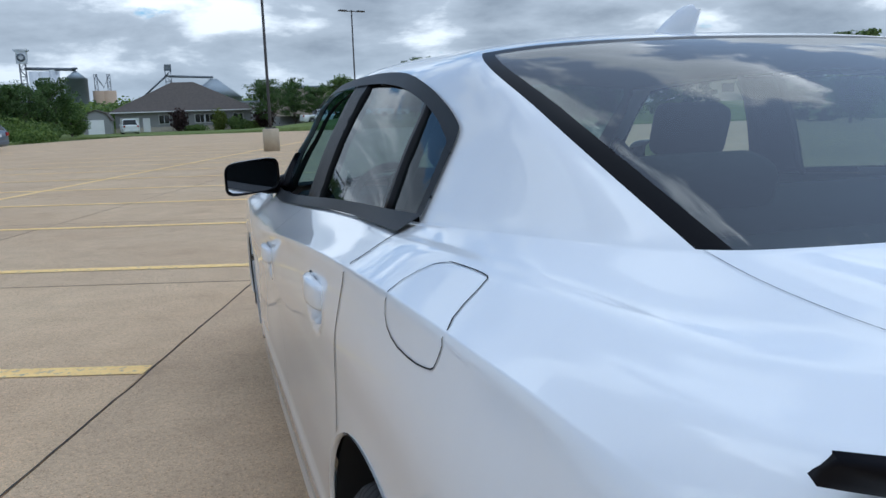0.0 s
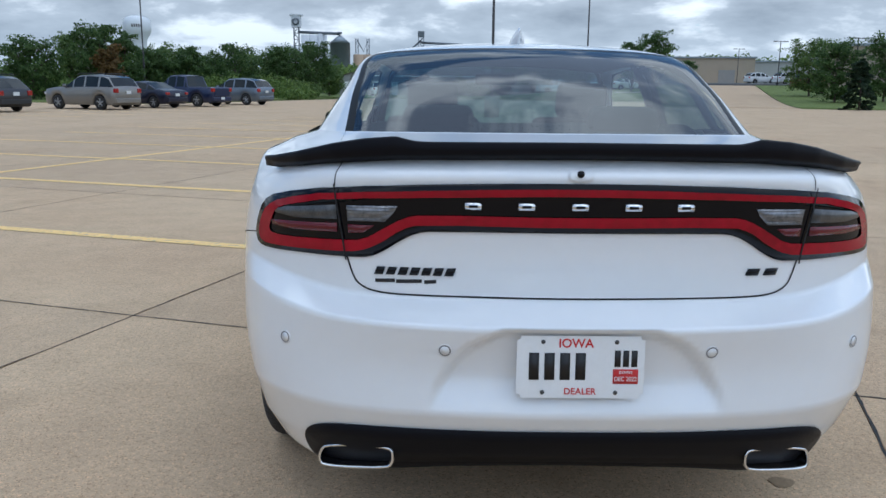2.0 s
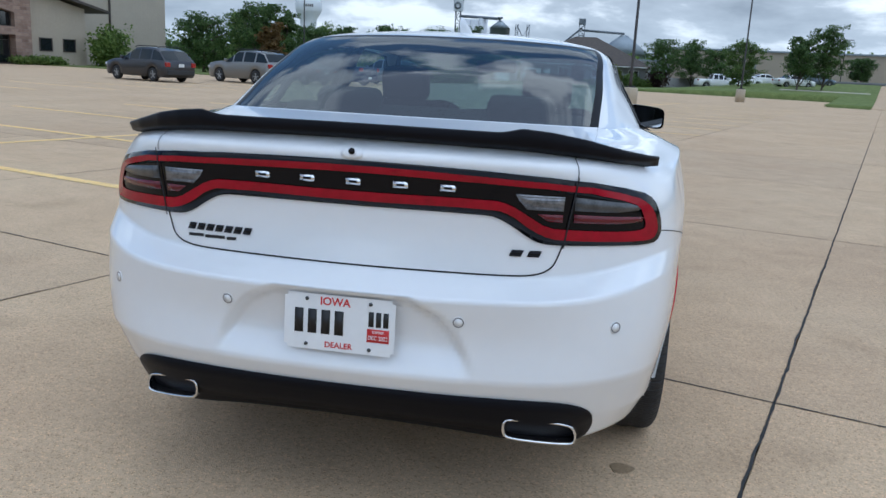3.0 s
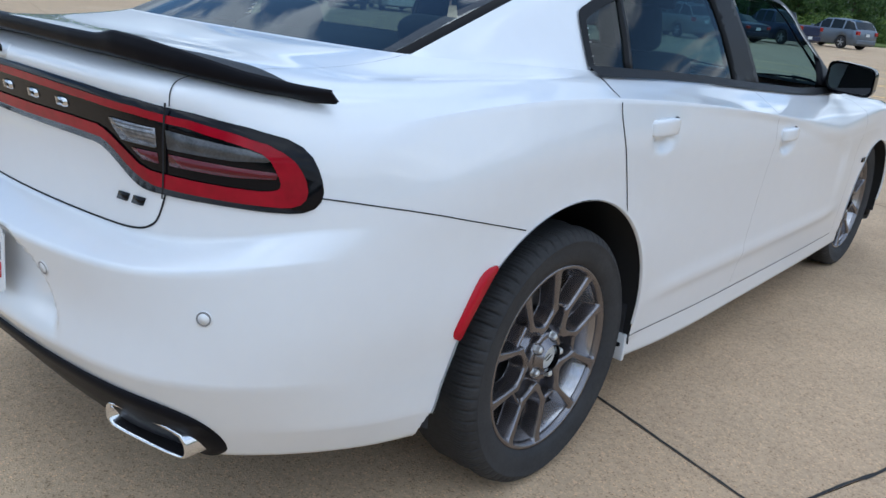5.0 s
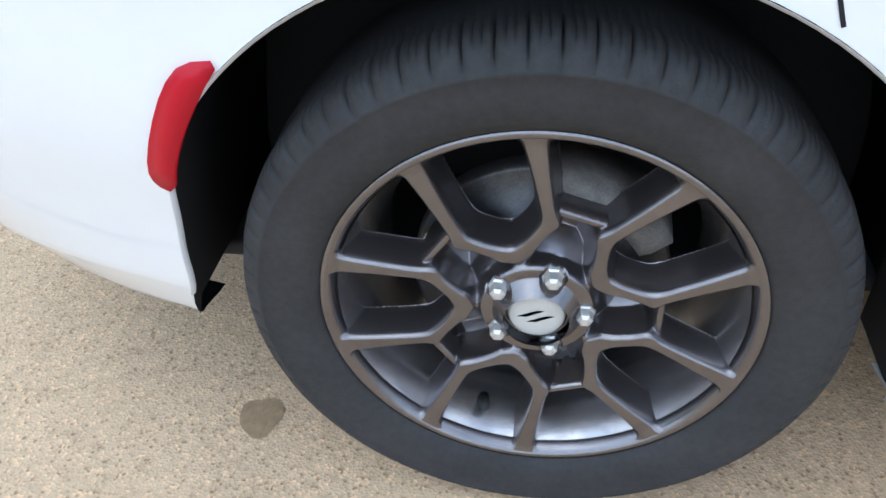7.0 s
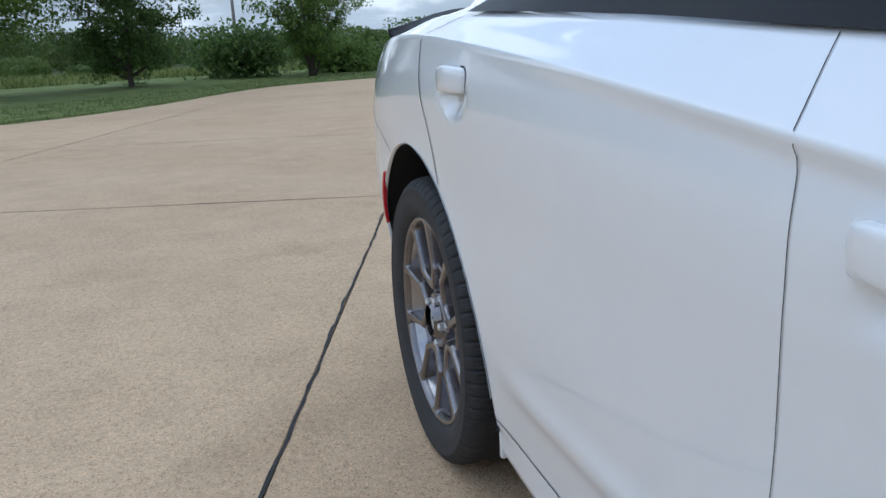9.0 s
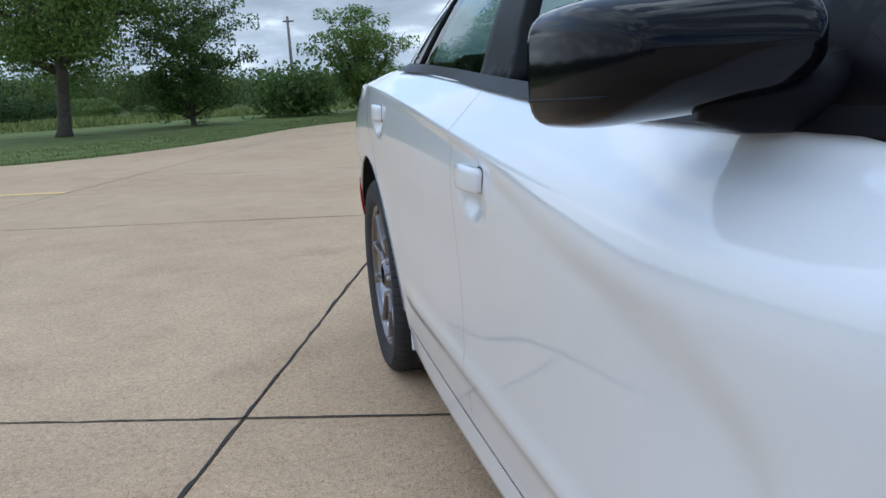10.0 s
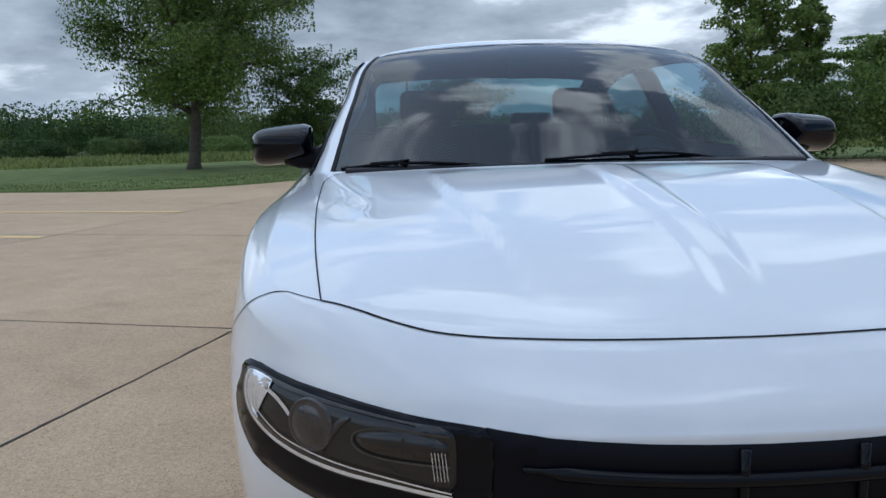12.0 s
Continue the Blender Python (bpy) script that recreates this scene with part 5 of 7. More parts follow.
def wheel_at(sx, y):
    w = new("wheel")
    w.parent = car
    w.matrix_world = Matrix.Translation((sx * (.823 if y < 1 else .735), y + (.006 if y < 1 else 0), .3625)) @ (Matrix.Identity(4) if sx > 0 else Matrix.Rotation(math.pi, 4, "Z"))
    part("tyre", tyre_mesh(), M_RUBBER, w, "black all-season tyre")
    bm = bmesh.new()
    # barrel and lip
    lathe(bm, [(.2665, .078), (.2695, .092), (.2665, .0985), (.2590, .0975), (.2530, .088), (.2500, .078), (.2500, -.08), (.258, -.09)], 120)
    rim = part("rim", bm, M_RIM, w, "graphite alloy rim")
    bm = bmesh.new()
    lathe(bm, [(.2490, .080), (.2440, .070), (.2300, .032), (.2180, .0), (.2120, -.03), (.2110, -.085)], 120)
    part("barrel", bm, M_BARREL, rim, "inner barrel, lightened for its reflections")
    sp = new("spokes", FACE)
    sp.parent = w
    bm = bmesh.new()
    lathe(bm, [(.0362, .074), (.0372, .0800), (.0400, .0812), (.0425, .0775)], 60)
    part("hub", bm, M_RIM, w)
    bm = bmesh.new()
    lathe(bm, [(0, .0856), (.012, .0856), (.024, .0855), (.0315, .0852), (.0340, .0842), (.0356, .0815), (.0360, .074)], 40)
    cap = part("centre_cap", bm, M_SILVER, w)
    for dy in (-.006, .006):
        bm = bmesh.new()
        pts = [(-.018 + dy, -.006), (-.006 + dy, -.006), (.016 + dy, .005), (.006 + dy, .005)]
        vs = [bm.verts.new((.0864, a, b + (.004 if dy < 0 else -.004))) for a, b in pts]
        bm.faces.new(vs)
        bmesh.ops.solidify(bm, geom=bm.faces[:], thickness=.001)
        part("cap_mark", bm, M_DARK, cap)
    for n in range(5):
        c = pol(.0585, 72 * n)
        bm = bmesh.new()
        lathe(bm, [(0, .0930), (.006, .0925), (.0098, .0890), (.0106, .0770), (.0128, .0745), (.0132, .066)], 6, Matrix.Translation((0, *c)))
        part("lug_nut", bm, M_NUT, w, smooth=False)
    bm = bmesh.new()
    lathe(bm, [(.165, -.020), (.165, .004), (.160, .006), (.095, .006), (.09, .03), (.07, .032), (0, .032)], 64)
    part("brake_disc", bm, M_STEEL, w)
    bm = bmesh.new()
    rings = []
    for k in range(13):
        a = 30 + 5 * k
        rings.append([bm.verts.new((hx, *pol(r, a))) for hx, r in ((.042, .135), (.046, .150), (.040, .178), (-.03, .182), (-.03, .125))])
    for r0, r1 in zip(rings, rings[1:]):
        for k in range(5):
            bm.faces.new((r0[k], r0[(k + 1) % 5], r1[(k + 1) % 5], r1[k]))
    bm.faces.new(rings[0]); bm.faces.new(rings[-1])
    bmesh.ops.recalc_face_normals(bm, faces=bm.faces)
    part("brake_caliper", bm, M_RUSTY, w)
    bm = bmesh.new()
    tube(bm, [(.034, *pol(.230, 252)), (.052, *pol(.222, 252)), (.066, *pol(.216, 252))], [.008, .007, .006], 10)
    part("valve", bm, M_DARK, w)


for y, ra in ((.010, .466), (3.115, .378)):
    for sx in (1, -1):
        zc = .352
        wheel_at(sx, y)
        # well behind the wheel
        bm = bmesh.new()
        rings = []
        for k in range(33):
            a = math.pi * (k / 32) * 1.0
            yy, zz = y + (ra + .017) * math.cos(a), zc + (ra + .017) * math.sin(a)
            yy += squeeze(yy, zz)
            edge = abs(snap((sx * 1.0, yy, zz))[0].x) - .006
            rings.append([bm.verts.new((sx * min(x, edge - d), y + (yy - y) * g, zc + (zz - zc) * g)) for x, g, d in ((.932, .972, 0), (.905, .985, .02), (.88, 1.0, .04), (.50, 1.0, .3))])
        for x in (0, -1):
            e = rings[x]
            low = [bm.verts.new((v.co.x, v.co.y, (.30 if y < 1 and v.co.y < y else .27))) for v in e]
            rings = [low] + rings if x == 0 else rings + [low]
        for r0, r1 in zip(rings, rings[1:]):
            for k in range(3):
                bm.faces.new((r0[k], r0[k + 1], r1[k + 1], r1[k]))
        bm.faces.new([r[3] for r in rings])
        part("wheel_well", bm, M_DARK, car)
        # rolled lip of the wheel opening
        bm = bmesh.new()
        rings = []
        for a in np.linspace(-.04, math.pi + .04, 60):
            r = ra
            if a < 0 or a > math.pi:
                yy, zz = y + math.copysign(r, math.cos(a)), zc - abs(math.sin(a)) * .22
            else:
                yy, zz = y + r * math.cos(a), zc + r * math.sin(a)
            yy += squeeze(yy, zz)
            p, no = snap((sx * 1.0, yy, zz))
            lip = abs(p.x) + .003
            rings.append([bm.verts.new((sx * lip, yy, zz)), bm.verts.new((sx * (lip - .004), yy - .004 * math.cos(a), zz - .004 * max(0, math.sin(a)))), bm.verts.new((sx * (lip - .009), yy - .004 * math.cos(a), zz - .004 * max(0, math.sin(a))))])
        for r0, r1 in zip(rings, rings[1:]):
            for k in range(2):
                bm.faces.new((r0[k], r0[k + 1], r1[k + 1], r1[k]))
        part("arch_lip", bm, M_WHITE, car)
        if y < 1:  # capped end of the sill, held by a black clip
            bm = bmesh.new()
            box(bm, (sx * .884, y + ra + .003, .254), (.044, .016, .092), .004)
            cap_ = part("sill_end", bm, M_WHITE, car, "white capped sill end")
            bm = bmesh.new()
            lathe(bm, [(0, .006), (.007, .005), (.008, 0)], 16, Matrix.Translation((sx * .884, y + ra - .005, .262)) @ Matrix.Rotation(radians(-90), 4, "Z"))
            part("clip", bm, M_BLACK, cap_, "black plastic clip")
        # flap that closes the well towards the sill
        bm = bmesh.new()
        box(bm, (sx * .795, y + (ra + .012 if y < 1 else -ra - .012), .30), (.18, .014, .19), .004)
        part("splash_guard", bm, M_DARK, car)

# floor pan
bm = bmesh.new()
box(bm, (0, 1.45, .245), (1.36, 4.1, .03), .01)
part("floor_pan", bm, M_DARK, car)

# cabin
cab = new("cabin"); cab.parent = car
def soft_box(c, s, b, m=None):
    bm = bmesh.new()
    r = bmesh.ops.create_cube(bm, size=1.0)
    mx = Matrix.Translation(c) @ (m or Matrix.Identity(4)) @ Matrix.Diagonal((*s, 1))
    bmesh.ops.transform(bm, matrix=mx, verts=bm.verts)
    bmesh.ops.bevel(bm, geom=bm.edges[:], offset=b, segments=4, affect="EDGES", profile=.6)
    return bm
tilt = Matrix.Rotation(radians(18), 4, "X")
for sx in (1, -1):
    part("front_seat", soft_box((sx * .37, 1.62, .50), (.50, .52, .18), .06), M_SEAT, cab)
    part("seat_back", soft_box((sx * .37, 1.30, .82), (.48, .14, .66), .06, tilt), M_SEAT, cab)
    part("head_rest", soft_box((sx * .37, 1.16, 1.225), (.25, .10, .17), .045, tilt), M_SEAT, cab)
    part("rear_head_rest", soft_box((sx * .34, .08, 1.165), (.26, .10, .11), .045, tilt), M_SEAT, cab)
    part("door_card", soft_box((sx * .80, 1.56, .66), (.04, 1.9, .70), .015), M_SEAT, cab)
part("rear_seat_back", soft_box((0, .13, .985), (1.24, .16, .34), .06, tilt), M_SEAT, cab)
part("rear_bench", soft_box((0, .50, .52), (.96, .52, .18), .06), M_SEAT, cab)
part("parcel_shelf", soft_box((0, -.16, 1.075), (1.22, .52, .03), .01), M_SEAT, cab)
part("dashboard", soft_box((0, 2.40, .86), (1.46, .52, .24), .08), M_SEAT, cab)
bm = bmesh.new()
tube(bm, [Matrix.Translation((-.37, 2.06, .93)) @ Matrix.Rotation(radians(65), 4, "X") @ Vector((.185 * math.cos(a), .185 * math.sin(a), 0)) for a in np.linspace(0, 2 * math.pi, 33)], .016, 8, False)
part("steering_wheel", bm, M_SEAT, cab)
part("rear_view_mirror", soft_box((0, 2.02, 1.335), (.24, .03, .065), .014), M_DARK, cab)
# lining under the roof and on the pillars
bm = bmesh.new()
nr, nc = G.shape[:2]
for sx in (1, -1):
    at = {}
    for i in range(row(12), nr - 1):
        for j in range(0, nc - 1):
            c = (G[i, j] + G[i + 1, j + 1]) / 2
            if i < row(14) and (j < col(3) or j >= col(11.0) or inside((c[1], c[2]), inset(DLO, -.02))):
                continue
            q = []
            for a, b in ((i, j), (i, j + 1), (i + 1, j + 1), (i + 1, j)):
                if (a, b) not in at:
                    p = G[a, b]
                    at[a, b] = bm.verts.new((sx * max(0, p[0] - .022), p[1], p[2] - .022))
                q.append(at[a, b])
            bm.faces.new(q)
part("headliner", bm, M_LINER, cab)

# ---------------------------------------------------------------- trees and woods
def land(x, y):
    """Height of the land beyond the lot, which climbs gently across the road."""
    a, b = x * CA - y * SA, x * SA + y * CA
    f = lambda t: max(0.0, min(1.0, t)) ** 2 * (3 - 2 * max(0.0, min(1.0, t)))
    return 2.3 * f((b - 63) / 75) * f((a + 30) / 22)


def leaf_mat(name, dark, light):
    m = bpy.data.materials.new(name)
    m.use_nodes = True
    nt = m.node_tree
    N, L = nt.nodes.new, nt.links.new
    b, out = nt.nodes["Principled BSDF"], nt.nodes["Material Output"]
    geo, r = N("ShaderNodeNewGeometry"), N("ShaderNodeValToRGB")
    r.color_ramp.elements[0].color, r.color_ramp.elements[1].color = (*dark, 1), (*light, 1)
    L(geo.outputs["Random Per Island"], r.inputs[0]); L(r.outputs[0], b.inputs["Base Color"])
    b.inputs["Roughness"].default_value, b.inputs["Specular IOR Level"].default_value = .55, .3
    tl, mx = N("ShaderNodeBsdfTranslucent"), N("ShaderNodeMixShader")
    L(r.outputs[0], tl.inputs[0]); mx.inputs[0].default_value = .5
    L(b.outputs[0], mx.inputs[1]); L(tl.outputs[0], mx.inputs[2]); L(mx.outputs[0], out.inputs[0])
    return m


M_BARK = mat("grey_brown_bark", (0.10, 0.08, 0.062), 0.9, var=.35, scale=9, bump=.9, bscale=30)
LEAF_OAK = leaf_mat("oak_leaves", (0.072, 0.128, 0.030), (0.225, 0.305, 0.078))
LEAF_DARK = leaf_mat("dark_leaves", (0.066, 0.118, 0.036), (0.190, 0.265, 0.080))
LEAF_POP = leaf_mat("poplar_leaves", (0.095, 0.165, 0.040), (0.280, 0.370, 0.100))
LEAF_WOOD = leaf_mat("woodland_leaves", (0.070, 0.120, 0.030), (0.22, 0.30, 0.085))
LEAF_FAR = leaf_mat("shade_tree_leaves", (0.040, 0.082, 0.026), (0.125, 0.195, 0.058))
LEAF_PLUM = leaf_mat("plum_leaves", (0.030, 0.018, 0.018), (0.075, 0.045, 0.040))
LEAF_RUST = leaf_mat("rusty_leaves", (0.09, 0.06, 0.02), (0.20, 0.12, 0.04))
LEAF_LIME = leaf_mat("yellow_green_leaves", (0.08, 0.11, 0.02), (0.17, 0.20, 0.05))
LEAF_FIR = leaf_mat("fir_needles", (0.016, 0.034, 0.018), (0.045, 0.075, 0.036))


def leaves(name, pts, sizes, material, seed, long=1.7, droop=.25, facing=None, which=None):
    """Many small pointed leaf blades, each turned its own way."""
    g = np.random.default_rng(seed)
    n = len(pts)
    u = g.normal(size=(n, 3)); u[:, 2] -= droop
    u /= np.linalg.norm(u, axis=1)[:, None]
    side = g.normal(size=(n, 3))
    if facing is not None:  # blades lie roughly along the clump's outside
        side = facing + .55 * side
    w = np.cross(u, side)
    if facing is not None:
        u = np.cross(side, w)
        u /= np.maximum(np.linalg.norm(u, axis=1)[:, None], 1e-6)
    w /= np.maximum(np.linalg.norm(w, axis=1)[:, None], 1e-6)
    s = np.asarray(sizes)[:, None]
    V = np.stack([pts - u * s * .5 * long, pts + w * s * .5, pts + u * s * .5 * long, pts - w * s * .5], 1).reshape(-1, 3)
    me = bpy.data.meshes.new(name)
    me.vertices.add(4 * n); me.loops.add(4 * n); me.polygons.add(n)
    me.vertices.foreach_set("co", V.ravel())
    me.loops.foreach_set("vertex_index", np.arange(4 * n))
    me.polygons.foreach_set("loop_start", np.arange(0, 4 * n, 4))
    me.update(calc_edges=True)
    for m in material if type(material) is list else [material]:
        me.materials.append(m)
    if which is not None:
        me.polygons.foreach_set("material_index", which)
    return new(name, me)


def tree(label, x, y, height, width, bottom, girth, n, leaf, material, seed, shape="round", category="tree", z0=-.05, name="tree", group=""):
    """Tapered trunk, limbs and twigs, with leaves in uneven clumps round the twigs."""
    g = random.Random(seed)
    root = thing(name, label, category, group, at=Matrix.Translation((x, y, z0 + land(x, y))))
    bm = bmesh.new()
    H, R = height, width / 2
    top = Vector((g.uniform(-.03, .03) * H, g.uniform(-.03, .03) * H, H * .9))
    def axis(f):
        return Vector((top.x * f * f + .02 * H * math.sin(5 * f + seed), top.y * f * f, H * .9 * f))
    stems = 1 if shape != "vase" else 5
    if stems == 1:
        tube(bm, [axis(f) for f in (0, .03, .1, .25, .45, .65, .85, 1)], [girth * .75, girth * .55, girth * .48, girth * .43, girth * .33, girth * .22, girth * .1, girth * .03], 9)
    clumps = []
    limbs = {"round": 24, "upright": 20, "vase": 16, "cone": 30}[shape]
    for i in range(limbs):
        f0 = (bottom / H) + (1 - bottom / H) * (i / limbs) ** (1.15 if shape != "cone" else 1)
        f0 = min(f0 * .92, .93)
        ang = i * 2.4 + g.uniform(-.5, .5)
        q = (f0 * H - bottom) / max(H - bottom, .1)
        if shape == "round":
            reach = R * (math.sin(math.pi * min(1, .18 + .78 * q)) ** .7) * g.uniform(.78, 1.12)
            rise = .30 * reach + .5 * q * reach
        elif shape == "upright":
            reach = R * (1 - .6 * q) * g.uniform(.7, 1.1); rise = 1.3 * reach
        elif shape == "cone":
            reach = R * (1 - q) ** .85 * g.uniform(.85, 1.1) + .1; rise = -.12 * reach
        else:
            reach = R * g.uniform(.45, 1.05); rise = 0
        a = axis(f0)
        d = Vector((math.cos(ang), math.sin(ang), 0))
        if shape == "vase":
            a = Vector((g.uniform(-.15, .15), g.uniform(-.15, .15), 0))
            tip = d * reach + Vector((0, 0, H * g.uniform(.72, 1.0) * (1 - .22 * reach / R)))
            mid = a.lerp(tip, .45) - d * reach * .18
        else:
            tip = a + d * reach + Vector((0, 0, rise))
            mid = a.lerp(tip, .5) + Vector((0, 0, .12 * reach))
        if shape != "cone":
            tip.z = min(tip.z, H * .97)
        gl = girth * (.30 if stems == 1 else .3) * (1 - .6 * q)
        tube(bm, [a, mid, tip], [gl, gl * .6, gl * .15], 5)
        for k in range(7 if shape != "cone" else 4):
            s = .3 + .7 * (k + .5) / 7 if shape != "cone" else .3 + .7 * (k + .5) / 4
            p = a.lerp(mid, s * 2) if s < .5 else mid.lerp(tip, s * 2 - 1)
            off = Vector((g.gauss(0, 1), g.gauss(0, 1), g.gauss(0, .6))) * R * (.19 if shape != "cone" else .09)
            e = p + off
            tube(bm, [p, p.lerp(e, .5) + Vector((0, 0, .05)), e], [gl * .3, gl * .18, gl * .05], 4, cap=False)
            clumps.append((e, g.uniform(.6, 1.15)))
            if g.random() < .8:
                clumps.append((p + off * .4, g.uniform(.4, .8)))
    if shape in ("round", "upright", "cone"):
        for _ in range(4):
            clumps.append((axis(1) + Vector((g.gauss(0, .1), g.gauss(0, .1), g.gauss(.02, .05))) * R, .6))
    part("trunk", bm, M_BARK, root, "grey-brown bark")
    r = np.random.default_rng(seed)
    C = np.array([c[0] for c in clumps]); W = np.array([c[1] for c in clumps])
    pick = r.choice(len(C), n, p=W**2 / (W**2).sum())
    spread = R * (.130 if shape != "cone" else .08)
    P = C[pick] + np.clip(r.normal(size=(n, 3)), -1.3, 1.3) * np.array([1, 1, .62]) * (spread * W[pick])[:, None]
    if shape in ("upright", "vase"):
        P[:, 2] = np.minimum(P[:, 2], H * 1.02)
    P[:, 2] = np.maximum(P[:, 2], .1)
    out = (P - C[pick]) / spread * .5 + (P - C.mean(0)) / R + np.array([0, 0, .3])
    crown = leaves("crown", P, leaf * r.uniform(.6, 1.3, n), material, seed, facing=out / np.linalg.norm(out, axis=1)[:, None])
    crown.parent = root
    return root


def shrub(label, x, y, h, w, n, leaf, material, seed, z0=-.05, name="shrub", category="shrub"):
    """A low leafy bush of several stems."""
    g = random.Random(seed)
    root = thing(name, label, category, at=Matrix.Translation((x, y, z0)))
    bm = bmesh.new()
    tips = []
    for i in range(9):
        a = i * 2.4 + g.uniform(-.4, .4)
        rr = w / 2 * g.uniform(.15, .8)
        tip = Vector((rr * math.cos(a), rr * math.sin(a), h * g.uniform(.45, .85) * (1 - .3 * rr / (w / 2))))
        tube(bm, [(tip.x * .1, tip.y * .1, 0), tip * .6 + Vector((0, 0, .05)), tip], [.03, .02, .008], 4)
        tips += [tip, tip * .6]
    part("stems", bm, M_BARK, root)
    r = np.random.default_rng(seed)
    C = np.array(tips)
    P = C[r.integers(len(C), size=n)] + r.normal(size=(n, 3)) * np.array([w * .13, w * .13, h * .14])
    P[:, 2] = np.clip(P[:, 2], .04, h * 1.05)
    crown = leaves("foliage", P, leaf * r.uniform(.6, 1.3, n), material, seed)
    crown.parent = root
    return root


def bearing(yaw, d, x0=0.0, y0=-2.0):
    """A place at a heading (degrees left of ahead) and a distance."""
    a = radians(yaw)
    return x0 - d * math.sin(a), y0 + d * math.cos(a)


# trees behind the lawn
tree("broad green oak with a dark trunk on the lawn", 7.0, -23.5, 8.7, 8.6, 2.3, .40, 92000, .066, LEAF_OAK, 3, z0=.08)
tree("small dark green tree beside the oak", 3.4, -26.5, 3.9, 4.3, .3, .18, 24000, .064, LEAF_DARK, 7, z0=.08)
tree("young green tree with upright open branches", -2.6, -28, 4.6, 3.6, .3, .16, 16000, .066, LEAF_POP, 12, "vase", z0=.08)
shrub("dense dark green bush at the lawn's edge", -.4, -30, 2.2, 4.6, 5000, .12, LEAF_DARK, 14)
shrub("dense green bush under the young tree", -4.2, -30.5, 1.5, 4, 4000, .12, LEAF_OAK, 15)
for i, (x, y, h, w) in enumerate(((-11.2, -20.4, 6.3, 3.0), (-13.4, -20.4, 5.8, 2.1), (-16.3, -20.6, 4.0, 3.6))):
    tree("tall pale green poplar beside the lawn", x, y, h, w, .6, .2, 24000, .072, LEAF_POP, 21 + i, "upright", group="poplars beside the lawn")
for i, (x, y, h, w) in enumerate(((-9.6, -22.6, 2.4, 3.6), (-12.6, -19.6, 2.7, 4), (-15.9, -18.4, 3.2, 4.4), (-19, -16.5, 3.6, 5))):
    shrub("dense green bush below the poplars", x, y, h, w, 16000, .07, (LEAF_OAK, LEAF_DARK, LEAF_OAK, LEAF_POP)[i], 31 + i)

# belt of trees beyond the parked cars
BELT = [(26.9, 70, 5.4, 4.6, "round"), (24.4, 84, 7.2, 4.0, "upright"), (23.0, 70, 7.2, 4.8, "upright"), (21.4, 72, 6.8, 3.0, "upright"),
        (20.0, 78, 5.2, 4, "round"), (18.8, 84, 5.6, 5, "round"), (17.5, 78, 5.6, 3.4, "upright"), (16.0, 88, 5.0, 5, "round"), (14.2, 84, 6.2, 5, "round"), (12.8, 94, 5.6, 5, "round"), (11.4, 92, 6.4, 4, "upright"), (10.2, 96, 6.6, 6, "round"), (8.9, 98, 7.4, 5, "upright"), (7.9, 104, 4.6, 4, "round"),
        (-4.6, 118, 7.0, 6, "upright"), (-6.4, 126, 7.4, 5, "upright"), (-8.0, 122, 5.4, 5, "round"), (-9.6, 104, 5.8, 4.5, "round"), (-13.2, 96, 6.0, 4.2, "upright"), (-14.6, 98, 7.4, 4.6, "upright"), (-16.6, 140, 4, 4, "round"),
        (-24.4, 92, 6.4, 5, "round"), (-26.0, 80, 5.8, 4.5, "round"), (-28.8, 84, 6.4, 5, "round"), (-31.5, 76, 6.2, 5, "round"), (-42.3, 52, 5.9, 3.2, "round")]
for i, (yaw, d, h, w, sh) in enumerate(BELT):
    x, y = bearing(yaw, d)
    h *= .86 if yaw > 0 else .95
    tree("green leafy tree at the edge of the lot", x, y, h, w, h * (.12 if sh == "round" else .08), .2, 9000, .125, (LEAF_FAR, LEAF_DARK, LEAF_FAR, LEAF_FAR)[i % 4], 50 + i, sh, z0=-.14, group="trees round the lot")
x, y = bearing(22.3, 66)
tree("small rusty brown tree beyond the parked cars", x, y, 4.2, 2.6, .5, .12, 3500, .14, LEAF_RUST, 90, "upright", z0=-.14)
for i, (yaw, d, h) in enumerate(((-27.4, 62, 4.2), (-33.5, 70, 6.5), (-40, 58, 6.0))):
    x, y = bearing(yaw, d)
    tree("dark blue-green spruce on the grass", x, y, h, h * .55, .2, .14, 5200, .16, LEAF_FIR, 95 + i, "cone", z0=-.14, group="spruces")


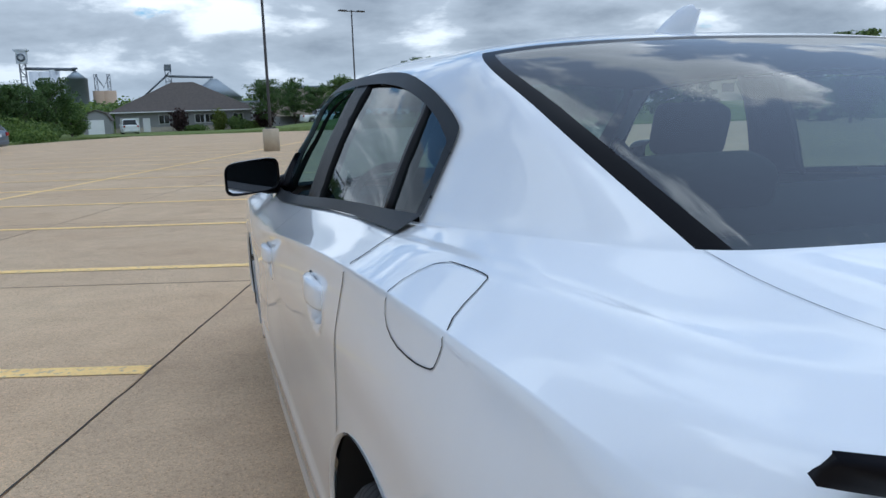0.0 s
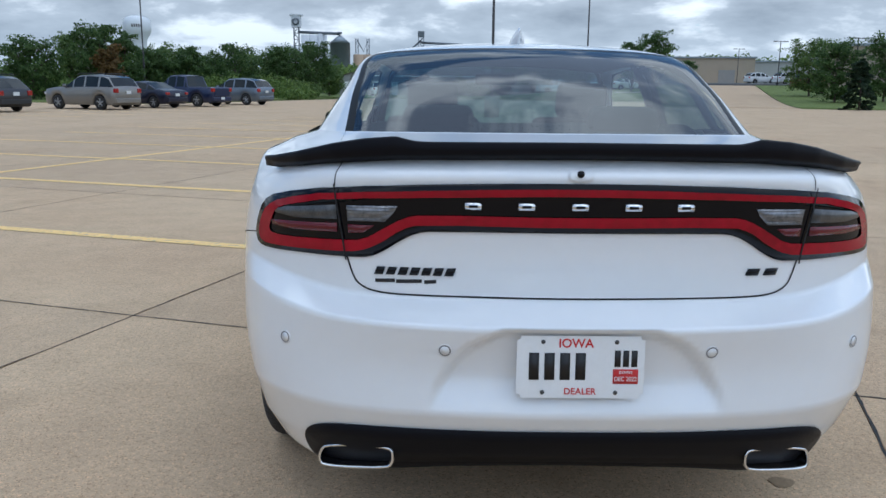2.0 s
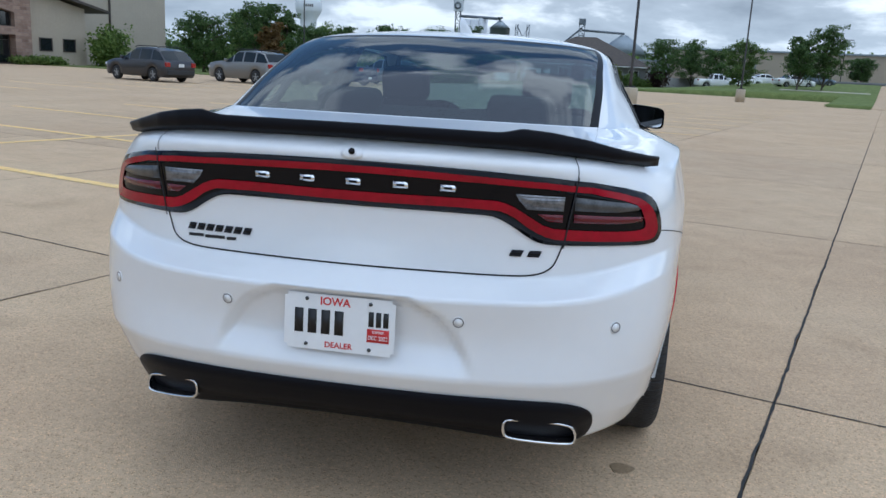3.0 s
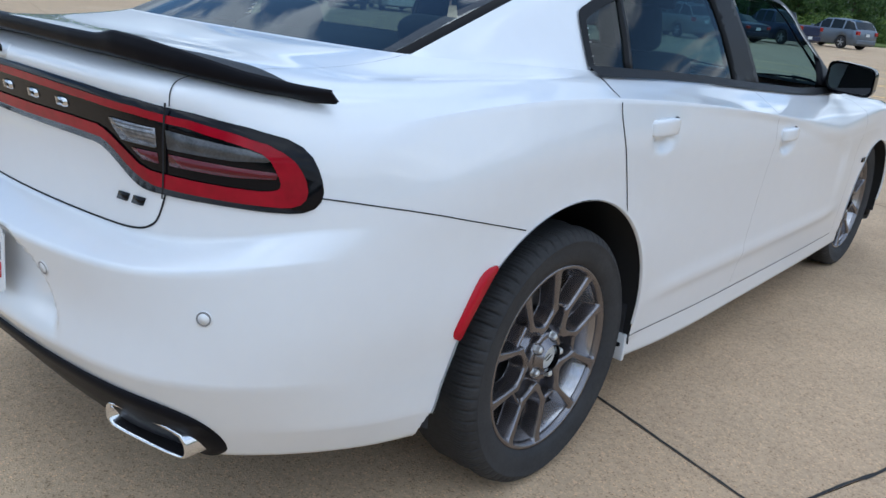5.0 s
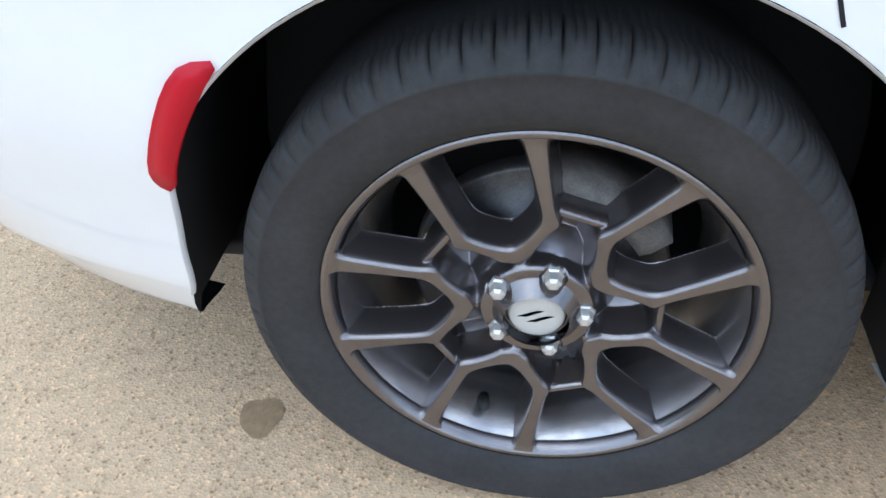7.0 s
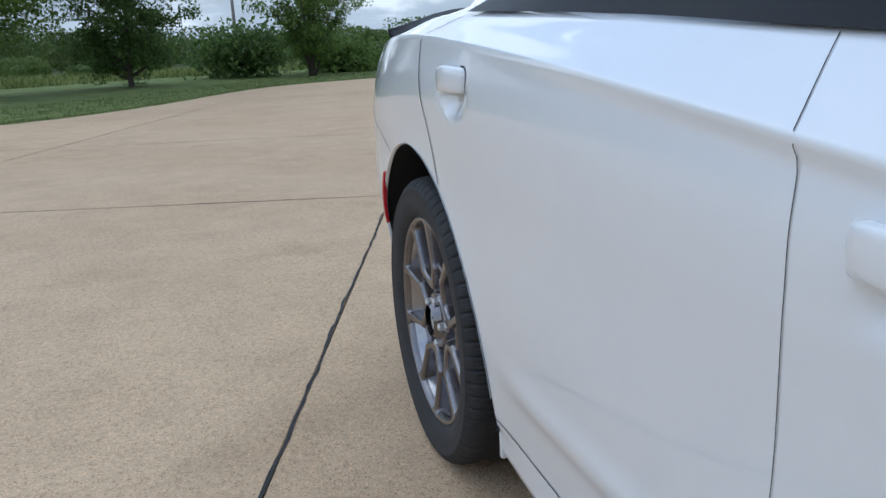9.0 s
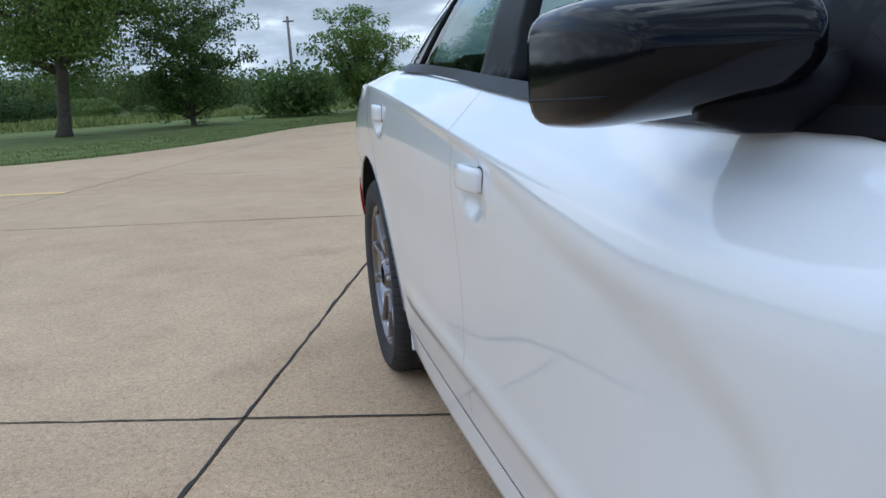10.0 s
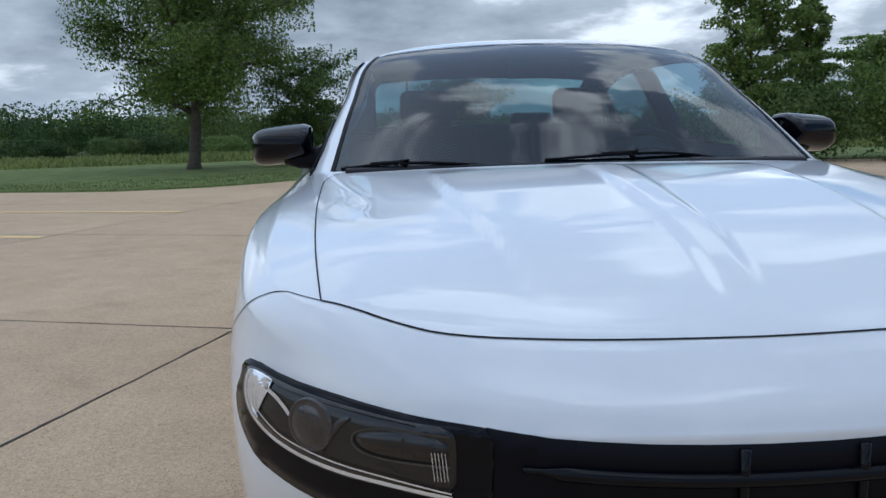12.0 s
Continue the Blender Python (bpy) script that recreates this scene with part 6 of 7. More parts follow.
def wood(name, label, spots, leaf, per, material, seed, z0=-.2):
    """A thicket made of many leafy humps."""
    r = np.random.default_rng(seed)
    P, S, F, K = [], [], [], []
    for x, y, h, w in spots:
        k = r.normal(size=(per, 3))
        k /= np.linalg.norm(k, axis=1)[:, None]
        k *= (r.uniform(.55, 1.0, per) ** .5)[:, None]
        lump = 1 + .22 * np.sin(k[:, 0] * 5 + x) * np.sin(k[:, 1] * 6 + y) + .12 * np.sin(k[:, 2] * 9 + x)
        q = k * lump[:, None] * np.array([w / 2, w / 2, h * .52]) + np.array([x, y, z0 + land(x, y) + h * .48])
        P.append(q); S.append(leaf * r.uniform(.6, 1.3, per)); F.append(k + np.array([0, 0, .15]))
        K.append(np.full(per, r.integers(len(material)) if type(material) is list else 0, dtype=np.int32))
    P = np.concatenate(P); S = np.concatenate(S)
    P[:, 2] = np.maximum(P[:, 2], z0)
    F = np.concatenate(F)
    ob = leaves(name, P, S, material, seed, long=1.4, facing=F / np.linalg.norm(F, axis=1)[:, None], which=np.concatenate(K))
    return tagged(ob, label, "trees", kind="stuff")


r_ = random.Random(77)
def arc(y0, y1, d0, d1, h0, h1, n, wide):
    out = []
    for i in range(n):
        yaw = y0 + (y1 - y0) * (i + r_.random()) / n
        x, y = bearing(yaw, r_.uniform(d0, d1))
        out.append((x, y, r_.uniform(h0, h1), wide * r_.uniform(.7, 1.3)))
    return out


wood("undergrowth", "dense green undergrowth below the trees", arc(10, 28, 90, 102, 1.8, 3.2, 60, 6), .2, 800, LEAF_DARK, 201)
wood("undergrowth", "green thicket below the trees beyond the lot", arc(9.6, 27, 76, 96, 1.4, 2.6, 40, 4), .18, 700, LEAF_OAK, 202)
wood("far_woods", "distant dark green woods beyond the fields", arc(-60, 60, 320, 420, 8, 13, 190, 20), 1.1, 240, LEAF_DARK, 203)
wood("far_woods", "distant green woods behind the house", arc(-24, 12, 190, 230, 5, 7.5, 60, 12), .7, 300, LEAF_OAK, 204)
def humps(y0, y1, d0, d1, h0, h1, n):
    return [(x, y, h, h * r_.uniform(1.2, 2.0)) for x, y, h, _ in arc(y0, y1, d0, d1, h0, h1, n, 1)]


# tones differ by tree, and stand in for light and shade between humps
MIXED = [leaf_mat("deep_green_foliage", (0.042, 0.075, 0.020), (0.070, 0.115, 0.034)), leaf_mat("mid_green_foliage", (0.080, 0.130, 0.034), (0.120, 0.180, 0.052)),
         leaf_mat("light_green_foliage", (0.130, 0.190, 0.048), (0.190, 0.255, 0.075)), leaf_mat("olive_foliage", (0.115, 0.145, 0.045), (0.165, 0.195, 0.066))]
wood("near_woods", "dense green woods of rounded trees behind the meadow", humps(186, 226, 84, 112, 3.0, 6.4, 44) + humps(138, 188, 88, 120, 2.0, 4.4, 54), .25, 1300, MIXED, 205)
wood("near_woods", "lighter green thicket before the woods", humps(140, 224, 58, 82, .7, 2.2, 56), .17, 900, MIXED, 206)
wood("far_woods", "distant green woods behind the lot", arc(186, 232, 150, 210, 5, 8, 60, 15) + arc(130, 188, 150, 210, 2.6, 4.6, 70, 15), .8, 260, LEAF_WOOD, 207)
wood("far_woods", "distant dark green woods beside the lot", arc(60, 132, 130, 190, 6, 10, 70, 18), 1.0, 200, LEAF_DARK, 208)
wood("far_woods", "distant dark green woods across the road", arc(-132, -50, 110, 170, 6, 9, 80, 18), 1.0, 220, LEAF_DARK, 209)


# tall weeds along the lawn's far side
def weeds():
    g = np.random.default_rng(8)
    n = 26000
    ang = np.radians(g.uniform(142, 216, n))
    d = g.uniform(33, 50, n)
    base = np.stack([-d * np.sin(ang), -2 + d * np.cos(ang), np.full(n, -.06)], 1)
    patchy = .75 + .35 * np.sin(base[:, 0] * .9) * np.sin(base[:, 1] * .7 + 1)
    h = g.uniform(.2, .55, n) * patchy
    lean = np.stack([g.normal(0, .13, n), g.normal(0, .13, n), h], 1)
    a = g.uniform(0, math.pi, n)
    w = np.stack([np.cos(a), np.sin(a), 0 * a], 1) * g.uniform(.03, .07, n)[:, None]
    V = np.stack([base - w * .5, base + w * .5, base + lean * .6 + w, base + lean, base + lean * .6 - w], 1).reshape(-1, 3)
    me = bpy.data.meshes.new("weeds")
    me.from_pydata(V.tolist(), [], [tuple(range(5 * i, 5 * i + 5)) for i in range(n)])
    me.materials.append(leaf_mat("weed_stalks", (0.11, 0.15, 0.035), (0.30, 0.32, 0.11)))
    tagged(new("weeds", me), "tall yellow-green weeds behind the mown lawn", "weeds", kind="stuff")


weeds()

# ---------------------------------------------------------------- buildings, poles and distance
def siding_mat(name, color, pitch, axis=0, var=.06):
    """Ribbed sheet or lap boards: a fine regular relief with weathering."""
    m = mat(name, color, 0.6, var=var, scale=.7)
    nt = m.node_tree
    N, L = nt.nodes.new, nt.links.new
    b = nt.nodes["Principled BSDF"]
    co, w = N("ShaderNodeTexCoord"), N("ShaderNodeTexWave")
    w.bands_direction = "XYZ"[axis]
    w.wave_profile = "SAW"
    w.inputs["Scale"].default_value = .314 / pitch
    L(co.outputs["Object"], w.inputs["Vector"])
    bp = N("ShaderNodeBump"); bp.inputs["Strength"].default_value, bp.inputs["Distance"].default_value = .5, .02
    L(w.outputs["Fac"], bp.inputs["Height"]); L(bp.outputs[0], b.inputs["Normal"])
    return m


M_TAN = siding_mat("tan_ribbed_steel", (0.40, 0.34, 0.265), .3)
M_TAN2 = siding_mat("tan_wall_panel", (0.40, 0.345, 0.275), .9)
M_GREYSID = siding_mat("grey_lap_siding", (0.27, 0.27, 0.265), .14, 2)
M_SHINGLE = mat("brown_shingles", (0.085, 0.070, 0.060), 0.9, var=.25, scale=3, bump=.6, bscale=14)
M_STONE = mat("brown_stone_facing", (0.20, 0.12, 0.09), 0.85, var=.45, scale=1.6, tint=(.28, .2, .16), bump=1.0, bscale=9)


def coursed(m, wide, high):
    """Courses of cut stone in mixed browns, with sunk joints."""
    nt = m.node_tree
    N, L = nt.nodes.new, nt.links.new
    b = nt.nodes["Principled BSDF"]
    co, sp, cb, br = N("ShaderNodeTexCoord"), N("ShaderNodeSeparateXYZ"), N("ShaderNodeCombineXYZ"), N("ShaderNodeTexBrick")
    L(co.outputs["Object"], sp.inputs[0]); L(sp.outputs["X"], cb.inputs["X"]); L(sp.outputs["Z"], cb.inputs["Y"])
    L(cb.outputs[0], br.inputs["Vector"])
    br.inputs["Scale"].default_value, br.inputs["Brick Width"].default_value, br.inputs["Row Height"].default_value = 1, wide, high
    br.inputs["Mortar Size"].default_value, br.inputs["Bias"].default_value = .014, 0
    br.inputs["Color1"].default_value, br.inputs["Color2"].default_value, br.inputs["Mortar"].default_value = (.17, .095, .072, 1), (.36, .26, .20, 1), (.24, .20, .17, 1)
    mx = N("ShaderNodeMix"); mx.data_type = "RGBA"; mx.inputs[0].default_value = .6
    L(b.inputs["Base Color"].links[0].from_socket, mx.inputs[6]); L(br.outputs["Color"], mx.inputs[7]); L(mx.outputs[2], b.inputs["Base Color"])
    bp = N("ShaderNodeBump"); bp.invert = True; bp.inputs["Strength"].default_value, bp.inputs["Distance"].default_value = .8, .03
    L(br.outputs["Fac"], bp.inputs["Height"]); L(b.inputs["Normal"].links[0].from_socket, bp.inputs["Normal"]); L(bp.outputs[0], b.inputs["Normal"])


coursed(M_STONE, .55, .24)
M_DGLASS = mat("dark_window_glass", (0.012, 0.015, 0.018), 0.06, spec=.7)
M_FASCIA = mat("dark_brown_fascia", (0.05, 0.038, 0.032), 0.55)
M_POLE = mat("dark_bronze_pole", (0.030, 0.026, 0.024), 0.5, var=.2, scale=2)
M_PAD = mat("cast_concrete_base", (0.42, 0.36, 0.27), 0.85, var=.12, scale=5, bump=.3, bscale=60)
M_WHT = mat("white_trim", (0.75, 0.75, 0.73), 0.55, var=.04, scale=2)
M_SILO = mat("white_silo_concrete", (0.62, 0.64, 0.66), 0.8, var=.08, scale=.15)
M_GALV = mat("galvanised_sheet", (0.27, 0.31, 0.34), 0.45, metal=.5, var=.12, scale=.3)
M_STEEL = mat("grey_steel_frame", (0.16, 0.18, 0.20), 0.6, metal=.3)
M_TOWER = mat("tan_bin", (0.46, 0.34, 0.24), 0.8, var=.08, scale=.3)
M_KERB = mat("kerb_concrete", (0.46, 0.41, 0.33), 0.85, var=.1, scale=2)


def framed(x, y, yaw, z=0.0):
    return Matrix.Translation((x, y, z + land(x, y))) @ Matrix.Rotation(radians(yaw), 4, "Z")


def prism(bm, outline, d0, d1):
    """An outline in x, z pushed from y = d0 to y = d1."""
    f = [bm.verts.new((x, d0, z)) for x, z in outline]
    b = [bm.verts.new((x, d1, z)) for x, z in outline]
    bm.faces.new(f); bm.faces.new(b[::-1])
    for k in range(len(f)):
        j = (k + 1) % len(f)
        bm.faces.new((f[j], f[k], b[k], b[j]))
    bmesh.ops.recalc_face_normals(bm, faces=bm.faces)
    return bm


def mk(parent, name, material, *boxes, bevel=0.0, label=""):
    bm = bmesh.new()
    for c, s in boxes:
        box(bm, c, s, bevel)
    return part(name, bm, material, parent, label, smooth=False)


def window_in(parent, x, z, w, h, y=0.0, frame_mat=None, bars=1, name="window"):
    """A framed pane set in a wall that faces -y."""
    t = .07
    fm = frame_mat or M_FASCIA
    win = mk(parent, name, fm, ((x, y - .02, z + h / 2 - t / 2), (w, .1, t)), ((x, y - .02, z - h / 2 + t / 2), (w, .1, t)), ((x - w / 2 + t / 2, y - .02, z), (t, .1, h - 2 * t)), ((x + w / 2 - t / 2, y - .02, z), (t, .1, h - 2 * t)),
             *[((x - w / 2 + w * k / bars, y - .02, z), (t * .6, .08, h - 2 * t)) for k in range(1, bars)])
    pane = mk(win, "pane", M_DGLASS, ((x, y - .005, z), (w - 2 * t + .02, .02, h - 2 * t + .02)))
    return win


# light poles
def light_pole(x, y, h=9.0, yaw=0.0, base=True):
    root = thing("light_pole", "tall dark bronze parking lot light pole on a round concrete base", "light pole", "light poles", at=framed(x, y, yaw))
    z0 = .92 if base else 0
    if base:
        bm = bmesh.new()
        lathe(bm, [(0, 0), (.33, 0), (.33, .88), (.30, .92), (0, .92)], 28, Matrix.Rotation(radians(-90), 4, "Y"))
        part("concrete_base", bm, M_PAD, root, "tan cast concrete base")
        mk(root, "base_plate", M_POLE, ((0, 0, .95), (.34, .34, .06)), bevel=.01)
    bm = bmesh.new()
    tube(bm, [(0, 0, z0), (0, 0, z0 + .3), (0, 0, h)], [.075, .068, .05], 8)
    part("shaft", bm, M_POLE, root)
    for s in (-1, 1):
        arm = mk(root, "arm", M_POLE, ((s * .25, 0, h - .1), (.5, .06, .06)))
        mk(arm, "lamp_head", M_POLE, ((s * .75, 0, h - .08), (.62, .34, .10)), bevel=.03)
    return root


for x, y, yaw in ((2.0, 33, 18), (10.8, 59, 18), (-25.5, 67.4, 18)):
    light_pole(x, y, 9.0, yaw)
for i, (yw, d) in enumerate(((-15.5, 130), (-20, 150), (-22.5, 120), (-24, 160), (-27, 95))):
    x, y = bearing(yw, d)
    light_pole(x, y, 6.0, 10, base=False)


# steel building with the stone entrance
def office():
    root = thing("office_building", "tan ribbed steel building with a stone-faced gabled entrance", "building", at=Matrix.Translation(lot(-58, 34.9)) @ Matrix.Rotation(radians(90 - 18.5), 4, "Z"))
    # own frame: x runs along the front, y goes into the building; the front faces -y
    bm = bmesh.new()
    prism(bm, [(-24, -.2), (-3.6, -.2), (-3.6, 5.9), (-24, 3.5)], 0, 16)
    part("wall", bm, M_TAN, root, smooth=False)
    bm = bmesh.new()
    prism(bm, [(3.6, -.2), (8.8, -.2), (8.8, 4.6), (3.6, 5.75)], 0, 16)
    part("wall", bm, M_TAN, root, smooth=False)
    ent = mk(root, "entrance", M_STONE, ((-2.93, .2, 2.9), (1.34, 1.4, 6.2)), ((2.93, .2, 2.9), (1.34, 1.4, 6.2)), ((0, .2, 2.5), (4.52, 1.4, .6)), label="brown stone facing")
    bm = bmesh.new()
    prism(bm, [(-2.26, 3.85), (-.2, 4.32), (.2, 4.32), (2.26, 3.85), (2.26, 6.1), (0, 6.6), (-2.26, 6.1)], -.5, .9)
    part("gable_stone", bm, M_STONE, ent, smooth=False)
    bm = bmesh.new()
    prism(bm, [(-2.26, 2.8), (2.26, 2.8), (2.26, 3.85), (.2, 4.32), (-.2, 4.32), (-2.26, 3.85)], .05, .12)
    w = part("window", bm, M_DGLASS, root, smooth=False)
    mk(w, "mullion", M_FASCIA, *[((x, .0, 2.8 + h / 2), (.07, .1, h)) for x, h in ((-2.22, 1.06), (-1.13, 1.28), (0, 1.5), (1.13, 1.28), (2.22, 1.06))], ((0, 0, 2.84), (4.5, .1, .08)))
    for x in (-1.22, 1.22):
        d = mk(root, "door", M_FASCIA, ((x, .3, .05), (1.9, .1, .12)))
        for nm, at_, size in (("stile", (x - .98, .3, 1.1), (.08, .1, 2.22)), ("stile", (x + .98, .3, 1.1), (.08, .1, 2.22)), ("stile", (x, .3, .9), (.06, .1, 1.8)), ("rail", (x, .3, 2.17), (1.9, .1, .08)), ("rail", (x, .3, 1.8), (1.9, .1, .06))):
            mk(d, nm, M_FASCIA, (at_, size))
        mk(d, "pane", M_DGLASS, ((x, .33, 1.1), (1.9, .03, 2.14)))
    mk(root, "pillar", M_STONE, ((0, .2, 1.1), (.46, 1.0, 2.21)))
    for x in (5.1, 7.2, -5.2, -8.0, -11.5, -15):
        window_in(root, x, 1.6, 1.15, 1.05)
    bm = bmesh.new()
    prism(bm, [(-24.6, 3.45), (0, 6.62), (10.6, 4.38), (10.6, 4.58), (0, 6.86), (-24.6, 3.68)], -.9, 16.5)
    part("roof", bm, M_FASCIA, root, "dark brown metal roof edge", smooth=False)


office()
wh = thing("warehouse", "tall tan metal warehouse behind the office building", "building", at=Matrix.Translation(lot(-62, 35)) @ Matrix.Rotation(radians(90 - 18.5), 4, "Z"))
mk(wh, "wall", M_TAN2, ((11.0, 18, 3.3), (21.6, 34, 7.0)))
mk(wh, "roof", M_FASCIA, ((11.0, 18, 6.9), (21.9, 34.3, .22)))
mk(wh, "downpipe", M_FASCIA, ((15.2, .93, 3.4), (.14, .14, 7)))
mk(wh, "door", M_FASCIA, ((11.8, .96, 1.0), (1.0, .1, 2.1)))
for i, k in enumerate((-6.3, -4.8, -3.4)):
    p = lot(-57.2, 43.5 + k)
    shrub("low clipped green shrub before the office wall", p.x, p.y, .8, 1.7, 900, .14, LEAF_OAK, 300 + i)
p = lot(-56.5, 44.8)
shrub("tall green bush at the office corner", p.x, p.y, 3.6, 3.4, 3500, .2, LEAF_OAK, 310)
for i, k in enumerate((-8.5, -10.2, -12)):
    q = lot(-57.2, 34 + k)
    shrub("low clipped green shrub before the office wall", q.x, q.y, .7, 1.6, 800, .14, LEAF_OAK, 320 + i)


# house across the lot
def house():
    root = thing("house", "low grey house with a wide brown hipped roof", "house", at=framed(-1.8, 121, 0, -.14))
    mk(root, "wall", M_GREYSID, ((0, 6, 1.5), (18.6, 12, 3.3)))
    bm = bmesh.new()
    e = [bm.verts.new(v) for v in ((-10.2, -.9, 3.0), (10.2, -.9, 3.0), (10.2, 13, 3.0), (-10.2, 13, 3.0))]
    r0, r1 = bm.verts.new((-1.6, 6, 7.3)), bm.verts.new((1.6, 6, 7.3))
    for f in ((e[0], e[1], r1, r0), (e[1], e[2], r1), (e[2], e[3], r0, r1), (e[3], e[0], r0), (e[3], e[2], e[1], e[0])):
        bm.faces.new(f)
    part("roof", bm, M_SHINGLE, root, "brown shingles", smooth=False)
    mk(root, "gutter", M_WHT, ((0, -.92, 2.98), (20.5, .14, .12)))
    mk(root, "plinth", M_KERB, ((0, -.03, .4), (18.6, .1, .9)))
    mk(root, "garage_door", M_WHT, ((-7.4, -.06, 1.15), (2.5, .12, 2.2)), bevel=.02, label="white garage door")
    mk(root, "door", M_WHT, ((-5.2, -.06, 1.1), (.95, .12, 2.1)), label="white door")
    for x in (-2.8, 2.1, 3.4, 7.4):
        window_in(root, x, 1.9, 1.5, 1.3, y=-.02, frame_mat=M_WHT, bars=2)


house()
for i, (dx, h, w, m, lab) in enumerate(((-.7, 3.2, 3.0, LEAF_PLUM, "dark plum-coloured tree by the house"), (4.6, 3.0, 2.2, LEAF_LIME, "small yellow-green tree by the house"), (7.0, 2.1, 2.6, LEAF_DARK, "rounded dark green shrub by the house"), (10.6, 3.4, 3.4, LEAF_PLUM, "dark reddish tree at the house corner"), (1.2, 1.0, 3.4, LEAF_DARK, "low dark shrub by the house"), (9.2, 1.3, 2.6, LEAF_OAK, "low green shrub by the house"))):
    shrub(lab, -1.8 + dx, 117.8, h, w, 1500, .24, m, 340 + i, z0=-.14)


def shed():
    x, y = bearing(6.3, 118)
    root = thing("garden_shed", "small barn-shaped shed with a white door", "shed", at=framed(x, y, 0, -.14))
    bm = bmesh.new()
    prism(bm, [(-1.7, 0), (1.7, 0), (1.7, 2.0), (1.15, 2.9), (0, 3.3), (-1.15, 2.9), (-1.7, 2.0)], 0, 4.5)
    part("wall", bm, M_GREYSID, root, smooth=False)
    bm = bmesh.new()
    prism(bm, [(-1.95, 1.9), (-1.3, 2.98), (0, 3.42), (1.3, 2.98), (1.95, 1.9), (1.8, 1.9), (1.2, 2.85), (0, 3.28), (-1.2, 2.85), (-1.8, 1.9)], -.2, 4.7)
    part("roof", bm, M_SHINGLE, root, smooth=False)
    mk(root, "door", M_WHT, ((-.1, -.05, 1.05), (2.0, .1, 2.05)), label="white door")


shed()


# grain elevator far behind
def cyl(bm, x, y, r, z0, z1, cone=0.0, seg=28):
    m = Matrix.Translation((x, y, z0)) @ Matrix.Rotation(radians(-90), 4, "Y")
    prof = [(r, 0), (r, z1 - z0)] + ([(r * 1.02, z1 - z0), (r * .12, z1 - z0 + cone)] if cone else []) + [(0, z1 - z0 + cone)]
    return lathe(bm, prof, seg, m)


def lattice(root, name, x, y, z0, z1, w, material, step=3.0):
    bm = bmesh.new()
    for sx in (-1, 1):
        for sy in (-1, 1):
            tube(bm, [(x + sx * w / 2, y + sy * w / 2, z0), (x + sx * w / 2, y + sy * w / 2, z1)], w * .07, 5)
    n = int((z1 - z0) / step)
    for k in range(n):
        za, zb = z0 + k * step, z0 + (k + 1) * step
        s = 1 if k % 2 else -1
        for sy in (-1, 1):
            tube(bm, [(x - s * w / 2, y + sy * w / 2, za), (x + s * w / 2, y + sy * w / 2, zb)], w * .05, 4)
            tube(bm, [(x - w / 2, y + sy * w / 2, zb), (x + w / 2, y + sy * w / 2, zb)], w * .05, 4)
            tube(bm, [(x + sy * w / 2, y - s * w / 2, za), (x + sy * w / 2, y + s * w / 2, zb)], w * .05, 4)
    return part(name, bm, material, root)


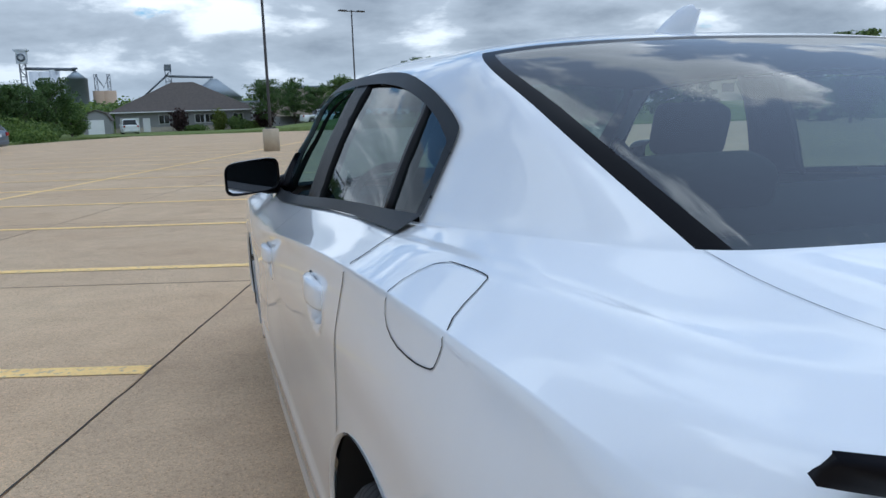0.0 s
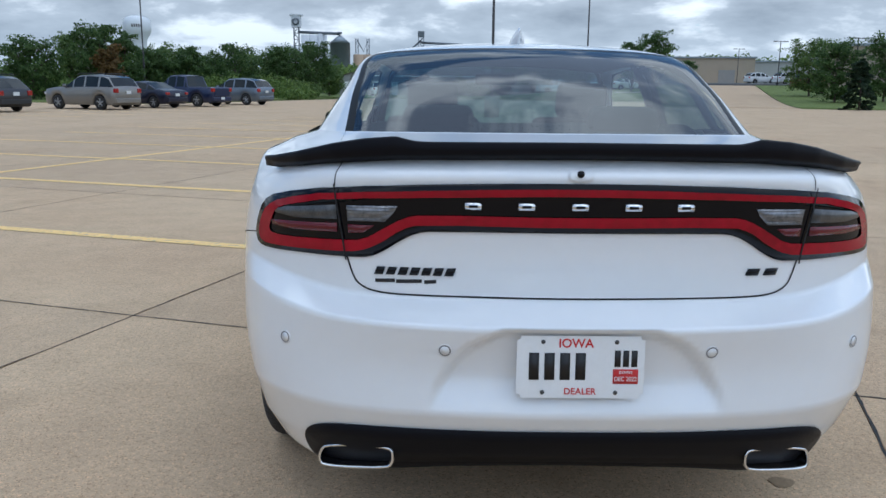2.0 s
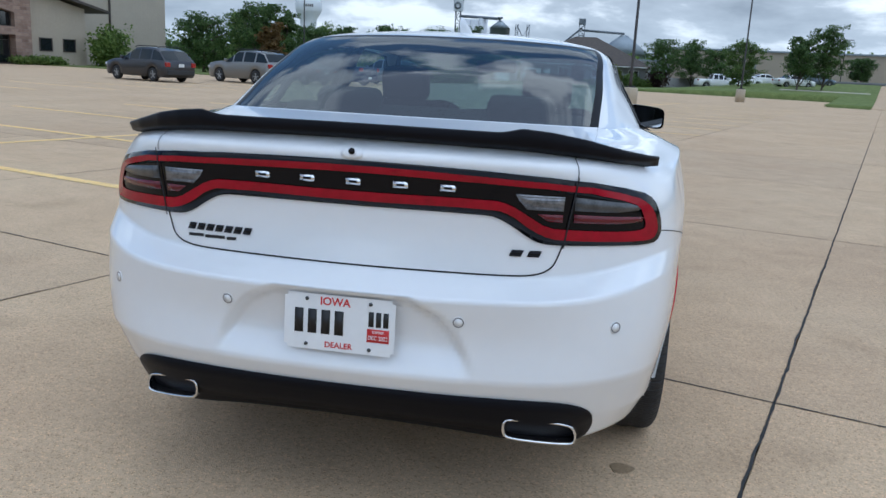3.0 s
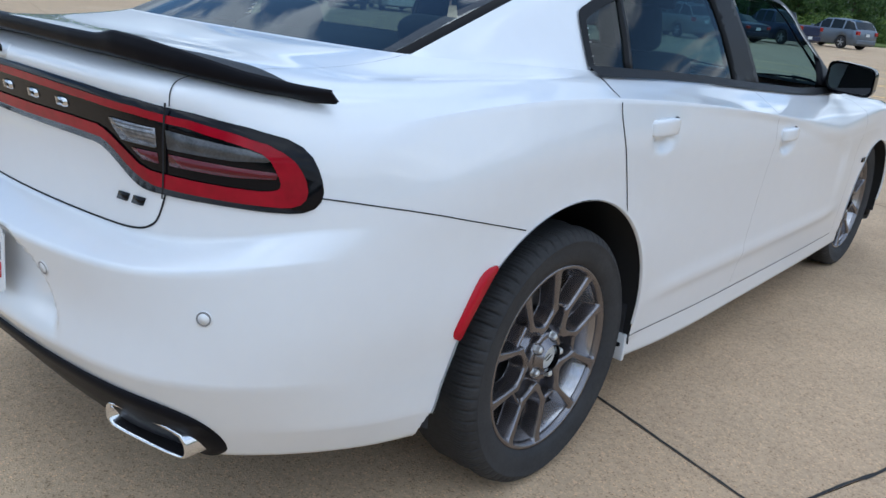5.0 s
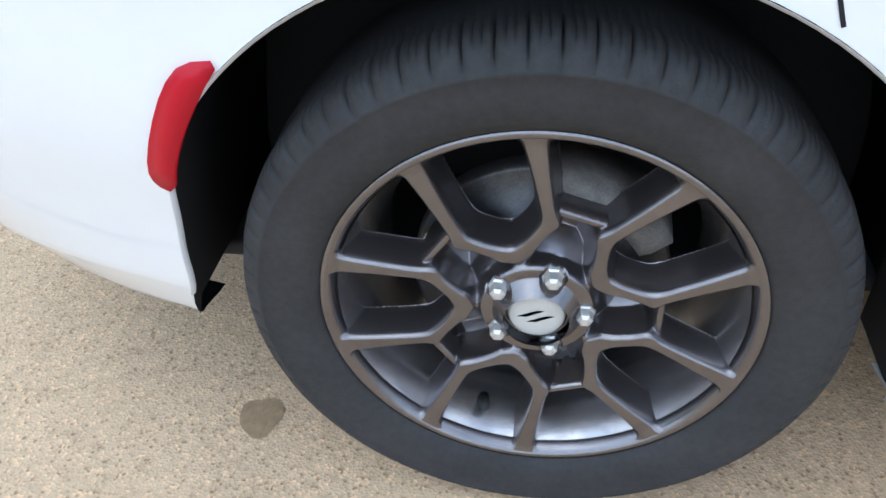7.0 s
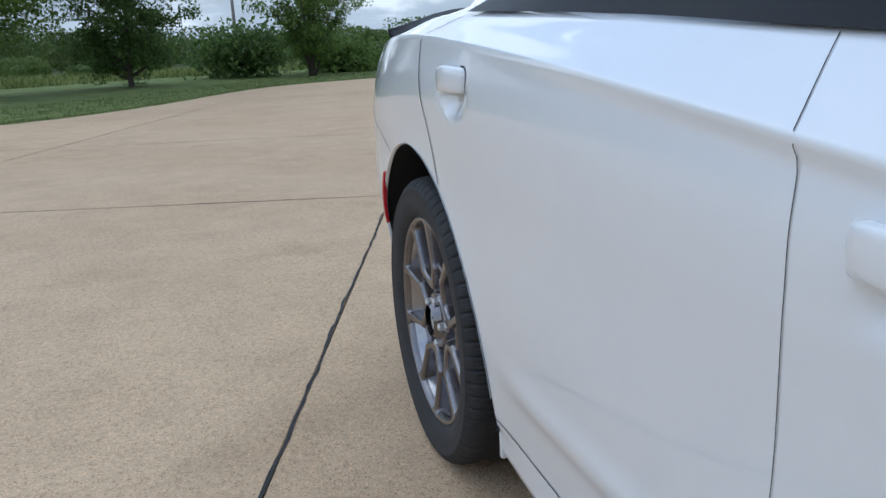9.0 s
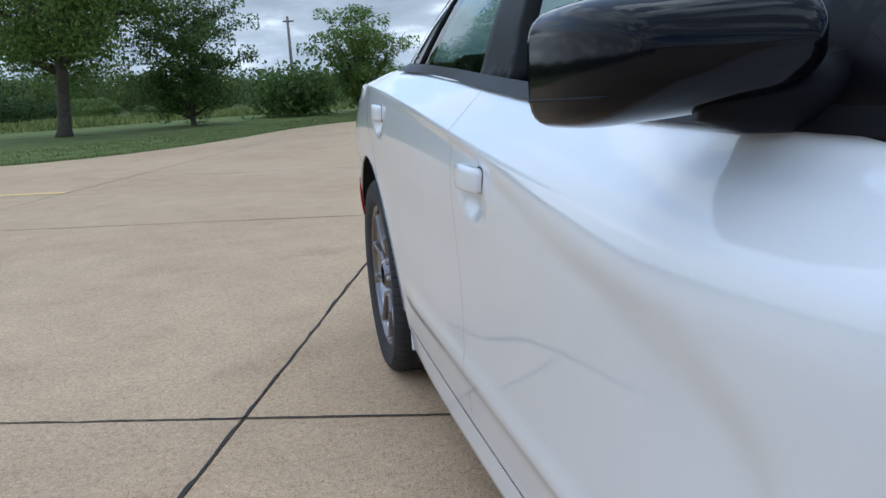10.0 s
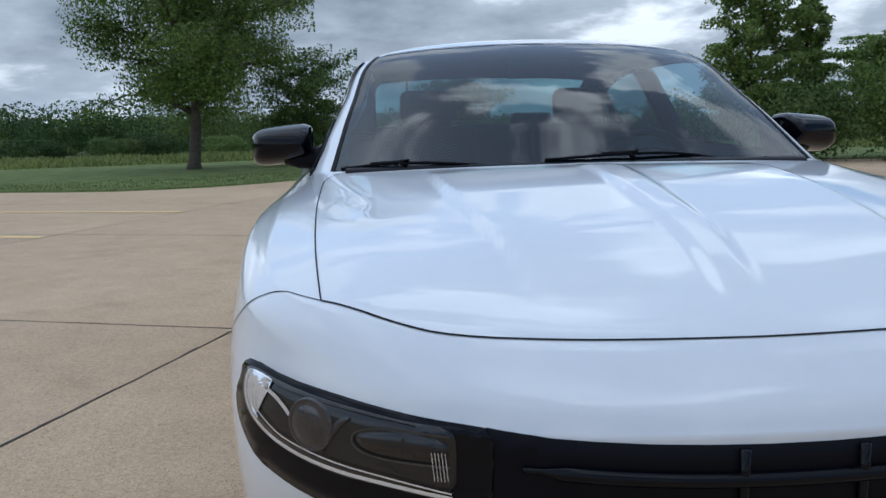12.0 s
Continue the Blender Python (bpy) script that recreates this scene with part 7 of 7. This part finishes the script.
def elevator():
    root = thing("grain_elevator", "distant grain elevator with white silos and a steel leg tower", "grain elevator", at=framed(0, 0, 0, -.2))
    fx, fy = -71, 408
    leg = lattice(root, "leg_tower", fx, fy, 0, 30, 2.4, M_STEEL)
    mk(leg, "head_house", M_SILO, ((fx, fy, 32.5), (4.4, 3.5, 5.6)), ((fx, fy, 35.6), (6.0, 4, .7)), label="white head house with a round dark mark")
    bm = bmesh.new()
    lathe(bm, [(1.0, 0), (1.8, 0), (1.8, .3), (1.0, .3)], 24, Matrix.Translation((fx, fy - 1.8, 32.4)) @ Matrix.Rotation(radians(-90), 4, "Z"))
    part("round_mark", bm, M_STEEL, leg)
    for i in range(3):
        bm = bmesh.new()
        x, y = bearing(8.08 + .58 * i, 405)
        cyl(bm, x, y, 2.2, 0, 25.6 if i else 26.2)
        part("silo", bm, M_SILO, root)
    x, y = bearing(6.9, 395)
    bm = bmesh.new(); cyl(bm, x, y, 4.8, 0, 21.5, 3.6)
    part("steel_bin", bm, M_GALV, root, "grey corrugated steel bin")
    bm = bmesh.new()
    tube(bm, [(fx + 1, fy, 27.5), (x, y, 25.8)], .7, 6)
    tube(bm, [(x, y, 25.8), (x, y, 26.6)], 1.2, 8)
    part("conveyor", bm, M_STEEL, root)
    x, y = bearing(5.35, 400)
    bm = bmesh.new()
    cyl(bm, x - 1.6, y, 2.9, 0, 16.5); cyl(bm, x + 2.6, y, 2.9, 0, 16.5)
    tb = part("tan_tower", bm, M_TOWER, root, "tan concrete bins with pipes on top")
    for dx in (-2.6, 2.8):
        lattice(tb, "pipe_tower", x + dx, y - 1, 16.5, 24, 1.3, M_STEEL, 1.8)
    bm = bmesh.new()
    tube(bm, [(x - 2.6, y - 1, 23.4), (x + .5, y - 1, 18), (x + 2.8, y - 1, 23.0)], .3, 5)
    part("spout", bm, M_STEEL, tb)
    x, y = bearing(1.3, 380)
    leg = lattice(root, "leg_tower", x, y, 0, 24.5, 2.4, M_STEEL, 2.4)
    mk(leg, "head_house", M_STEEL, ((x, y, 25.2), (3.0, 2.4, 2.6)))
    bm = bmesh.new()
    tube(bm, [(x, y, 21.5), (x + 19, y + 4, 20.9)], .55, 6)
    tube(bm, [(x, y, 22.5), (x - 11, y + 2, 13)], .4, 6)
    part("conveyor", bm, M_STEEL, leg)
    x, y = bearing(-1.55, 384)
    bm = bmesh.new(); cyl(bm, x, y, 12, 0, 12.0, 8.2, 36)
    part("steel_bin", bm, M_GALV, root, "wide grey steel bin with a cone roof")


elevator()


def water_tower():
    root = thing("water_tower", "tall white water tower with a wide flaring bowl", "water tower", at=framed(-170, 464, 19, -.2))
    bm = bmesh.new()
    prof = [(6.0, 0), (5.2, 3), (4.9, 8), (4.7, 22), (5.0, 26), (7.0, 29.5), (7.6, 31), (7.6, 35.5), (6.4, 37.6), (3.2, 38.8), (0, 39.1)]
    lathe(bm, prof, 36, Matrix.Rotation(radians(-90), 4, "Y"))
    part("tank", bm, mat("white_tank_paint", (0.70, 0.72, 0.74), 0.5, var=.05, scale=.1), root)
    for k in range(5):
        a = radians(-90 + (k - 2) * 9)
        bm = bmesh.new()
        box(bm, (0, 0, 0), (.75, .12, 1.6), .02, Matrix.Translation((7.62 * math.cos(a), 7.62 * math.sin(a), 33.3)) @ Matrix.Rotation(a + radians(90), 4, "Z"))
        part("painted_bar", bm, M_FASCIA, root)


water_tower()


# low warehouses across the road
def shop(yaw, d, w, deep, h, turn, material, label):
    x, y = bearing(yaw, d)
    root = thing("low_warehouse", label, "building", at=framed(x, y, turn, -.2))
    mk(root, "wall", material, ((0, deep / 2, h / 2), (w, deep, h)))
    mk(root, "roof", M_GALV, ((0, deep / 2, h + .12), (w + .6, deep + .6, .3)))
    for k in range(int(w // 9)):
        xx = -w / 2 + 5 + 9 * k
        if k % 3 == 1:
            mk(root, "loading_door", M_GREYSID, ((xx, -.05, 1.6), (3.0, .12, 3.2)))
        else:
            window_in(root, xx, 2.0, 1.6, 1.2, y=-.03)


M_SHOPTAN = siding_mat("beige_wall_panel", (0.36, 0.30, 0.23), 1.2)
M_SHOPGREY = siding_mat("grey_wall_panel", (0.40, 0.40, 0.39), 1.0)
shop(-13.0, 162, 46, 20, 5.4, -12, M_SHOPTAN, "long low beige warehouse across the road")
shop(-22.5, 172, 40, 20, 4.6, -14, M_SHOPGREY, "long low grey warehouse across the road")
shop(-33.0, 120, 34, 18, 5.6, -30, M_SHOPTAN, "low beige building beyond the spruces")
shop(-5.2, 178, 16, 12, 5.2, -4, M_SHOPGREY, "pale grey low building behind the trees")

# kerb, verge and drive at the lot's far end
def strip(name, material, pts, z0, z1, label):
    bm = bmesh.new()
    bot = [bm.verts.new((p.x, p.y, z0)) for p in pts]
    top = [bm.verts.new((p.x, p.y, z1)) for p in pts]
    bm.faces.new(top)
    for k in range(len(pts)):
        j = (k + 1) % len(pts)
        bm.faces.new((bot[k], bot[j], top[j], top[k]))
    bmesh.ops.recalc_face_normals(bm, faces=bm.faces)
    return part(name, bm, material, label=label, kind="structure", smooth=False)


strip("verge", M_LAWN, [lot(-61, 83), lot(-30, 83), lot(-30, 116), lot(-61, 112)], -.3, .06, "mown grass verge beyond the lot")


def slope(name, material, spots, label, lift, cell=5.0):
    """A sheet laid over the rising land between a0..a1 and b0..b1 of the lot's grid, with a kerb face at its near edge."""
    a0, a1, b0, b1 = spots
    na, nb = max(1, int((a1 - a0) / cell)), max(2, int((b1 - b0) / cell))
    bm = bmesh.new()
    rows_ = []
    for j in range(-1, nb + 1):
        row_ = []
        for i in range(na + 1):
            p = lot(a0 + (a1 - a0) * i / na, b0 + (b1 - b0) * max(j, 0) / nb)
            row_.append(bm.verts.new((p.x, p.y, -.3 if j < 0 else lift + land(p.x, p.y))))
        rows_.append(row_)
    for r0, r1 in zip(rows_, rows_[1:]):
        for i in range(na):
            bm.faces.new((r0[i], r0[i + 1], r1[i + 1], r1[i]))
    return part(name, bm, material, label=label, kind="structure")


slope("verge", M_LAWN, (-30, -2.6, 83, 420), "mown grass verge beyond the lot", .06)
slope("verge", M_LAWN, (-2.6, .6, 64.8, 420), "mown grass verge beside the drive", .062)
slope("verge", M_LAWN, (7.4, 150, 60.5, 420), "mown grass verge beside the drive", .06)
slope("drive", M_CONC, (.6, 7.4, 60.4, 420), "concrete drive between the verges", .012)
slope("pavement", M_KERB, (-9, -.1, 93, 94.6), "pale concrete path across the verge", .085, 1.0)
slope("road", mat("grey_asphalt", (0.07, 0.068, 0.065), 0.9, var=.15, scale=.5), (-28, 150, 118, 150), "grey asphalt yard across the road", .09)
strip("verge", M_LAWN, [lot(-61, 8), lot(-61, 29), lot(-56.2, 29), lot(-56.2, 8)], -.3, .05, "mown grass before the office building")
strip("verge", M_LAWN, [lot(-61, 39), lot(-61, 83), lot(-40, 83), lot(-36, 60), lot(-33.5, 43), lot(-56.2, 39)], -.3, .05, "grass beside the office building")

# wooden utility pole behind the lawn
up = thing("utility_pole", "weathered grey wooden utility pole in the meadow", "utility pole", at=framed(-2, -66, 0, -.2))
bm = bmesh.new(); tube(bm, [(0, 0, 0), (.05, 0, 4), (.05, 0, 7.3)], [.15, .13, .10], 9)
part("shaft", bm, mat("weathered_wood", (0.26, 0.23, 0.20), 0.9, var=.2, scale=4, bump=.5, bscale=30), up)
mk(up, "crossarm", M_BARK, ((0, 0, 6.9), (.9, .1, .1)))

# ---------------------------------------------------------------- parked cars
M_TYRE2 = mat("tyre_black", (0.018, 0.018, 0.019), 0.8, bump=.2, bscale=80)
M_ALLOY2 = mat("silver_alloy", (0.42, 0.43, 0.44), 0.35, metal=.8)
M_LAMPRED = mat("red_lamp_lens", (0.30, 0.012, 0.012), 0.15, coat=1)
M_LAMPCLR = mat("clear_lamp_lens", (0.62, 0.64, 0.66), 0.12, coat=1)
M_CARGLASS = mat("dark_car_glass", (0.016, 0.020, 0.022), 0.05, spec=.3)
M_CLAD = mat("black_cladding", (0.018, 0.018, 0.019), 0.6)
M_PLATE2 = mat("pale_number_plate", (0.6, 0.62, 0.62), 0.5)

# roofline as (share of length from the tail, share of height); glass from .. to
SHAPES = {
    "suv": dict(size=(4.8, 1.92, 1.74), top=[(0, .56), (.012, .64), (.085, .91), (.16, .97), (.36, 1.0), (.50, .98), (.68, .675), (.80, .645), (.95, .58), (1, .44)], belt=.62, cabin=(.02, .68), pillars=(.21, .40, .56)),
    "wagon": dict(size=(4.82, 1.84, 1.62), top=[(0, .54), (.015, .62), (.12, .91), (.20, .975), (.40, 1.0), (.50, .98), (.69, .665), (.82, .62), (.96, .53), (1, .40)], belt=.61, cabin=(.02, .69), pillars=(.22, .41, .57)),
    "sedan": dict(size=(4.65, 1.82, 1.45), top=[(0, .56), (.015, .66), (.10, .71), (.17, .73), (.32, .965), (.45, 1.0), (.55, .985), (.74, .68), (.85, .63), (.97, .53), (1, .42)], belt=.66, cabin=(.17, .74), pillars=(.29, .45)),
    "pickup": dict(size=(5.6, 1.96, 1.86), top=[(0, .58), (.01, .62), (.30, .62), (.325, .63), (.355, .965), (.45, 1.0), (.57, .985), (.69, .645), (.80, .63), (.97, .58), (1, .44)], belt=.60, cabin=(.325, .69), pillars=(.36, .475, .59)),
}


def car_wheel(root, x, y, r, sx):
    bm = bmesh.new()
    lathe(bm, [(r * .62, -.09), (r * .93, -.10), (r, -.07), (r, .07), (r * .93, .10), (r * .62, .09)], 26, Matrix.Translation((x, y, r)))
    t = part("tyre", bm, M_TYRE2, root)
    bm = bmesh.new()
    lathe(bm, [(0, .055), (r * .16, .062), (r * .2, .04), (r * .52, .045), (r * .66, .088), (r * .66, -.08), (0, -.08)], 26, Matrix.Translation((x, y, r)) @ Matrix.Rotation(0 if sx > 0 else math.pi, 4, "Z"))
    rim = part("rim", bm, M_CLAD, t)
    bm = bmesh.new()
    for k in range(5):
        a = 2 * math.pi * k / 5
        box(bm, (x + sx * .068, y + r * .36 * math.sin(a), r + r * .36 * math.cos(a)), (.03, r * .17, r * .62), .01,
            None) if k == 0 else box(bm, (0, 0, 0), (.03, r * .17, r * .62), .01, Matrix.Translation((x + sx * .068, y + r * .36 * math.sin(a), r + r * .36 * math.cos(a))) @ Matrix.Rotation(-a, 4, "X"))
    lathe(bm, [(r * .60, .08), (r * .68, .09), (r * .68, .07), (r * .60, .07)], 26, Matrix.Translation((x, y, r)) @ Matrix.Rotation(0 if sx > 0 else math.pi, 4, "Z"))
    part("spokes", bm, M_ALLOY2, t)


def parked_car(label, kind, x, y, yaw, paint, seed=0, rails=False, category="car", name="parked_car", clad=False):
    s = SHAPES[kind]
    Ln, Wd, Ht = s["size"]
    r = Ht * .205 if kind != "sedan" else .32
    root = thing(name, label, category, "parked cars", at=framed(x, y, yaw))
    yr, yf = Ln * .205, Ln * .80
    top = lambda f: float(np.interp(f, [p[0] for p in s["top"]], [p[1] for p in s["top"]])) * Ht
    stations = sorted({0, .012, .03, .05, .98, .99, 1.0} | {k / 46 for k in range(1, 46)} | {p[0] for p in s["top"]} | {p + d for p in s["pillars"] for d in (-.009, .009)})
    rows = []
    for f in stations:
        yy = f * Ln
        zt, zb = top(f), .24 + (.10 if f < .03 or f > .97 else 0)
        for c in (yr, yf):
            q = (r * 1.2) ** 2 - (yy - c) ** 2
            if q > 0:
                zb = max(zb, r * .95 + math.sqrt(q))
        ends = 1 - .11 * max(0, 1 - f / .07) ** 2 - .16 * max(0, (f - .90) / .10) ** 2
        w = Wd / 2 * ends
        belt = min(s["belt"] * Ht + .03 * Ht * (.4 - f), zt - .02)
        up = max(0.0, (zt - belt) / (Ht * (1 - s["belt"])))
        wr = w * (.97 - .20 * up)
        zb = min(zb, belt - .06)
        zm = zb + (belt - zb) * .5
        g1 = belt + .05 * up
        g2 = max(g1, zt - .075 * up - .01)
        lerp = lambda z: w * .985 + (wr - w * .985) * (z - belt) / max(zt - belt, .02)
        rows.append([(0, zb), (w * .93, zb), (w * .985, zb + .04), (w, zm), (w * .99, belt), (lerp(g1), g1), (lerp(g2), g2), (lerp(g2) * .90, zt - .012), (0, zt + .012)])
    body, panes = bmesh.new(), {}
    c0, c1 = s["cabin"]
    for f0, f1, ra, rb in zip(stations, stations[1:], rows, rows[1:]):
        fm = (f0 + f1) / 2
        slope = abs(top(f1) - top(f0)) / ((f1 - f0) * Ln)
        for sx in (-1, 1):
            for k in range(8):
                q = [(sx * ra[k][0], f0 * Ln, ra[k][1]), (sx * rb[k][0], f1 * Ln, rb[k][1]), (sx * rb[k + 1][0], f1 * Ln, rb[k + 1][1]), (sx * ra[k + 1][0], f0 * Ln, ra[k + 1][1])]
                tgt = body
                if c0 < fm < c1:
                    if k == 5 and not any(abs(fm - p) < .012 for p in s["pillars"]) and ra[6][1] - ra[5][1] + rb[6][1] - rb[5][1] > .12:
                        tgt = panes.setdefault(("side_window", sx, sum(fm > p for p in s["pillars"])), bmesh.new())
                    elif k >= 7 and slope > .28:
                        tgt = panes.setdefault(("rear_window" if fm < .4 else "windscreen", 0, 0), bmesh.new())
                vs = [tgt.verts.new(p) for p in q]
                try:
                    tgt.faces.new(vs)
                except ValueError:
                    pass
    for f, rr in ((0, rows[0]), (1, rows[-1])):
        vs = [body.verts.new((sx * p[0], f * Ln, p[1])) for sx, seq in ((1, rr[1:]), (-1, rr[1:-1][::-1])) for p in seq]
        body.faces.new(vs)
    for b in (body, *panes.values()):
        bmesh.ops.remove_doubles(b, verts=b.verts, dist=.0008)
        bmesh.ops.recalc_face_normals(b, faces=b.faces)
    part("body", body, paint, root)
    for key, b in panes.items():
        part(key[0], b, M_CARGLASS, root, smooth=False)
    mk(root, "underbody", M_CLAD, ((0, Ln / 2, .40), (Wd * .84, Ln * .93, .34)))
    for sx in (-1, 1):
        car_wheel(root, sx * (Wd / 2 - .125), yr, r, sx)
        car_wheel(root, sx * (Wd / 2 - .125), yf, r, sx)
        hl = top(.012) * .86
        mk(root, "tail_lamp", M_LAMPRED, ((sx * Wd * .40, .03, hl), (Wd * .13, .16, .22 if kind != "sedan" else .15)), bevel=.03)
        mk(root, "head_lamp", M_LAMPCLR, ((sx * Wd * .36, Ln - .10, Ht * .455), (Wd * .20, .2, .15)), bevel=.04)
        bm = bmesh.new()
        box(bm, (sx * (Wd / 2 + .09), Ln * .655, s["belt"] * Ht + .10), (.20, .12, .15), .04)
        part("door_mirror", bm, paint, root)
        for fy in (.33, .50) if kind != "pickup" else (.40, .53):
            mk(root, "door_handle", paint, ((sx * Wd * .497, fy * Ln, s["belt"] * Ht - .10), (.03, .16, .03)), bevel=.008)
        if rails:
            bm = bmesh.new()
            tube(bm, [(sx * Wd * .34, Ln * .16, Ht * .985), (sx * Wd * .345, Ln * .2, Ht + .05), (sx * Wd * .345, Ln * .5, Ht + .05), (sx * Wd * .34, Ln * .545, Ht * .985)], .022, 6)
            part("roof_rail", bm, M_CLAD, root)
    mk(root, "rear_bumper", M_CLAD if clad else paint, ((0, .02, .46), (Wd * .86, .14, .24)), bevel=.04)
    mk(root, "front_bumper", paint, ((0, Ln - .03, .42), (Wd * .74, .14, .26)), bevel=.05)
    mk(root, "grille", M_CLAD, ((0, Ln - .02, Ht * .40), (Wd * .46, .1, .15)), bevel=.02)
    mk(root, "number_plate", M_PLATE2, ((0, -.055 if kind != "sedan" else -.01, Ht * .50 if kind != "pickup" else .5), (.31, .02, .155)))
    if kind == "pickup":
        mk(root, "tailgate", paint, ((0, -.012, Ht * .46), (Wd * .70, .05, .46)), bevel=.015)
    return root


def paint_mat(name, color, metal=.5):
    return mat(name, color, .32, metal=metal, coat=.4, spec=.3, var=.02, scale=2)


P_GREY, P_SILV, P_NAVY, P_BLUE, P_BGREY = paint_mat("dark_grey_paint", (.045, .045, .05)), paint_mat("silver_grey_paint", (.22, .215, .205)), paint_mat("navy_paint", (.007, .011, .032), .2), paint_mat("dark_blue_paint", (.011, .020, .062), .2), paint_mat("blue_grey_paint", (.13, .16, .20))
P_WHT, P_BLK, P_RED = paint_mat("plain_white_paint", (.72, .73, .73), 0), paint_mat("black_paint", (.018, .019, .022), .2), paint_mat("red_paint", (.22, .012, .018), .1)
NOSE = 90 - 18.5


def row_car(label, kind, s_, paint, t_=-28.0, **kw):
    # tail at the lot's row line, nose pointing away from the white car
    rear = SHAPES[kind]["size"][0] * .205
    p = lot(t_ + rear, s_)
    return parked_car(label, kind, p.x, p.y, NOSE - 5, paint, **kw)


row_car("dark grey wagon with roof rails parked on the lot", "wagon", 26.0, P_GREY, t_=-29.5, rails=True, clad=True)
row_car("silver grey sport utility vehicle parked in the row", "suv", 31.6, P_SILV, rails=True)
row_car("dark navy sedan parked in the row", "sedan", 35.7, P_NAVY)
row_car("dark blue pickup truck parked in the row", "pickup", 39.8, P_BLUE, category="pickup truck", name="pickup_truck")
row_car("blue-grey compact sport utility vehicle parked at the row's end", "suv", 45.3, P_BGREY)
parked_car("white sport utility vehicle parked before the office", "suv", -30.7, 30.1, NOSE + 166, P_WHT)
parked_car("black sedan parked before the office", "sedan", -31.1, 26.9, NOSE + 168, P_BLK)
x, y = bearing(4.3, 108)
parked_car("white pickup truck parked beside the house", "pickup", x, y, 8, P_WHT, category="pickup truck", name="pickup_truck")
for i, (yw, d, k, pnt, lab) in enumerate(((-6.8, 112, "pickup", P_WHT, "white pickup truck"), (-8.0, 116, "suv", P_SILV, "silver sport utility vehicle"), (-8.9, 114, "sedan", P_WHT, "white sedan"), (-10.0, 116, "sedan", P_WHT, "white sedan"), (-11.8, 104, "sedan", P_WHT, "white sedan"), (-13.2, 110, "sedan", P_BGREY, "blue-grey sedan"),
                                          (-20.6, 138, "suv", P_WHT, "white sport utility vehicle"), (-22.4, 130, "suv", P_WHT, "white sport utility vehicle"), (-23.6, 112, "suv", P_RED, "dark red sport utility vehicle"), (-25.0, 126, "pickup", P_BLK, "black pickup truck"), (-30.6, 112, "suv", P_WHT, "white sport utility vehicle"), (-29.4, 116, "sedan", P_SILV, "silver sedan"))):
    x, y = bearing(yw, d)
    parked_car(lab + " parked across the road", k, x, y, -80 + 7 * (i % 3), pnt)
